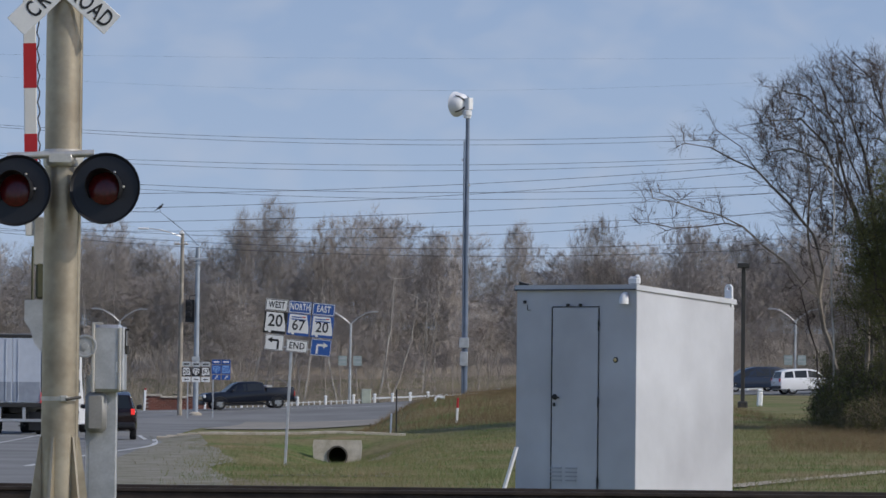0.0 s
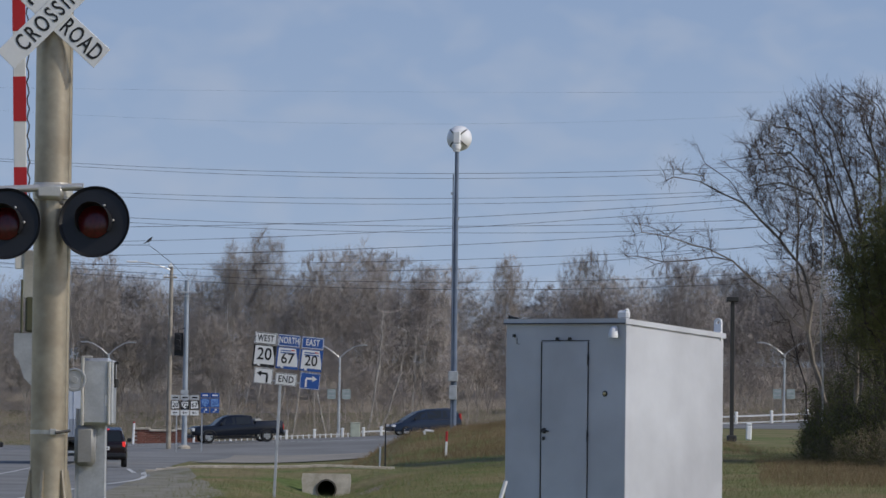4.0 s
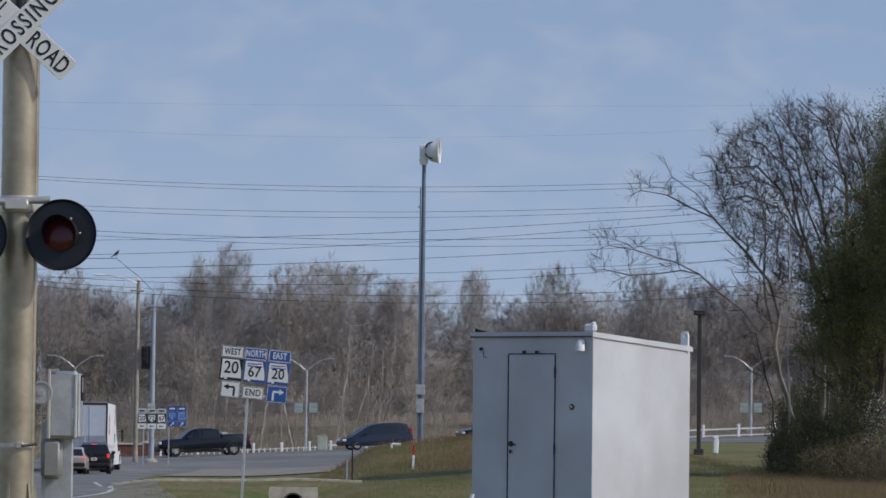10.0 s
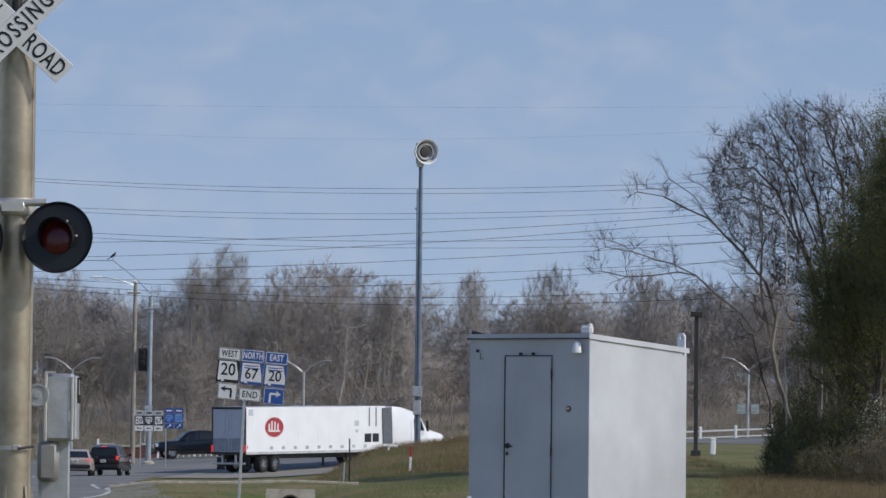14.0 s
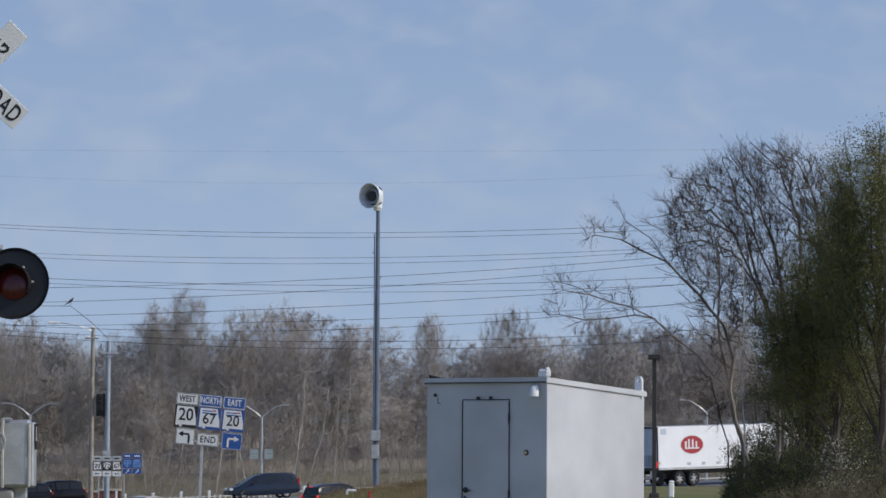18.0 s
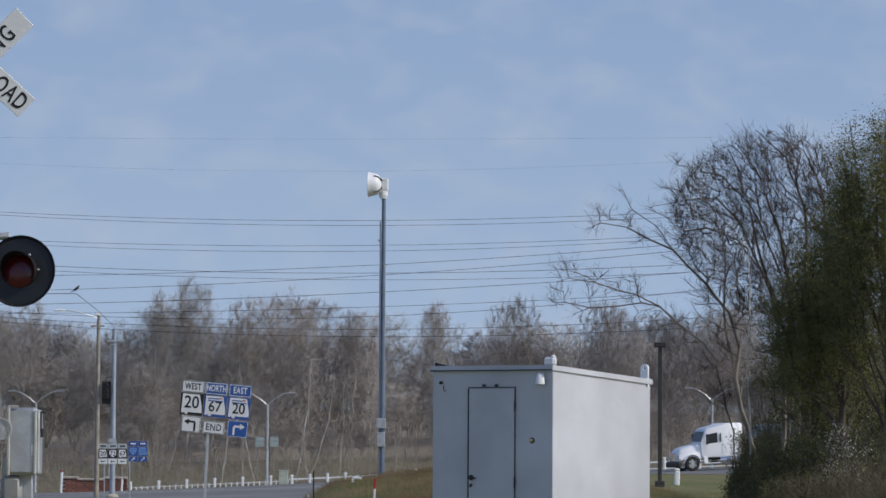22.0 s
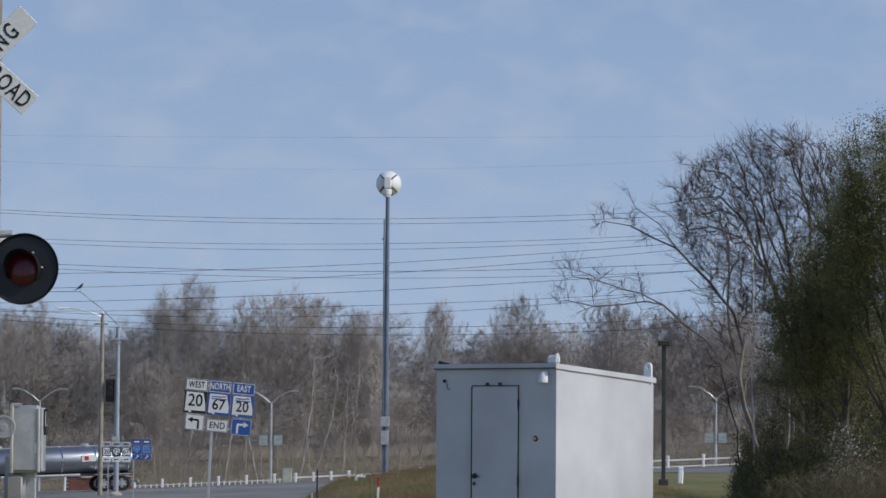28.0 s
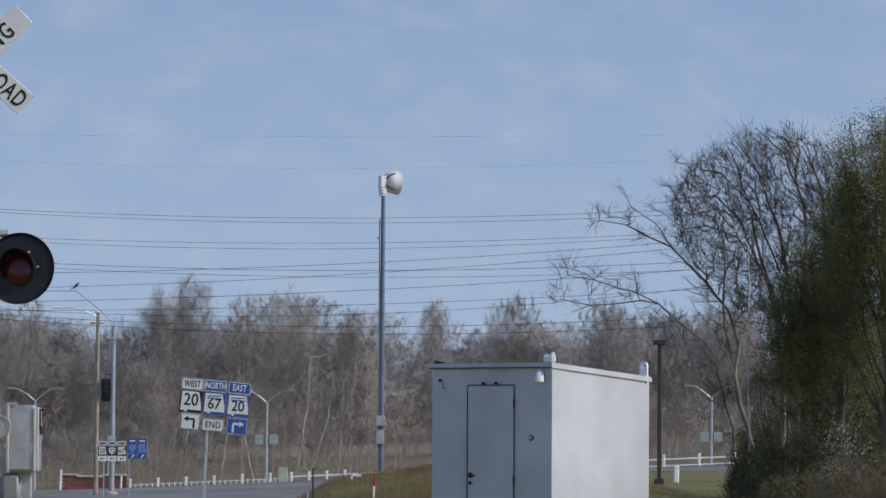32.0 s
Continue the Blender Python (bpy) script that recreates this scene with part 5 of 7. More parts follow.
# bearing, top and width of the trees that stand out, and which build they have
STANDING = [(-60, 425, 110, 4), (70, 432, 120, 5), (200, 386, 110, 6), (150, 402, 80, 2), (290, 440, 100, 4), (365, 420, 90, 7), (424, 364, 62, 3), (486, 346, 112, 2), (575, 390, 100, 6), (632, 370, 190, 0), (690, 398, 120, 5), (770, 416, 70, 3), (800, 424, 80, 7), (914, 410, 80, 2), (1030, 420, 90, 6), (1068, 404, 110, 1), (1150, 462, 90, 4), (1212, 414, 130, 1), (1330, 424, 140, 0), (1450, 425, 120, 6), (1600, 420, 130, 1)]


def wood_edge():
    rng = random.Random(7)
    builds = [(4.6, 0.22, 6, 0.3), (4.2, 0.3, 4, -0.6), (2.9, 0.4, 2, 0.5), (2.3, 0.42, 2, -0.4), (3.8, 0.16, 5, 0.8), (4.0, 0.24, 4, -0.9), (3.4, 0.34, 3, 0.2), (3.6, 0.14, 5, -0.3)]
    kinds = [bare_tree(11 + i, *bd, pale=i == 3) for i, bd in enumerate(builds)]
    tops = [max(v.co.z for c in k.children for v in c.data.vertices) for k in kinds]
    todo = []
    for px, top, wide, i in STANDING:
        yy = rng.uniform(370, 380)
        sx = wide / 8142 * yy / (2.15 * builds[i][0])
        todo.append((px, yy, ((690 - top) / 8142 * yy + 1.5) / tops[i] * 1.03, sx, i))
    for y, step, low, high in ((390, 58, 0.62, 0.9), (408, 56, 0.7, 0.94), (424, 60, 0.72, 0.92), (360, 62, 0.34, 0.62)):
        px = -260.0
        while px < 1800:
            yy = y + rng.uniform(-7, 7)
            i = rng.choice((2, 3, 4, 6, 7)) if y < 370 else rng.choice((1, 4, 5, 6, 7))
            base = sum(690 - interp(px + k, SKYLINE) for k in (-60, 0, 60)) / 3
            s = (base / 8142 * yy + 1.5) * rng.uniform(low, high) / tops[i]
            todo.append((px, yy, s, s * rng.uniform(1.0, 1.45), i))
            px += step * rng.uniform(0.7, 1.3)
    used = set()
    for px, yy, sz, sx, i in todo:
        x = (px - 784) / 8142 * yy
        m = pose(x, yy, ground_z(x, yy) - 0.1, 0, 0, rng.uniform(0, 360)) @ Matrix.Diagonal((sx, sx, sz, 1))
        if i in used:
            copy_thing_unit(kinds[i], m)
        else:
            used.add(i)
            kinds[i].matrix_basis = m
    # slender pale trunks that lean at the edge of the wood: foot, two bends, top
    for k, (u, h, lean) in enumerate(((-114, 9.5, 1.1), (-186, 8.5, -1.3), (-327, 5.2, 1.1), (-290, 5.6, 1.5), (-352, 4.6, 1.2), (-38, 7.5, 0.4), (-448, 6.0, 0.5), (420, 8.0, -0.4), (-92, 8.0, 1.9), (-246, 7.5, 0.7))):
        pts = ((lean * 0.42, h * 0.3), (lean * 0.8, h * 0.62), (lean, h))
        y = 347.0 + 1.3 * (k % 3)
        x = u * y / 8142
        t = thing("pale_sapling", pose(x, y, ground_z(x, y) - 0.1), "slender leaning tree with pale bare bark", "tree", "pale saplings")
        g = Branching(rng)
        g.guide([(0, 0, 0)] + [(a, rng.uniform(-0.3, 0.3), b) for a, b in pts], wob=0.045, girth=0.02)
        top = pts[-1]
        g.reach([(top[0] * f * 1.05 + rng.gauss(0, 1.3), rng.gauss(0, 0.9), h * f) for f in [rng.uniform(0.3, 1.15) for i in range(70)]])
        stems, fine = g.build(0.011, 2.1, 0.105, 0.026)
        part("trunk", stems, M_PALEBARK, t, "pale patchy bark", smooth=True)
        tagged(part("branch_haze", fine, M_TWIG, t), kind="stuff")


def copy_thing_unit(ob, m):
    """copy_thing for a thing that carries a scale of its own: the pose m holds the whole size."""
    keep = ob.scale.copy()
    return copy_thing(ob, m @ Matrix.Diagonal((1 / keep.x, 1 / keep.y, 1 / keep.z, 1)))


def thicket(name, rng, count, place, size, material, label, category, leaf=False, loose=0.6, thick=0.022):
    """A mass of thin stems or small leaves; place gives x, y, z of each."""
    me = Mesh()
    for i in range(count):
        p = Vector(place(rng))
        ln = size * rng.uniform(0.5, 1.4)
        if leaf:
            a, b = Vector((rng.uniform(-1, 1), rng.uniform(-1, 1), rng.uniform(-1, 1))).normalized(), Vector((rng.uniform(-1, 1), rng.uniform(-1, 1), rng.uniform(-1, 1)))
            b = (b - a * b.dot(a)).normalized()
            k = len(me.v)
            me.v += [tuple(p - a * ln), tuple(p + b * ln * 0.45), tuple(p + a * ln), tuple(p - b * ln * 0.45)]
            me.f.append((k, k + 1, k + 2, k + 3))
        else:
            d = Vector((rng.uniform(-loose, loose), rng.uniform(-loose, loose), 1)).normalized() * ln
            w = ln * thick
            k = len(me.v)
            me.v += [(p.x - w, p.y, p.z), (p.x + w, p.y + w, p.z), (p.x, p.y - w, p.z), tuple(p + d)]
            me.f += [(k, k + 1, k + 3), (k + 1, k + 2, k + 3), (k + 2, k, k + 3)]
    return tagged(part(name, me, material), label, category, kind="stuff")


def undergrowth():
    rng = random.Random(5)

    def band(r):
        y = r.uniform(404, 440)
        px = r.uniform(-260, 1820)
        x = (px - 784) / 8142 * y
        h = (690 - interp(px, SKYLINE)) / 8142 * y
        return x, y, ground_z(x, y) + h * 0.8 * r.random() ** 0.9

    thicket("far_wood_brush", rng, 75000, band, 0.5, M_BRUSH, "tangle of bare brown brush behind the trees", "brush", loose=2.6, thick=0.026)

    def mid(r):
        y = r.uniform(378, 404)
        px = r.uniform(-260, 1820)
        x = (px - 784) / 8142 * y
        return x, y, ground_z(x, y) + 8.5 * r.random() ** 1.5

    pale = mat("pale_brush", (0.47, 0.405, 0.335), 0.95, vary=0.35, scale=0.13, second=(0.3, 0.26, 0.225), spec=0.05)
    thicket("wood_brush", rng, 90000, mid, 0.55, pale, "bare brown saplings and brush between the trunks", "brush", loose=2.4, thick=0.017)

    def foot(r):
        y = r.uniform(341, 353)
        x = (r.uniform(-260, 1820) - 784) / 8142 * y
        return x, y, ground_z(x, y) - 0.1 + (1.2 + 2.2 * max(0, 0.4 + noise.noise(Vector((x * 0.3, 2.0, 5.0))))) * r.random() ** 1.6

    thicket("bramble", rng, 45000, foot, 0.42, pale, "brown brambles at the foot of the wood", "brambles", loose=2.2, thick=0.013)
    thicket("green_scrub", rng, 20000, foot, 0.3, mat("green_scrub", (0.16, 0.165, 0.075), 0.9, vary=0.35, scale=0.2, second=(0.22, 0.165, 0.1)), "low greenish scrub at the foot of the wood", "scrub")

    def edge(r):
        y = r.uniform(350, 378)
        x = (r.uniform(-260, 1820) - 784) / 8142 * y
        tall = 2.2 + 3.8 * max(0, 0.5 + noise.noise(Vector((x * 0.22, y * 0.05, 1.0))))
        return x, y, ground_z(x, y) + tall * r.random() ** 1.4

    thicket("edge_brush", rng, 115000, edge, 0.55, pale, "brown brambles and saplings along the edge of the wood", "brush", loose=2.6, thick=0.012)


def near_bare_tree():
    rng = random.Random(21)
    x, y = 13.16, 150.0
    t = thing("bare_tree", pose(x, y, ground_z(x, y) - 0.1), "spreading leafless tree with long arching limbs", "tree")
    g = Branching(rng)
    up = 1.06
    limb = lambda *pts: [(a, b, c + up) for a, b, c in pts]
    g.guide(limb((0.3, 0, -1.1), (0, 0, 0), (-0.41, 0, 1.06), (-0.74, 0, 2.26), (-0.95, 0, 3.2)))
    fork = len(g.p) - 1
    long = g.guide(limb((-0.95, 0, 3.2), (-1.42, -0.1, 3.66), (-2.09, -0.2, 4.33), (-2.89, -0.3, 4.99), (-3.43, -0.4, 5.46)), fork, girth=0.016)
    g.guide(limb((-3.43, -0.4, 5.46), (-4.03, -0.5, 5.59), (-4.77, -0.6, 5.51), (-5.7, -0.7, 5.44), (-6.5, -0.8, 5.57)), long, girth=0.012)
    g.guide(limb((-3.43, -0.4, 5.46), (-4.2, -0.2, 5.94), (-4.74, -0.1, 6.0), (-5.54, 0, 6.27), (-6.34, 0, 6.4)), long, girth=0.012)
    bow = g.guide(limb((-0.95, 0, 3.2), (-0.75, 0.2, 4.13), (-1.09, 0.3, 5.34), (-1.89, 0.4, 6.27), (-2.5, 0.4, 6.93), (-2.97, 0.5, 7.4)), fork, girth=0.016)
    g.guide(limb((-2.97, 0.5, 7.4), (-3.64, 0.5, 7.73), (-4.51, 0.6, 8.13), (-5.31, 0.6, 8.32)), bow, girth=0.012)
    g.guide(limb((-2.97, 0.5, 7.4), (-3.5, 0.7, 8.2), (-4.3, 0.8, 8.7)), bow, girth=0.012)
    g.guide(limb((-0.95, 0, 3.2), (-1.33, -0.3, 4.67), (-1.36, -0.4, 6.27), (-1.33, -0.4, 7.07), (-1.5, -0.5, 8.1)), fork, girth=0.016)
    g.guide(limb((-0.5, 0.3, -1.1), (-0.8, 0.3, 0), (-1.0, 0.3, 1.47), (-1.2, 0.2, 2.27), (-1.6, 0.1, 3.6)))
    # the crown behind: stems that bow over to one side
    crown = [((0.73, 0.8, -1.1), (0.73, 0.8, 2.8), (0.47, 0.9, 5.74), (-0.2, 0.9, 7.74), (-0.6, 0.8, 9.5), (-1.13, 0.7, 10.8)),
             ((0.9, 1.2, -1.1), (0.9, 1.2, 2.8), (1.0, 1.3, 6.1), (0.6, 1.3, 8.1), (-0.07, 1.2, 9.9), (-0.87, 1.1, 10.95)),
             ((1.2, 0.4, -1.1), (1.2, 0.4, 2.8), (1.5, 0.5, 6.8), (1.4, 0.6, 8.8), (0.73, 0.6, 10.5), (-0.2, 0.5, 11.35)),
             ((1.5, 0.9, -1.1), (1.6, 0.9, 3.5), (2.1, 1.0, 7.0), (2.07, 1.0, 9.08), (1.8, 1.0, 9.9), (1.4, 0.9, 10.7), (0.6, 0.8, 11.1)),
             ((1.9, 1.5, -1.1), (2.0, 1.5, 3.5), (2.8, 1.6, 7.5), (3.2, 1.6, 10.2), (3.0, 1.5, 11.8))]
    for pts in crown:
        g.guide(limb(*pts), girth=0.014)
    for pts in (((0.47, 0.9, 5.74), (-0.07, 0.7, 6.8), (-0.87, 0.5, 7.74), (-1.8, 0.4, 8.14), (-2.6, 0.3, 8.0)),
                ((0.5, 0.9, 5.5), (-0.73, 0.8, 8.3), (-1.5, 0.7, 9.1), (-2.47, 0.6, 9.1), (-3.0, 0.6, 8.94)),
                ((0.9, 1.3, 6.1), (-0.33, 1.2, 8.9), (-1.27, 1.1, 9.9), (-2.2, 1.0, 10.1))):
        g.guide(limb(*pts), g.nearest(Vector(limb(pts[0])[0])), girth=0.014)
    base = len(g.p)
    targets = []
    for i in range(1700):
        a, r = rng.uniform(0, 6.283), rng.random() ** 0.5
        q = Vector((0.25 + 3.3 * r * math.cos(a), rng.uniform(-1.0, 2.2), 8.2 + up + 3.1 * r * math.sin(a)))
        if q.x > -0.9 or q.z > 8.6 - 0.9 * (q.x + 3.0):
            targets.append(q)
    for i in range(760):
        k = rng.randrange(fork, base)
        p = g.p[k]
        if p.x < -1.2:
            targets.append((p.x + rng.uniform(-0.8, 0.2), p.y + rng.uniform(-0.7, 0.7), p.z + rng.uniform(-0.22, 0.6)))
    for i in range(110):
        targets.append((rng.uniform(-1.8, 1.8), rng.uniform(-0.8, 1.5), rng.uniform(3.5, 7.0)))
    g.reach(targets, 0.1, 0.06, 3.0, 0.1)
    stems, fine = g.build(0.0085, 2.35, 0.115, 0.028)
    twigs = Mesh()
    for k, d in g.tips:
        p, back = g.p[k], g.p[g.up[k]]
        for m in range(7):
            a = back.lerp(p, rng.random()) if m < 3 else g.p[g.up[g.up[k]]].lerp(back, rng.random())
            dd = (d * 0.8 + Vector((rng.uniform(-1, 0.7), rng.uniform(-0.8, 0.8), rng.uniform(-0.5, 0.6)))).normalized()
            ln = rng.uniform(0.3, 0.75)
            spike(twigs, a, dd * ln, 0.006)
            for s in range(2):
                e = (dd + Vector((rng.uniform(-1, 0.8), rng.uniform(-1, 1), rng.uniform(-0.6, 0.7))) * 0.8).normalized()
                spike(twigs, a + dd * ln * rng.uniform(0.2, 0.8), e * rng.uniform(0.15, 0.4), 0.005)
    part("limb", stems, M_NEARBARK, t, "smooth grey bark", smooth=True)
    tagged(part("branch_haze", fine, M_NEARTWIG, t), kind="stuff")
    tagged(part("twig_haze", twigs, M_NEARTWIG, t, "fine dark bare branch ends"), kind="stuff")
    # pale straight trunk behind
    x2, y2 = 12.36, 146.6
    b = thing("pale_trunk_tree", pose(x2, y2, ground_z(x2, y2) - 0.1), "slender tree with a pale patchy trunk", "tree")
    g = Branching(rng)
    g.guide([(0.1, 0, 0), (0.05, 0, 2.5), (0, 0, 5), (0.08, 0, 7), (0.0, 0, 8.4)], wob=0.03, girth=0.02)
    g.reach([(rng.gauss(0, 0.9), rng.gauss(0, 0.8), rng.uniform(5.5, 9)) for i in range(70)])
    stems, fine = g.build(0.009, 2.6, 0.085, 0.03)
    part("trunk", stems, M_BIRCH, b, "white and grey patchy bark", smooth=True)
    tagged(part("branch_haze", fine, M_NEARTWIG, b), kind="stuff")


def leafy_tree(px, y, height, width, seed, clumps, low, tilt=0.0):
    """An evergreen whose branches carry loose sprays of small leaves; tilt draws the lower crown to one side."""
    rng = random.Random(seed)
    x = px * y / 8142
    t = thing("leafing_tree", pose(x, y, ground_z(x, y) - 0.1), "dense dark green tree coming into leaf", "tree", "green trees")
    g = Branching(rng)
    g.guide([(0, 0, 0), (0.1, 0, height * 0.35), (-0.05, 0, height * 0.7), (0.05, 0, height * 0.97)], wob=0.06)
    targets = []
    leaders = 17
    for i in range(leaders):
        f = 1.0 if i == 0 else rng.uniform(0.5, 1.0)
        a = rng.uniform(0, 6.283)
        out = width * (1.1 - f) ** 0.62 * rng.uniform(0.45, 1.0)
        tip = Vector((out * math.cos(a) + tilt * (1 - f) ** 0.5, out * math.sin(a), height * f))
        foot = Vector((0, 0, max(height * low * 0.8, tip.z * rng.uniform(0.3, 0.55))))
        hip = foot.lerp(tip, 0.45) + Vector((tip.x, tip.y, 0)) * 0.28
        g.guide([foot, hip, tip], g.nearest(foot), 0.08, girth=0.008)
        for k in range(clumps // leaders):
            u = rng.random() ** 0.8 * 0.73 + 0.3
            s = 0.24 + 0.42 * (1.05 - u)
            p = foot.lerp(hip, u).lerp(hip.lerp(tip, u), u)
            targets.append(p + Vector((rng.gauss(0, s), rng.gauss(0, s), rng.gauss(0, s * 0.8))))
    g.reach(targets, 0.1)
    stems, fine = g.build(0.009, 2.5, 0.18, 0.03)
    crown = Mesh()
    for k, d in g.tips:
        p = g.p[k]
        size = rng.uniform(0.2, 0.55)
        for m in range(rng.randint(30, 95)):
            q = p + Vector((rng.gauss(0, 1), rng.gauss(0, 1), rng.gauss(0, 0.62))) * size * 0.62 + d * rng.uniform(-0.3, 0.2)
            ax = (d * 0.6 + Vector((rng.uniform(-1, 1), rng.uniform(-1, 1), rng.uniform(-0.5, 1)))).normalized()
            s = Matrix.Rotation(rng.uniform(0, 6.28), 3, ax) @ ax.orthogonal().normalized()
            ln = rng.uniform(0.02, 0.042)
            k0 = len(crown.v)
            crown.v += [tuple(q - ax * ln), tuple(q + s * ln * 0.42), tuple(q + ax * ln), tuple(q - s * ln * 0.42)]
            crown.f.append((k0, k0 + 1, k0 + 2, k0 + 3))
    part("trunk", stems, M_NEARTWIG, t, smooth=True)
    tagged(part("branch_haze", fine, M_NEARTWIG, t), kind="stuff")
    tagged(part("crown", crown, M_LEAF, t, "uneven mass of small dark green leaves"), kind="stuff")


def bush(px, y, height, width, seed, stems_n, leaf, density, size, label, bark=None):
    """Many stems from one foot, branching, with sparse small leaves."""
    rng = random.Random(seed)
    x = px * y / 8142
    t = thing("shrub", pose(x, y, ground_z(x, y) - 0.05), label, "shrub", "shrubs under the trees")
    g = Branching(rng)
    for i in range(stems_n):
        a, r = rng.uniform(0, 6.283), rng.uniform(0.2, 0.75) * width
        f = Vector((rng.gauss(0, 0.16) * width, rng.gauss(0, 0.16) * width, 0))
        e = Vector((r * math.cos(a), r * math.sin(a), height * rng.uniform(0.55, 0.95)))
        g.guide([f, f.lerp(e, 0.4) + Vector((0, 0, height * 0.14)), e], wob=0.05, step=0.35)
    targets = []
    for i in range(stems_n * 24):
        d = Vector((rng.gauss(0, 1), rng.gauss(0, 1), abs(rng.gauss(0, 1)))).normalized() * rng.random() ** 0.4
        k = 0.8 + 0.5 * noise.noise(d * 2.2 + Vector((seed, 0, 0)))
        targets.append((d.x * width * k, d.y * width * k, 0.15 + d.z * height * k))
    g.reach(targets, 0.0, 0.16)
    stems, fine = g.build(0.006, 2.6, 0.05, 0.014)
    part("stem", stems, bark or M_NEARTWIG, t, smooth=True)
    for k, d in g.tips:
        for m in range(7):
            spike(fine, g.p[g.up[k]].lerp(g.p[k], rng.random()), (d + Vector((rng.uniform(-1, 1), rng.uniform(-1, 1), rng.uniform(-0.6, 0.8)))).normalized() * rng.uniform(0.15, 0.45), 0.005)
    tagged(part("twig_haze", fine, bark or M_NEARTWIG, t), kind="stuff")
    if density:
        leaves = Mesh()
        for k, d in g.tips:
            for m in range(rng.randint(0, 2 * density)):
                q = g.p[k] + Vector((rng.gauss(0, 1), rng.gauss(0, 1), rng.gauss(0, 0.8))) * 0.14
                ax = Vector((rng.uniform(-1, 1), rng.uniform(-1, 1), rng.uniform(-0.6, 1))).normalized()
                s = Matrix.Rotation(rng.uniform(0, 6.28), 3, ax) @ ax.orthogonal().normalized()
                ln = size * rng.uniform(0.7, 1.3)
                k0 = len(leaves.v)
                leaves.v += [tuple(q - ax * ln), tuple(q + s * ln * 0.5), tuple(q + ax * ln), tuple(q - s * ln * 0.5)]
                leaves.f.append((k0, k0 + 1, k0 + 2, k0 + 3))
        tagged(part("leaves", leaves, leaf, t), kind="stuff")
    return t


def shrubs():
    rng = random.Random(33)
    olive = mat("olive_shrub_leaves", (0.1, 0.115, 0.045), 0.85, vary=0.35, scale=0.5, second=(0.15, 0.135, 0.06), spec=0.05)
    dark = "dark green tangled shrub below the bare tree"
    brown = "brown bare shrub among dry weeds"
    for i, (px, y, h, w, st, d, lab) in enumerate((
            (678, 147, 1.5, 0.8, 10, 20, dark), (696, 146, 2.1, 0.9, 12, 26, dark), (724, 143, 2.6, 1.1, 14, 26, dark), (758, 141, 2.6, 1.2, 16, 26, dark), (798, 139, 2.9, 1.3, 16, 22, dark),
            (842, 138, 2.6, 1.2, 16, 14, dark), (888, 136, 2.9, 1.3, 16, 14, dark), (930, 134, 3.0, 1.4, 16, 14, dark), (985, 133, 3.0, 1.5, 14, 12, dark),
            (742, 137, 1.0, 1.0, 12, 4, brown), (790, 133, 1.3, 1.0, 14, 2, brown), (835, 130, 1.6, 1.1, 16, 1, brown), (880, 127, 1.8, 1.2, 18, 0, brown), (930, 124, 1.8, 1.2, 18, 0, brown), (690, 141, 0.8, 0.8, 8, 6, brown))):
        bush(px, y, h, w, 50 + i, st, olive, d, 0.032, lab, M_SCRUB if lab == brown else None)
    bush(858, 131, 3.2, 1.1, 90, 10, M_BLOSSOM, 9, 0.034, "shrub with sprays of pale blossom")

    for i, (px, y, h, w) in enumerate(((735, 156, 4.2, 1.6), (790, 160, 5.2, 1.8), (845, 154, 5.0, 1.8), (900, 152, 5.0, 1.8), (960, 150, 5.0, 1.9), (702, 162, 3.0, 1.3), (815, 149, 4.2, 1.5), (875, 147, 4.4, 1.6), (930, 146, 4.6, 1.6))):
        bush(px, y, h, w, 120 + i, 34, olive, 16, 0.035, "tall bare sapling thicket behind the shrubs")

    def dry(r):
        y = r.uniform(104, 146)
        px = 575 + 440 * r.random() ** 0.75
        x = px * y / 8142
        return x, y, ground_z(x, y) - 0.03

    thicket("dry_weeds", rng, 17000, dry, 0.3, M_DRY, "dry brown weeds below the shrubs", "weeds", loose=0.9, thick=0.014)


def grass_blades():
    rng = random.Random(3)

    def field(r):
        while True:
            y = 52 + 128 * r.random()
            px = r.uniform(-560, 960)
            x = px * y / 8142
            if x > street_edge(min(y, 250)) + 0.3 + 1.7 * (1 - smooth(122, 178, y)) + 0.75 * r.gauss(0, 1) and (y > 74 or r.random() < 0.45):
                return x, y, ground_z(x, y) - 0.02

    thicket("grass_tufts", rng, 90000, field, 0.12, M_BLADE, "short patchy grass tufts, green and straw-coloured", "grass", loose=0.9, thick=0.05)

    def mound(r):
        while True:
            y = r.uniform(158, 192)
            x = r.uniform(-5, 12)
            if r.random() < math.exp(-((x - 4.0) / 5) ** 2):
                return x, y, ground_z(x, y) - 0.02

    thicket("mound_grass", rng, 30000, mound, 0.26, M_DRY, "dry brown grass on the mound", "grass")


wood_edge()
undergrowth()
near_bare_tree()
leafy_tree(930, 141, 12.1, 3.3, 1, 1750, 0.12, -0.6)
leafy_tree(850, 144, 9.4, 3.3, 4, 1450, 0.22, -0.7)
leafy_tree(795, 147, 8.4, 2.4, 6, 620, 0.36, -0.3)
leafy_tree(1040, 138, 11.0, 3.0, 2, 420, 0.15)
shrubs()
grass_blades()


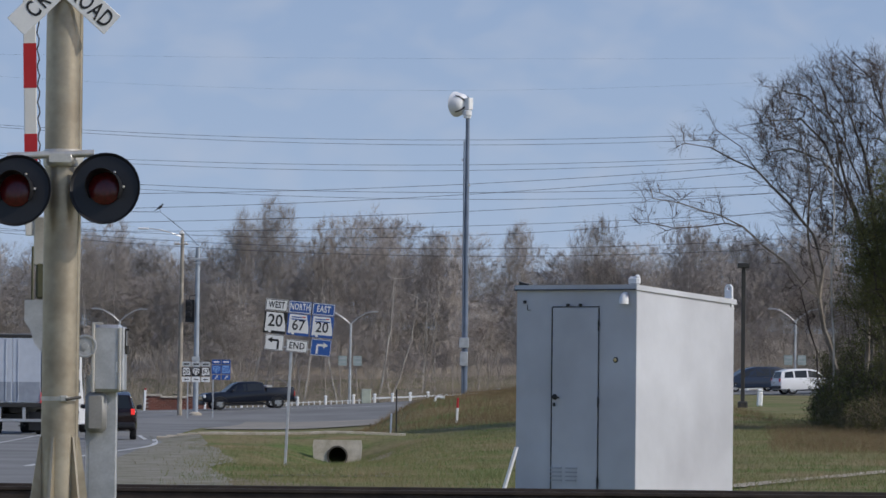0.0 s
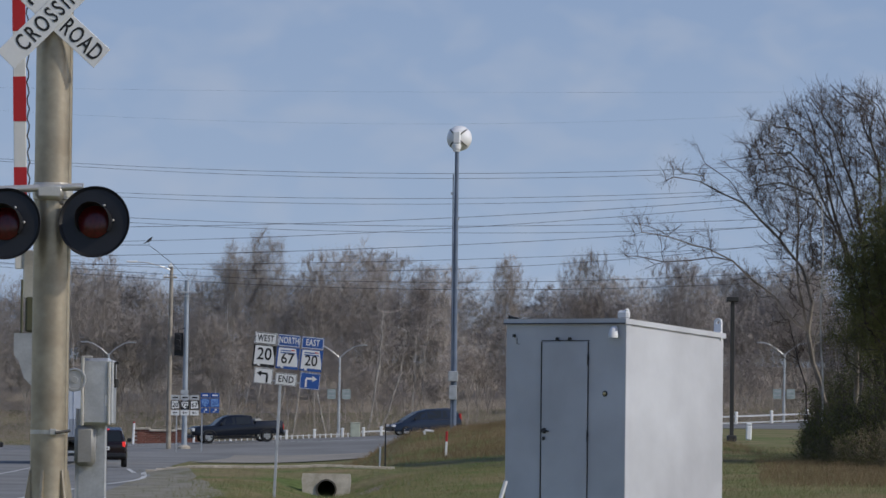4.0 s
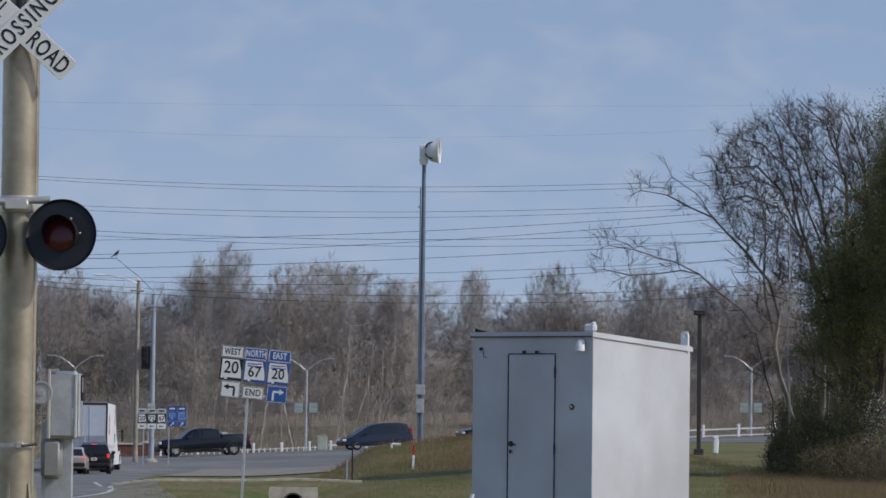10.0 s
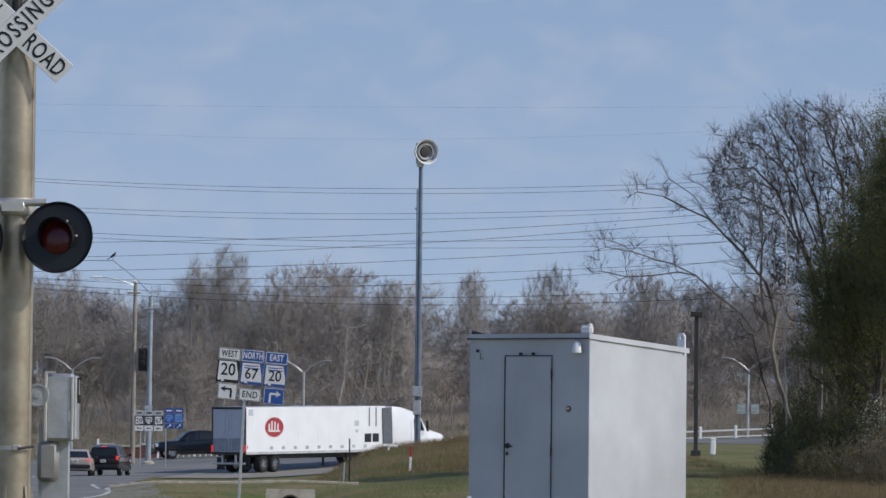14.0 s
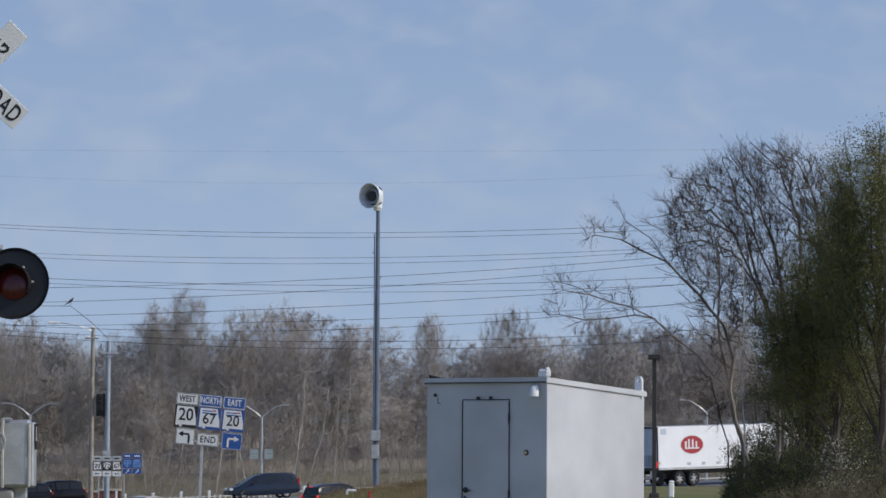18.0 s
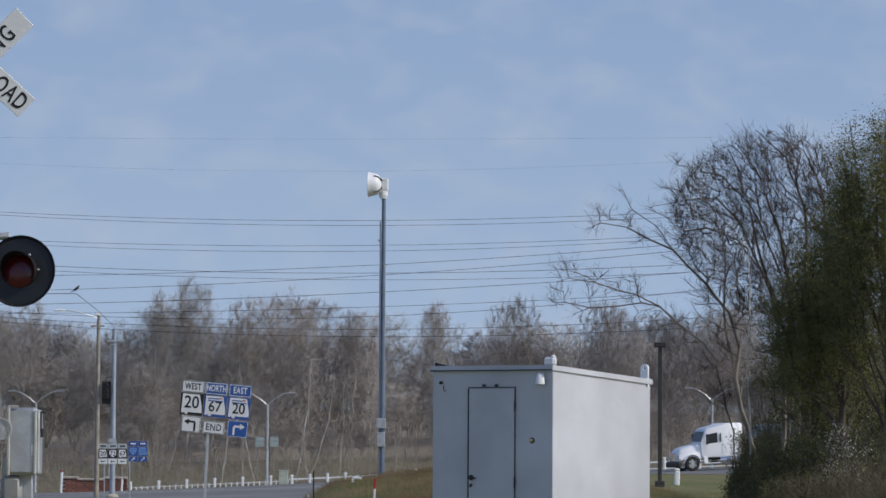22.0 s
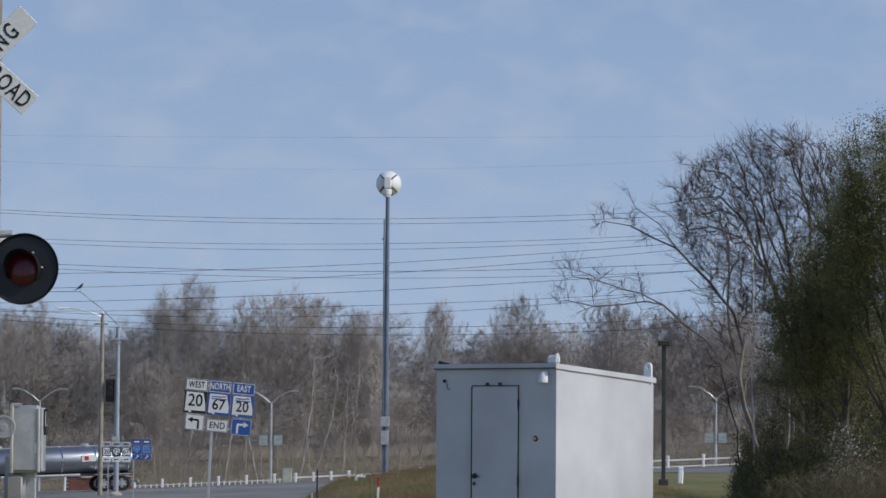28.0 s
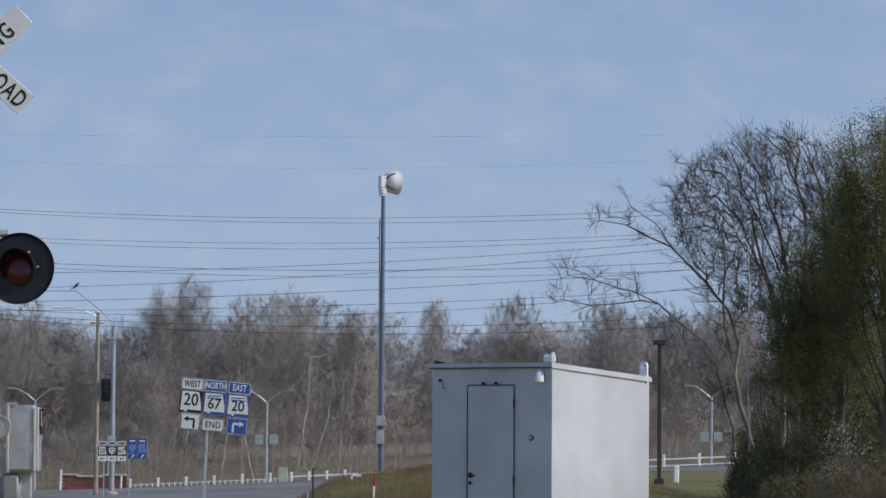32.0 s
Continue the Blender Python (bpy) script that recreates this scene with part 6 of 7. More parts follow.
# ---- vehicles: local +y is forward, the origin on the road ----
def ring(y, zb, zt, wb, wt, c=0.09):
    """A rounded trapezoid across the car at y."""
    h = zt - zb
    c = min(c, h * 0.45)
    k = (wt - wb) / max(h, 0.01)
    at = lambda z: wb + k * (z - zb)
    half = [(wb - c, zb), (at(zb + c * 0.3) - c * 0.3, zb + c * 0.25), (at(zb + c), zb + c), (at(zt - c), zt - c), (at(zt - c * 0.3) - c * 0.3, zt - c * 0.25), (wt - c * 1.1, zt)]
    return [(x, y, z) for x, z in half] + [(-x, y, z) for x, z in reversed(half)]


def shell(stations, c=0.09):
    me, n = Mesh(), 12
    for s in stations:
        me.v += ring(*s, c)
    for i in range(len(stations) - 1):
        for j in range(n):
            a, b = i * n + j, i * n + (j + 1) % n
            me.f.append((a, b, b + n, a + n))
    me.f += [tuple(range(n)), tuple(range((len(stations) - 1) * n, len(stations) * n))]
    return me


def cab_half(stations, y, z):
    """Half width of a cabin at y, z."""
    col = lambda i: interp(y, [(s[0], s[i]) for s in stations])
    zb, zt, wb, wt = (col(i) for i in (1, 2, 3, 4))
    return wb + (wt - wb) * (z - zb) / max(zt - zb, 0.05)


def side_glass(parent, stations, polys, name="side_window", proud=0.008):
    for sg in (-1, 1):
        for poly in polys:
            me = Mesh()
            out = [(sg * (cab_half(stations, y, z) + proud), y, z) for y, z in poly]
            inn = [(sg * (cab_half(stations, y, z) - 0.03), y, z) for y, z in poly]
            n = len(poly)
            me.add(out + inn, [tuple(range(n)), tuple(range(n, 2 * n))] + [(i, (i + 1) % n, n + (i + 1) % n, n + i) for i in range(n)])
            part(name, me, M_GLASS, parent, "dark tinted window")


def end_glass(parent, name, low, high, inset=0.1, push=0.012):
    """A sloping pane between two cabin stations (y, z, half width)."""
    (y0, z0, w0), (y1, z1, w1) = low, high
    d = Vector((0, y1 - y0, z1 - z0)).normalized()
    nrm = Vector((0, d.z, -d.y)) * (1 if y0 > 0 or name == "windscreen" else -1)
    if (name == "windscreen") != (nrm.y > 0):
        nrm = -nrm
    a, b = Vector((0, y0, z0)).lerp(Vector((0, y1, z1)), 0.08), Vector((0, y0, z0)).lerp(Vector((0, y1, z1)), 0.92)
    me = Mesh()
    vs = []
    for p in (push, push - 0.03):
        for q, w in ((a, w0 - inset), (b, w1 - inset)):
            for sg in (-1, 1):
                vs.append((sg * w, q.y + nrm.y * p, q.z + nrm.z * p))
    me.add(vs, [(0, 1, 3, 2), (4, 6, 7, 5), (0, 2, 6, 4), (1, 5, 7, 3), (0, 4, 5, 1), (2, 3, 7, 6)])
    part(name, me, M_GLASS, parent, "dark tinted pane")


def tyre_mesh(r, w):
    return Mesh().lathe([(r * 0.62, -w / 2), (r * 0.93, -w / 2), (r, -w * 0.36), (r, w * 0.36), (r * 0.93, w / 2), (r * 0.62, w / 2)], 24, pose(0, 0, 0, 0, 90), caps=False)


def rim_mesh(r, w, spokes=6):
    me = Mesh().lathe([(r * 0.66, -w * 0.42), (r * 0.6, w * 0.3), (r * 0.66, w * 0.46)], 20, pose(0, 0, 0, 0, 90), caps=False)
    for i in range(spokes):
        for sg in (-1, 1):
            me.box((sg * w * 0.4, 0, r * 0.32), (0.03, r * 0.17, r * 0.6), pose(0, 0, 0, 360 * i / spokes, 0, 0))
    me.lathe([(r * 0.16, -w * 0.45), (r * 0.16, w * 0.45)], 12, pose(0, 0, 0, 0, 90))
    return me


WHEELS = {}


def wheel(parent, x, y, r, w, rim=None):
    key = (r, w, rim or M_RIM)
    if key not in WHEELS:
        WHEELS[key] = (tyre_mesh(r, w).data("tyre", M_TYRE, True), rim_mesh(r, w).data("rim", rim or M_RIM, True))
    a, b = WHEELS[key]
    t = part("wheel", a, M_TYRE, parent, "black tyre on a metal rim", m=pose(x, y, r))
    part("rim", b, M_RIM, t, "metal wheel rim")
    return t


def arch(x, y, z, r, w):
    """A half-round wheel arch."""
    me, n = Mesh(), 12
    for i in range(n + 1):
        a = math.pi * i / n
        for rr in (r, r + 0.04):
            for sx in (-1, 1):
                me.v.append((x + sx * w / 2, y + rr * math.cos(a), z + rr * math.sin(a)))
    for i in range(n):
        k = 4 * i
        me.f += [(k, k + 4, k + 5, k + 1), (k + 2, k + 3, k + 7, k + 6), (k, k + 2, k + 6, k + 4), (k + 1, k + 5, k + 7, k + 3)]
    return me


def lamp_pair(parent, name, x, y, z, size, material, label):
    for sg in (-1, 1):
        part(name, Mesh().box((sg * x, y, z), size, cut=0.02), material, parent, label)


def common_trim(v, w, rear, front, zc, lit=False):
    for sg in (-1, 1):
        part("door_mirror", Mesh().box((sg * (w + 0.1), front * 0.36, zc), (0.2, 0.12, 0.16), cut=0.04), M_BLACK, v)
        part("sill", Mesh().box((sg * (w - 0.06), 0, 0.32), (0.1, (front - rear) * 0.46, 0.14), cut=0.03), M_BLACK, v)
    part("rear_bumper", Mesh().box((0, rear + 0.02, 0.52), (w * 1.9, 0.2, 0.22), cut=0.06), M_BLACK, v)
    part("front_bumper", Mesh().box((0, front - 0.06, 0.48), (w * 1.86, 0.2, 0.24), cut=0.07), M_BLACK, v)
    part("number_plate", Mesh().box((0, rear - 0.09, 0.82), (0.32, 0.015, 0.16), cut=0.004), M_SIGNWHITE, v, "pale plate with a dark bar")
    part("plate_bar", Mesh().box((0, rear - 0.1, 0.82), (0.22, 0.01, 0.06)), M_DARKMETAL, v)


def suv(paint, label, lit=False, rack=False):
    v = thing("suv", pose(0, 0, 0), label, "suv")
    part("body", shell([(-2.36, .5, .98, .78, .8), (-2.26, .36, 1.08, .9, .9), (-1.2, .3, 1.1, .95, .94), (0.6, .3, 1.08, .95, .93), (1.4, .32, 1.04, .94, .88), (2.1, .38, .96, .9, .8), (2.36, .48, .8, .78, .68)]), paint, v, smooth=True)
    cab = [(-2.27, 1.0, 1.08, .84, .78), (-2.1, 1.04, 1.6, .86, .68), (-1.5, 1.06, 1.74, .88, .66), (-0.2, 1.06, 1.74, .88, .65), (.42, 1.04, 1.62, .87, .64), (1.25, 1.0, 1.05, .85, .78)]
    c = part("cabin", shell(cab, 0.07), paint, v, smooth=True)
    side_glass(c, cab, [[(-1.98, 1.16), (-1.3, 1.14), (-1.32, 1.6), (-1.9, 1.54)], [(-1.2, 1.14), (-.32, 1.13), (-.32, 1.62), (-1.22, 1.61)], [(-.22, 1.13), (.82, 1.12), (.32, 1.55), (-.22, 1.62)]])
    end_glass(c, "windscreen", (1.25, 1.05, .8), (.42, 1.62, .68))
    end_glass(c, "rear_window", (-2.27, 1.08, .8), (-2.1, 1.6, .7))
    if rack:
        for sg in (-1, 1):
            part("roof_rail", Mesh().tube([(sg * .58, -1.7, 1.78), (sg * .58, -1.5, 1.83), (sg * .58, .1, 1.83), (sg * .58, .3, 1.74)], 0.022, 6), M_BLACK, v)
        part("roof_box", Mesh().box((0, -.75, 1.92), (1.0, 1.1, .24), cut=.08), M_BLACK, v)
    lamp_pair(v, "tail_lamp", .78, -2.3, 1.0, (.14, .14, .22), M_TAILLIT if lit else M_TAIL, "red tail lamp")
    if lit:
        part("brake_lamp", Mesh().box((0, -2.2, 1.64), (.3, .05, .05)), M_TAILLIT, v, "lit high brake lamp")
    lamp_pair(v, "head_lamp", .68, 2.24, .82, (.3, .2, .16), M_HEAD, "clear head lamp")
    part("grille", Mesh().box((0, 2.36, .72), (.8, .06, .22), cut=.02), M_BLACK, v)
    common_trim(v, .93, -2.34, 2.34, 1.18)
    for x in (-.8, .8):
        for y in (-1.42, 1.42):
            wheel(v, x, y, .36, .24)
    return v


def minivan(paint, label):
    v = thing("minivan", pose(0, 0, 0), label, "minivan")
    part("body", shell([(-2.5, .5, .98, .8, .82), (-2.4, .34, 1.04, .92, .92), (-1.2, .26, 1.06, .98, .96), (0.8, .26, 1.04, .98, .95), (1.6, .28, .98, .96, .88), (2.3, .36, .84, .9, .78), (2.55, .45, .68, .76, .66)]), paint, v, smooth=True)
    cab = [(-2.44, .98, 1.05, .86, .82), (-2.2, 1.0, 1.62, .88, .72), (-1.6, 1.02, 1.75, .9, .7), (-0.2, 1.02, 1.76, .9, .68), (.55, 1.0, 1.62, .89, .66), (1.75, .94, .99, .86, .8)]
    c = part("cabin", shell(cab, 0.07), paint, v, smooth=True)
    side_glass(c, cab, [[(-2.1, 1.14), (-1.15, 1.12), (-1.17, 1.6), (-1.98, 1.54)], [(-1.05, 1.12), (-.05, 1.1), (-.05, 1.63), (-1.07, 1.62)], [(.05, 1.1), (1.2, 1.06), (.45, 1.55), (.05, 1.62)]])
    end_glass(c, "windscreen", (1.75, 1.0, .82), (.55, 1.62, .7))
    end_glass(c, "rear_window", (-2.44, 1.05, .82), (-2.2, 1.62, .72))
    lamp_pair(v, "tail_lamp", .82, -2.42, 1.12, (.16, .14, .44), M_TAIL, "red tail lamp")
    lamp_pair(v, "head_lamp", .7, 2.4, .74, (.3, .24, .16), M_HEAD, "clear head lamp")
    part("slide_rail", Mesh().box((.955, -1.4, .98), (.02, 1.7, .03)).box((-.955, -1.4, .98), (.02, 1.7, .03)), M_BLACK, v)
    common_trim(v, .95, -2.48, 2.52, 1.12)
    for x in (-.83, .83):
        for y in (-1.5, 1.55):
            wheel(v, x, y, .34, .23)
    return v


def pickup(paint, label):
    v = thing("pickup_truck", pose(0, 0, 0), label, "pickup truck")
    part("body", shell([(-2.92, .62, 1.32, .88, .9), (-2.85, .55, 1.4, .94, .93), (-1.14, .5, 1.4, .96, .95), (-1.1, .5, 1.2, .96, .95), (0.9, .48, 1.2, .97, .95), (1.3, .48, 1.22, .97, .93), (2.5, .52, 1.16, .95, .88), (2.84, .58, 1.04, .88, .82), (2.9, .6, .9, .84, .8)]), paint, v, smooth=True)
    cab = [(-1.05, 1.14, 1.18, .88, .85), (-.95, 1.14, 1.76, .89, .72), (-.4, 1.14, 1.86, .9, .7), (.5, 1.14, 1.85, .9, .69), (.85, 1.13, 1.72, .89, .68), (1.5, 1.1, 1.16, .87, .82)]
    c = part("cabin", shell(cab, 0.07), paint, v, smooth=True)
    side_glass(c, cab, [[(-.85, 1.26), (.06, 1.25), (.06, 1.72), (-.8, 1.7)], [(.16, 1.25), (1.08, 1.22), (.72, 1.64), (.16, 1.72)]])
    end_glass(c, "windscreen", (1.5, 1.16, .82), (.85, 1.72, .7))
    end_glass(c, "rear_window", (-1.05, 1.18, .84), (-.95, 1.76, .72))
    bed = part("cargo_bed", Mesh().box((0, -2.0, 1.405), (1.7, 1.66, .03), cut=.01), M_BLACK, v, "dark bed cover")
    part("tool_box", Mesh().box((0, -1.32, 1.49), (1.62, .4, .15), cut=.04), M_ALU, bed, "bright metal tool box across the bed")
    for sg in (-1, 1):
        part("running_board", Mesh().box((sg * .95, .2, .45), (.14, 2.2, .07), cut=.02), M_BLACK, v)
        for y in (-1.85, 1.85):
            part("wheel_arch", arch(sg * .93, y, .42, .46, .1), M_BLACK, v)
    lamp_pair(v, "tail_lamp", .84, -2.88, .98, (.16, .1, .36), M_TAIL, "red tail lamp")
    lamp_pair(v, "head_lamp", .74, 2.8, .94, (.3, .16, .2), M_HEAD, "clear head lamp")
    part("grille", Mesh().box((0, 2.88, .86), (1.0, .06, .3), cut=.02), M_CHROME, v)
    common_trim(v, .95, -2.95, 2.92, 1.3)
    part("chrome_bumper", Mesh().box((0, -3.0, .62), (1.85, .12, .2), cut=.04), M_CHROME, v)
    for x in (-.82, .82):
        for y in (-1.85, 1.85):
            wheel(v, x, y, .41, .27)
    return v


def sedan(paint, label):
    v = thing("sedan", pose(0, 0, 0), label, "sedan")
    part("body", shell([(-2.38, .5, .88, .74, .78), (-2.28, .34, .98, .86, .86), (-1.2, .26, .98, .9, .9), (0.6, .26, .94, .9, .88), (1.5, .28, .88, .88, .82), (2.2, .36, .76, .82, .72), (2.38, .45, .62, .7, .6)]), paint, v, smooth=True)
    cab = [(-1.95, .94, .97, .82, .78), (-1.15, .94, 1.38, .83, .64), (-.4, .94, 1.46, .84, .62), (.2, .93, 1.42, .84, .62), (1.15, .88, .92, .82, .78)]
    c = part("cabin", shell(cab, 0.06), paint, v, smooth=True)
    side_glass(c, cab, [[(-1.3, 1.02), (-.3, 1.0), (-.3, 1.36), (-1.05, 1.3)], [(-.2, 1.0), (.72, .99), (.16, 1.34), (-.2, 1.37)]])
    end_glass(c, "windscreen", (1.15, .92, .8), (.2, 1.42, .64))
    end_glass(c, "rear_window", (-1.95, .97, .8), (-1.15, 1.38, .66))
    lamp_pair(v, "tail_lamp", .68, -2.32, .84, (.34, .1, .17), M_TAILLIT, "lit red tail lamp")
    lamp_pair(v, "head_lamp", .66, 2.26, .66, (.3, .2, .14), M_HEAD, "clear head lamp")
    common_trim(v, .87, -2.36, 2.36, 1.02)
    for x in (-.76, .76):
        for y in (-1.35, 1.4):
            wheel(v, x, y, .32, .21)
    return v


def box_trailer():
    """Origin at the rear end's middle on the road; the front is at y = 16.15."""
    v = thing("semi_trailer", pose(0, 0, 0), "long white box trailer with a red oval emblem", "trailer")
    b = part("box", Mesh().box((0, 8.07, 2.62), (2.58, 16.15, 2.92), cut=.05), M_TRAILER, v)
    part("roof_cap", Mesh().box((0, 8.07, 4.09), (2.5, 16.05, .04), cut=.01), M_GALV, b)
    part("bottom_rail", Mesh().box((1.3, 8.07, 1.22), (.03, 16.0, .16), cut=.008).box((-1.3, 8.07, 1.22), (.03, 16.0, .16), cut=.008), mat("scuffed_rail", (0.55, 0.55, 0.54), .6, vary=.2, scale=1.5), b, "scuffed grey lower rail")
    for i in range(1, 14):
        for sg in (-1, 1):
            part("side_panel_seam", Mesh().box((sg * 1.292, i * 1.16, 2.68), (.004, .012, 2.7)), M_TRAILER, b)
    for i in range(9):
        for sg in (-1, 1):
            part("scuff_plate", Mesh().box((sg * 1.296, 2.8 + i * 1.35, 1.52), (.008, .34, .2)), M_GALV, b)
    # emblem: a red oval with pale rim and plain strokes
    for sg in (-1, 1):
        n = 32
        for r, mt, push, nm in ((1.0, M_SIGNWHITE, .006, "emblem_rim"), (.93, mat("emblem_red", (.4, .03, .04), .5) if "emblem_red" not in bpy.data.materials else bpy.data.materials["emblem_red"], .012, "emblem")):
            me = Mesh()
            me.v = [(sg * (1.292 + push), 3.1 + 1.1 * r * math.cos(2 * math.pi * i / n), 2.82 + .66 * r * math.sin(2 * math.pi * i / n)) for i in range(n)]
            me.f = [tuple(range(n))]
            part(nm, me, mt, b, "red oval emblem" if nm == "emblem" else "")
        for k, (dy, dz, w, h) in enumerate(((-.42, .0, .12, .5), (-.2, .1, .1, .62), (0.05, .08, .1, .6), (.3, .04, .1, .42), (0, -.22, .85, .1))):
            part("emblem_stroke", Mesh().box((sg * 1.308, 3.1 + dy * 1.35, 2.8 + dz), (.006, w * 1.5, h), cut=.002), M_SIGNWHITE, b)
        part("corner_label", Mesh().box((sg * 1.297, .5, 3.75), (.006, .5, .4)), M_TRAILERREAR, b)
        part("vent_panel", Mesh().box((sg * 1.298, 14.4, 2.05), (.01, 1.7, .55)), M_BLACK, b, "black vent panel")
        part("vent_divider", Mesh().box((sg * 1.305, 14.4, 2.05), (.01, .14, .55)), M_TRAILER, b)
        part("drain_strip", Mesh().box((sg * 1.298, 14.1, 3.4), (.01, .1, 1.2)).box((sg * 1.298, 14.9, 3.4), (.01, .1, 1.2)), M_DARKMETAL, b)
        part("decal_strip", Mesh().box((sg * 1.298, 12.6, 3.0), (.008, .5, .35)).box((sg * 1.298, 12.6, 2.5), (.008, .35, .2)), M_TRAILERREAR, b)
        part("side_marker", Mesh().box((sg * 1.31, .12, 1.6), (.03, .05, .16)), M_TAIL, b)
    part("door_frame", Mesh().box((0, -.02, 4.02), (2.58, .08, .14), cut=.02).box((1.24, -.02, 2.6), (.1, .08, 2.9), cut=.02).box((-1.24, -.02, 2.6), (.1, .08, 2.9), cut=.02).box((0, -.02, 1.2), (2.58, .1, .18), cut=.02), M_DARKMETAL, b, "dark door frame")
    for sg in (-1, 1):
        d = part("rear_door", Mesh().box((sg * .595, -.015, 2.62), (1.17, .05, 2.62), cut=.01), M_TRAILERREAR, b, "blue-grey rear door")
        part("lower_band", Mesh().box((sg * .595, -.045, 1.75), (1.1, .01, .8)), mat("door_band", (.3, .33, .38), .45) if "door_band" not in bpy.data.materials else bpy.data.materials["door_band"], d)
        part("lock_rod", Mesh().tube([(sg * .25, -.07, 1.35), (sg * .25, -.07, 3.9)], .014, 6), M_TRAILERREAR, d)
        part("tail_lamp", Mesh().box((sg * 1.23, -.08, 1.5), (.09, .04, .42)), M_TAILLIT, b, "lit red tail lamp")
        part("mud_flap", Mesh().box((sg * .95, .5, .55), (.6, .02, .75)), M_BLACK, v)
        part("landing_leg", Mesh().box((sg * .9, 12.0, .75), (.12, .12, .9), cut=.01).box((sg * .9, 12.0, .3), (.26, .3, .04)), M_DARKMETAL, v)
        part("underride_post", Mesh().box((sg * .5, .02, .85), (.12, .1, .6)), M_GALV, v)
    part("underride_bar", Mesh().box((0, .02, .58), (2.4, .12, .12), cut=.01), M_GALV, v)
    part("chassis_beam", Mesh().box((.5, 8, .98), (.12, 15.5, .3)).box((-.5, 8, .98), (.12, 15.5, .3)), M_DARKMETAL, v)
    part("bogie", Mesh().box((0, 2.6, .7), (1.2, 3.2, .35), cut=.05), M_DARKMETAL, v)
    for y in (1.95, 3.25):
        for x in (-1.05, 1.05):
            wheel(v, x, y, .52, .5)
    return v


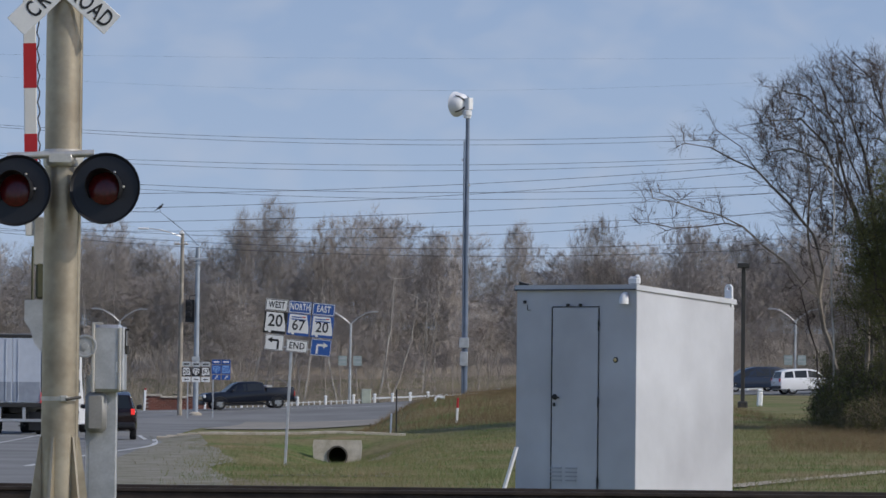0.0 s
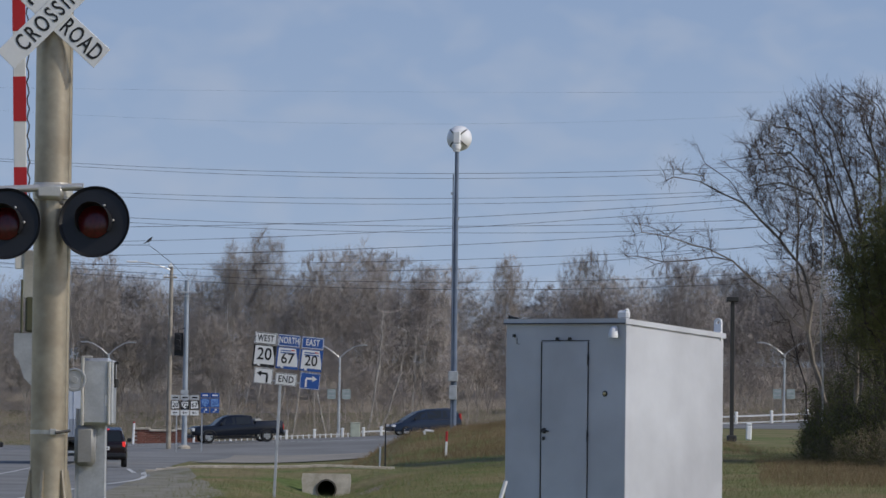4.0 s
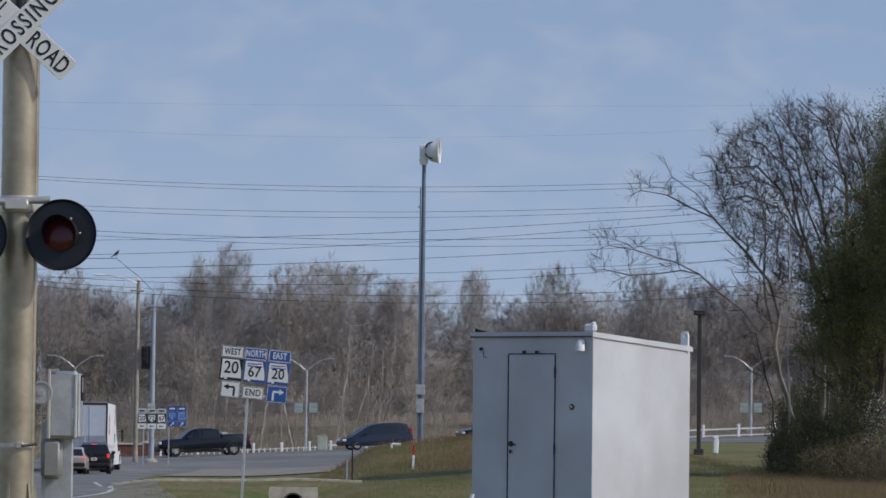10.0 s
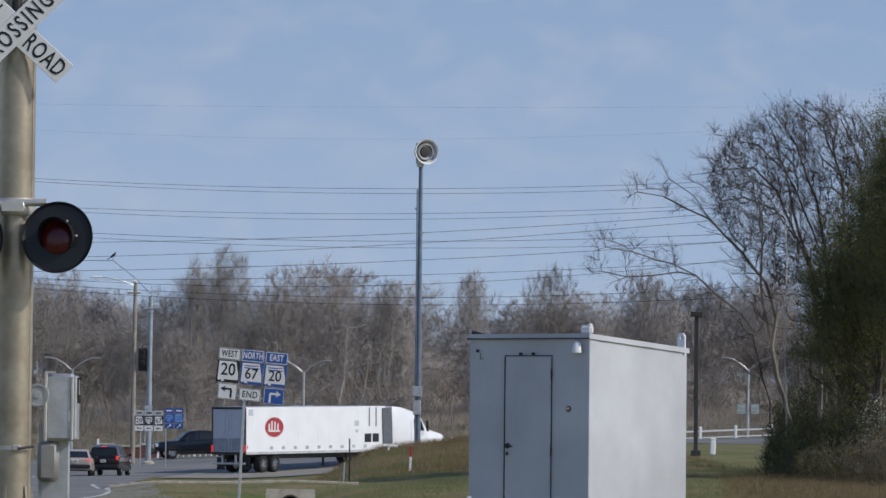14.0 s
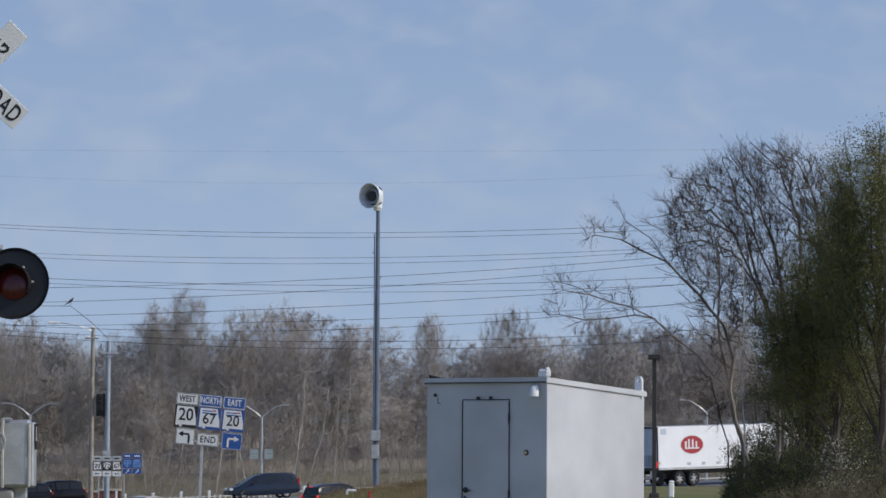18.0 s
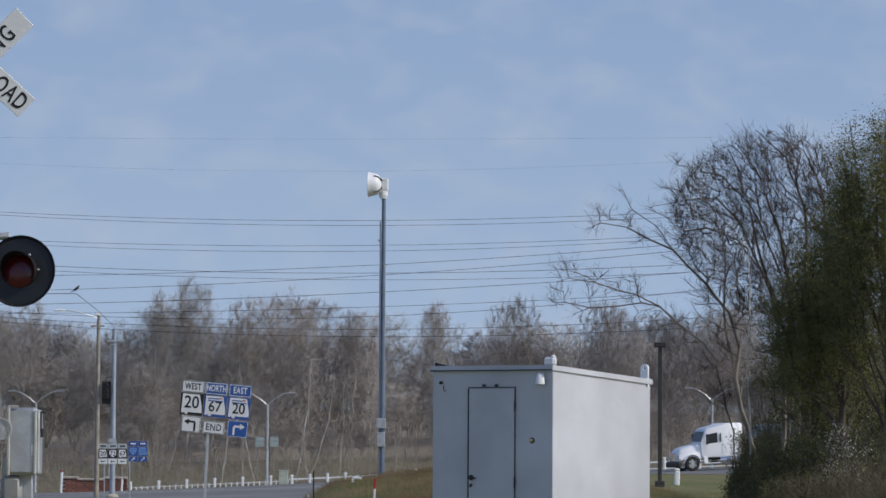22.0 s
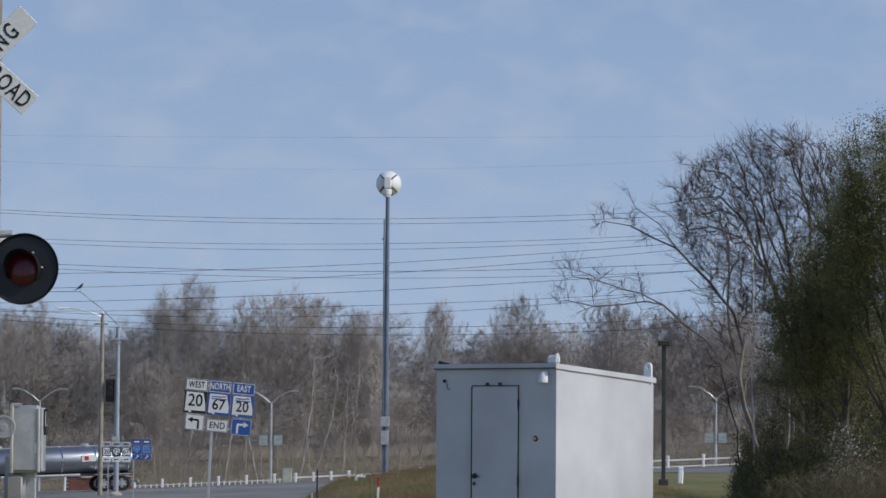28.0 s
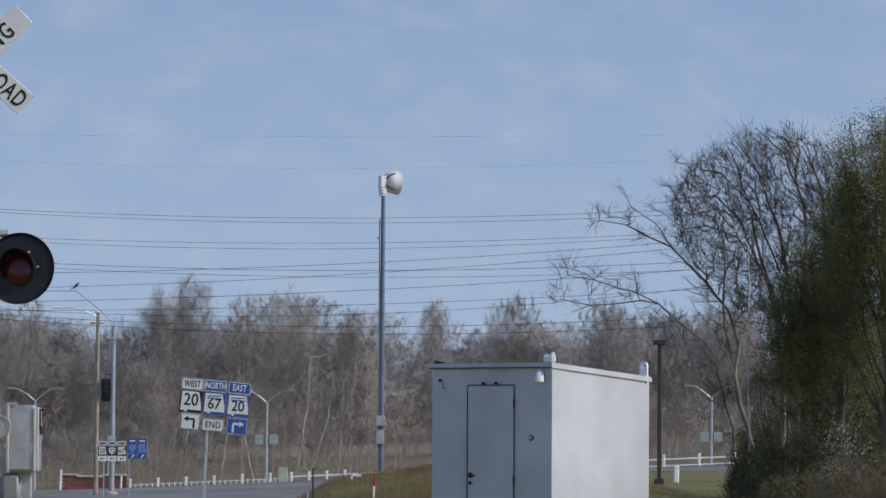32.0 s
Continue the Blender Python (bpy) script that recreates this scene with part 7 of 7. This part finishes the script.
def tractor(sleeper=True):
    """Origin under the coupling; the cab lies ahead of it."""
    v = thing("truck_tractor", pose(0, 0, 0), "white aerodynamic truck tractor with a high sleeper cab" if sleeper else "white conventional truck tractor with a sleeper cab", "truck")
    part("chassis", Mesh().box((.42, 2.3, .9), (.1, 7.2, .28)).box((-.42, 2.3, .9), (.1, 7.2, .28)).box((0, -1.1, .85), (1.0, .1, .3)), M_DARKMETAL, v)
    part("coupling_plate", Mesh().box((0, 0, 1.14), (.95, 1.0, .1), cut=.03), M_DARKMETAL, v)
    if sleeper:
        cab = [(1.75, .95, 3.5, 1.2, 1.12), (1.9, .9, 3.62, 1.24, 1.14), (2.7, .88, 3.5, 1.24, 1.12), (3.6, .88, 3.2, 1.22, 1.06), (4.2, .9, 2.9, 1.2, 1.02), (4.8, .95, 1.98, 1.15, .98)]
        hood = [(4.65, .85, 2.0, 1.12, .9), (5.3, .8, 1.86, 1.12, .84), (6.2, .72, 1.6, 1.14, .74), (6.62, .6, 1.22, 1.08, .6)]
    else:
        cab = [(1.75, 1.0, 3.2, 1.2, 1.16), (1.85, .95, 3.3, 1.24, 1.2), (3.1, .92, 3.3, 1.24, 1.18), (3.35, .92, 3.18, 1.22, 1.14), (4.3, .92, 2.98, 1.2, 1.08), (4.5, .93, 2.82, 1.18, 1.04), (4.82, .95, 1.98, 1.15, 1.0)]
        hood = [(4.65, .85, 1.96, 1.08, .86), (5.5, .8, 1.8, 1.1, .8), (6.25, .76, 1.6, 1.1, .72), (6.5, .7, 1.38, 1.04, .6), (6.56, .66, 1.05, 1.0, .62)]
    c = part("cab", shell(cab, .12 if sleeper else .09), M_TRAILER, v, smooth=True)
    part("hood", shell(hood, .16), M_TRAILER, v, smooth=True)
    side_glass(c, cab, [[(3.62, 1.95), (4.5, 1.88), (4.28, 2.56), (3.62, 2.66)]], proud=0.03)
    end_glass(c, "windscreen", (cab[-1][0], cab[-1][2], 1.0), (cab[-2][0], cab[-2][2], .98), push=0.03)
    if not sleeper:
        for sg in (-1, 1):
            part("locker_door", Mesh().box((sg * 1.245, 2.35, 1.45), (.012, .55, .5), cut=.004), M_TRAILERREAR, c, "grey locker door outline")
            part("locker_face", Mesh().box((sg * 1.25, 2.35, 1.45), (.012, .5, .45), cut=.004), M_TRAILER, c)
            part("vent_window", Mesh().box((sg * 1.235, 3.42, 2.3), (.02, .1, .6), cut=.004), M_DARKMETAL, c)
    part("grille", Mesh().box((0, 6.6, 1.0), (1.1, .08, .6), cut=.04), M_CHROME, v)
    part("bumper", Mesh().box((0, 6.55, .5), (2.4, .35, .42), cut=.1), M_TRAILER if sleeper else M_DARKMETAL, v)
    lamp_pair(v, "head_lamp", .95, 6.45, .98, (.34, .22, .3), M_HEAD, "clear head lamp")
    for sg in (-1, 1):
        if sleeper:
            part("side_fairing", Mesh().box((sg * 1.16, 2.9, .78), (.1, 4.0, .84), cut=.04), M_TRAILER, v)
        else:
            part("side_step", Mesh().box((sg * 1.14, 3.2, .52), (.14, 2.6, .07), cut=.02).box((sg * 1.12, 4.55, .75), (.12, .3, .5), cut=.03), M_TRAILER, v, "white side step")
        if not sleeper:
            part("fuel_tank", Mesh().lathe([(.001, 2.0), (.3, 2.02), (.32, 2.1), (.32, 3.4), (.3, 3.48), (.001, 3.5)], 18, pose(sg * .98, 0, .72, -90) @ pose(0, 0, 0)), M_CHROME, v, smooth=True)
        part("door_mirror", Mesh().box((sg * 1.42, 4.5, 2.2), (.12, .16, .75), cut=.04).tube([(sg * 1.1, 4.5, 2.45), (sg * 1.42, 4.5, 2.45)], .02, 6), M_BLACK, v)
        part("cab_door_seam", Mesh().box((sg * 1.235, 3.28, 1.8), (.012, .018, 1.7)), M_TRAILERREAR, c)
        part("fender", arch(sg * 1.03, 5.55, .55, .6, .34), M_TRAILER, v)
        if sleeper:
            # side fairing in shadow: its shade is put into the dark grey colour
            part("cab_extender", Mesh().box((sg * 1.15, 1.38, 2.25), (.04, .8, 2.6), cut=.01), mat("extender_shade_grey", (.12, .13, .15), .5) if "extender_shade_grey" not in bpy.data.materials else bpy.data.materials["extender_shade_grey"], v, "panel behind the cab with its shade painted dark grey")
        wheel(v, sg * 1.03, 5.55, .52, .32)
        for y in (-.65, .7):
            wheel(v, sg * .95, y, .52, .52)
    return v


def tank_trailer():
    """Origin at the rear end's middle on the road; the front is at y = 12.9."""
    v = thing("tank_trailer", pose(0, 0, 0), "polished steel tanker trailer with round ends", "trailer")
    prof = [(.001, .1), (.5, .14), (.82, .28), (.93, .5), (.93, 12.3), (.82, 12.55), (.5, 12.68), (.001, 12.72)]
    t = part("tank", Mesh().lathe(prof, 36, pose(0, 0, 2.15, -90) @ Matrix.Diagonal((1.12, 1, 1, 1))), M_TANK, v, smooth=True)
    for y in (.6, 2.9, 5.2, 7.5, 9.8, 12.1):
        part("tank_band", Mesh().lathe([(.932, -.05), (.95, -.05), (.95, .05), (.932, .05)], 36, pose(0, y, 2.15, -90) @ Matrix.Diagonal((1.12, 1, 1, 1))), M_CHROME, t, smooth=True)
    part("top_walkway", Mesh().box((0, 6.4, 3.1), (.5, 8.0, .06), cut=.01), M_GALV, t)
    for y in (3.4, 6.4, 9.4):
        part("manhole", Mesh().lathe([(.28, 3.08), (.28, 3.22), (.2, 3.27), (.001, 3.28)], 18, pose(0, y, 0)), M_GALV, t)
    for sg in (-1, 1):
        part("hazard_placard", Mesh().box((sg * 1.06, 3.4, 2.25), (.03, .95, .42)), M_SIGNWHITE, t)
        part("placard_mark", Mesh().box((sg * 1.078, 3.55, 2.27), (.01, .3, .28)), M_RED, t)
        part("fender", Mesh().box((sg * 1.0, 1.75, 1.14), (.55, 2.6, .05), cut=.02), M_GALV, v)
        part("hose_tray", Mesh().lathe([(.1, 4.0), (.1, 9.5)], 12, pose(sg * .95, 0, 1.15, -90)), M_GALV, v)
        part("landing_leg", Mesh().box((sg * .7, 9.7, .7), (.12, .12, .95)), M_DARKMETAL, v)
        part("tail_lamp", Mesh().box((sg * .95, .02, 1.0), (.25, .06, .12)), M_TAIL, v)
    part("frame", Mesh().box((0, 6.2, 1.15), (.9, 12.0, .2), cut=.02), M_DARKMETAL, v)
    part("rear_bumper", Mesh().box((0, .02, .62), (2.3, .14, .2), cut=.02), M_GALV, v)
    for y in (1.15, 2.4):
        for x in (-1.0, 1.0):
            wheel(v, x, y, .52, .5)
    return v


P_NAVY = car_paint("navy_paint", (0.007, 0.01, 0.018))
P_BLACK = car_paint("black_car_paint", (0.006, 0.006, 0.008))
P_BLUE = car_paint("slate_blue_paint", (0.018, 0.028, 0.05))
P_SILVER = car_paint("champagne_silver_paint", (0.42, 0.37, 0.33))
P_WHITE = car_paint("white_car_paint", (0.75, 0.75, 0.74))
P_DARKRED = car_paint("dark_maroon_paint", (0.014, 0.009, 0.01))

v_pickup = pickup(P_NAVY, "dark navy pickup truck with bright bed rails")
v_minivan = minivan(P_BLUE, "slate blue minivan waiting on the highway")
v_suv_far = suv(P_BLACK, "black suv with a roof box on the highway", rack=True)
v_suv_behind = suv(P_BLACK, "black suv close behind another on the highway")
v_suv_near = suv(P_DARKRED, "dark suv with lit brake lamps on the street", lit=True)
v_suv_white = suv(P_WHITE, "white suv passing on the highway")
v_sedan = sedan(P_SILVER, "pale champagne sedan with lit tail lamps")
v_pickup_two = pickup(P_BLACK, "black pickup truck driving along the highway")
for ob in (*v_pickup.children, *v_pickup_two.children):
    # both have the longer bed and hood
    if ob.name.startswith("wheel") and not ob.name.startswith("wheel_arch"):
        ob.matrix_basis = pose(ob.matrix_basis.translation.x, ob.matrix_basis.translation.y * 1.1, ob.matrix_basis.translation.z)
    else:
        for piece in (ob, *ob.children):
            for vert in piece.data.vertices:
                vert.co.y *= 1.1
v_tractor = tractor(True)
v_trailer = box_trailer()
v_tank_tractor = tractor(False)
v_tank = tank_trailer()


# ---- what moves ----
def road_pose(x, y, heading, reach=1.5):
    """On the road at x, y, facing heading degrees clockwise from +y, tilted with the slope."""
    h = radians(heading)
    fx, fy = math.sin(h), math.cos(h)
    za, zb = ground_z(x + fx * reach, y + fy * reach), ground_z(x - fx * reach, y - fy * reach)
    return pose(x, y, (za + zb) / 2 + 0.022, 0, 0, -heading) @ pose(0, 0, 0, math.degrees(math.atan2(za - zb, 2 * reach)))


def lane_y(x, off):
    """The highway's lanes run slightly away to the right."""
    return 312 + off + 0.3 * (min(x, 30) + 13) + 0.04 * max(0, x - 30)


def along(ob, off, way, keys):
    """keys: seconds and the bearing of its middle, in units of 1/8142 from the first view's axis."""
    rows = []
    for t, u in keys:
        x = u * 313 / 8142
        for k in range(4):
            x = u * lane_y(x, off) / 8142
        h = 73.3 if x < 30 else 87.7
        rows.append((t, road_pose(x, lane_y(x, off), h if way > 0 else h - 180)))
    walk(ob, rows)


def motions():
    # siren head: one turn in 24.3 s, facing away at 3.3 s
    base = siren_head.matrix_basis.translation.copy()
    walk(siren_head, [(t, pose(base.x, base.y, base.z, 0, 0, -14.8 * (t - 3.4))) for t in [0, 4, 8, 12, 16, 20, 24, 28, 32]])
    along(v_pickup, 1.5, -1, [(0, -348), (14.0, -349), (15.0, -382), (15.5, -422), (16, -466), (16.5, -508), (17, -575), (18, -690), (19, -820), (21, -1150), (23, -1600), (32, -1640)])
    way_in = [(0, 1900), (4.5, 1000), (6.3, 664), (6.7, 606), (7.0, 562), (7.4, 500), (9, 265), (10.4, 100), (10.8, 18), (11.2, -36), (12, -116), (12.4, -152), (13, -194), (14, -264), (15.5, -338)]
    along(v_suv_far, 0.9, -1, way_in + [(16, -352), (16.2, -368), (16.6, -413), (17, -453), (17.4, -496), (17.8, -562), (18.2, -630), (19, -790), (20, -1020), (22, -1500), (32, -1560)])
    along(v_suv_behind, 3.05, -1, way_in + [(16, -350), (16.2, -357), (16.6, -380), (17, -407), (17.4, -447), (17.8, -508), (18.2, -565), (19, -674), (20, -844), (22, -1284), (32, -1330)])
    along(v_minivan, 5.15, -1, [(0, 546), (0.4, 444), (1, 326), (2, 161), (2.5, 91), (3.2, 36), (3.5, 14), (4.5, -29), (5.5, -42), (16.1, -42), (16.4, -47), (16.7, -51), (17, -66), (17.3, -91), (17.6, -113), (18, -163), (18.4, -219), (18.8, -284), (19.2, -356), (19.6, -436), (20, -524), (20.4, -624), (21, -784), (23, -1300), (32, -1420)])
    along(v_suv_white, -7, 1, [(0, 645), (0.4, 806), (1, 1040), (3, 1900), (32, 2600)])
    along(v_pickup_two, 2.5, -1, [(0, 3400), (20, 2500), (22, 1190), (23, 586), (23.6, 250), (24, 19), (24.4, -219), (24.8, -455), (25, -574), (25.5, -874), (27, -1700), (32, -1900)])
    # the dark suv and the sedan wait, then turn right
    walk(v_suv_near, [(t, road_pose(x, y, h)) for t, x, y, h in (
        (0, -12.1, 168, -4), (3, -13.85, 195, -4), (6, -15.25, 219, -4), (9, -16.9, 254, -3), (13, -17.0, 260, -2), (14.3, -15.9, 264.5, 9), (15.5, -12.9, 268, 20), (15.8, -11.7, 268.8, 23), (16.1, -10.3, 270, 26),
        (16.4, -9.1, 272.5, 28), (16.7, -7.8, 276, 30), (17, -6.6, 279, 33), (18, -1.0, 292, 50), (19, 8.5, 307, 72), (20, 20.1, 311.5, 73), (20.4, 23.5, 312.5, 74), (22, 42, 317, 80), (32, 95, 319, 88))])
    walk(v_sedan, [(t, road_pose(x, y, h)) for t, x, y, h in (
        (0, -9.5, 60, -6), (5, -15.2, 152, -5), (7, -18.3, 196, -2), (8, -18.2, 223, 0), (9, -17.9, 246, 0), (9.8, -17.9, 252, -1), (13, -17.8, 257, -1), (15.5, -17.55, 260, 1), (16.1, -17.3, 262, 3), (16.7, -16.7, 263, 7), (17.3, -15.6, 264.2, 17), (18, -11.8, 267.5, 38), (18.5, -6.0, 276, 50), (19, 0.8, 288, 57), (19.8, 8, 301, 68), (24, 11, 306, 73), (32, 12, 306.5, 73))])
    # the box truck drives off, turns right and leaves along the highway
    rear = [(0, -17.6, 188, 1), (2.8, -17.1, 208, -2), (5.5, -17.6, 233, -3), (7.5, -18.0, 252, -3), (9.5, -18.5, 268, -2.5), (10.4, -18.3, 273, -0.8), (11, -18.0, 276, 1.5), (11.5, -17.6, 278, 3.8), (12, -16.85, 279.5, 6.5), (12.5, -15.8, 281, 10.2), (13, -14.4, 282, 16), (13.5, -12.6, 284, 24), (14.5, -7.9, 290, 40), (15.5, -2.0, 297, 52), (16, 2.0, 300, 57), (16.4, 5.1, 302.6, 57), (16.8, 8.4, 305.0, 55), (17.2, 12.1, 308, 53), (17.6, 16.0, 311, 52), (18, 19.9, 314, 52), (18.4, 24, 317, 55), (19, 30.5, 321, 62), (21, 60, 328, 84), (32, 120, 330, 88)]
    lead = {0: 0, 2.8: -2, 5.5: -3, 7.5: -2, 9.5: -1, 10.4: 3, 11: 6, 11.5: 12, 12: 19, 12.5: 27, 13: 36, 13.5: 45, 14.5: 56, 15.5: 60, 16: 60, 16.4: 60, 16.8: 58, 17.2: 56, 17.6: 56, 18: 58, 18.4: 64, 19: 74}
    walk(v_trailer, [(t, road_pose(x, y, h, 6)) for t, x, y, h in rear])
    rows = []
    for t, x, y, h in rear:
        a = radians(h)
        kx, ky = x + 15.2 * math.sin(a), y + 15.2 * math.cos(a)
        rows.append((t, road_pose(kx, ky, lead.get(t, 89), 2.5)))
    walk(v_tractor, rows)
    # the tanker comes along the highway
    nose = [(0, 3000), (18, 1340), (20, 950), (21, 745), (21.8, 582), (22.2, 515), (23, 356), (24, 126), (24.4, 36), (24.8, -63), (25.2, -163), (25.5, -237), (26.5, -487), (27.5, -745), (28, -884), (28.4, -998), (30, -1480), (32, -2080)]
    for ob, back, reach in ((v_tank_tractor, 6.7, 2.5), (v_tank, 18.7, 5)):
        rows = []
        for t, u in nose:
            x = u * 314 / 8142
            for k in range(4):
                x = u * lane_y(x, 2.5) / 8142
            h = 73.3 if x < 22 else 87.7
            xb = x + back * math.sin(radians(h))
            rows.append((t, road_pose(xb, lane_y(xb, 2.5), (73.3 if xb < 30 else 87.7) - 180, reach)))
        walk(ob, rows)


motions()
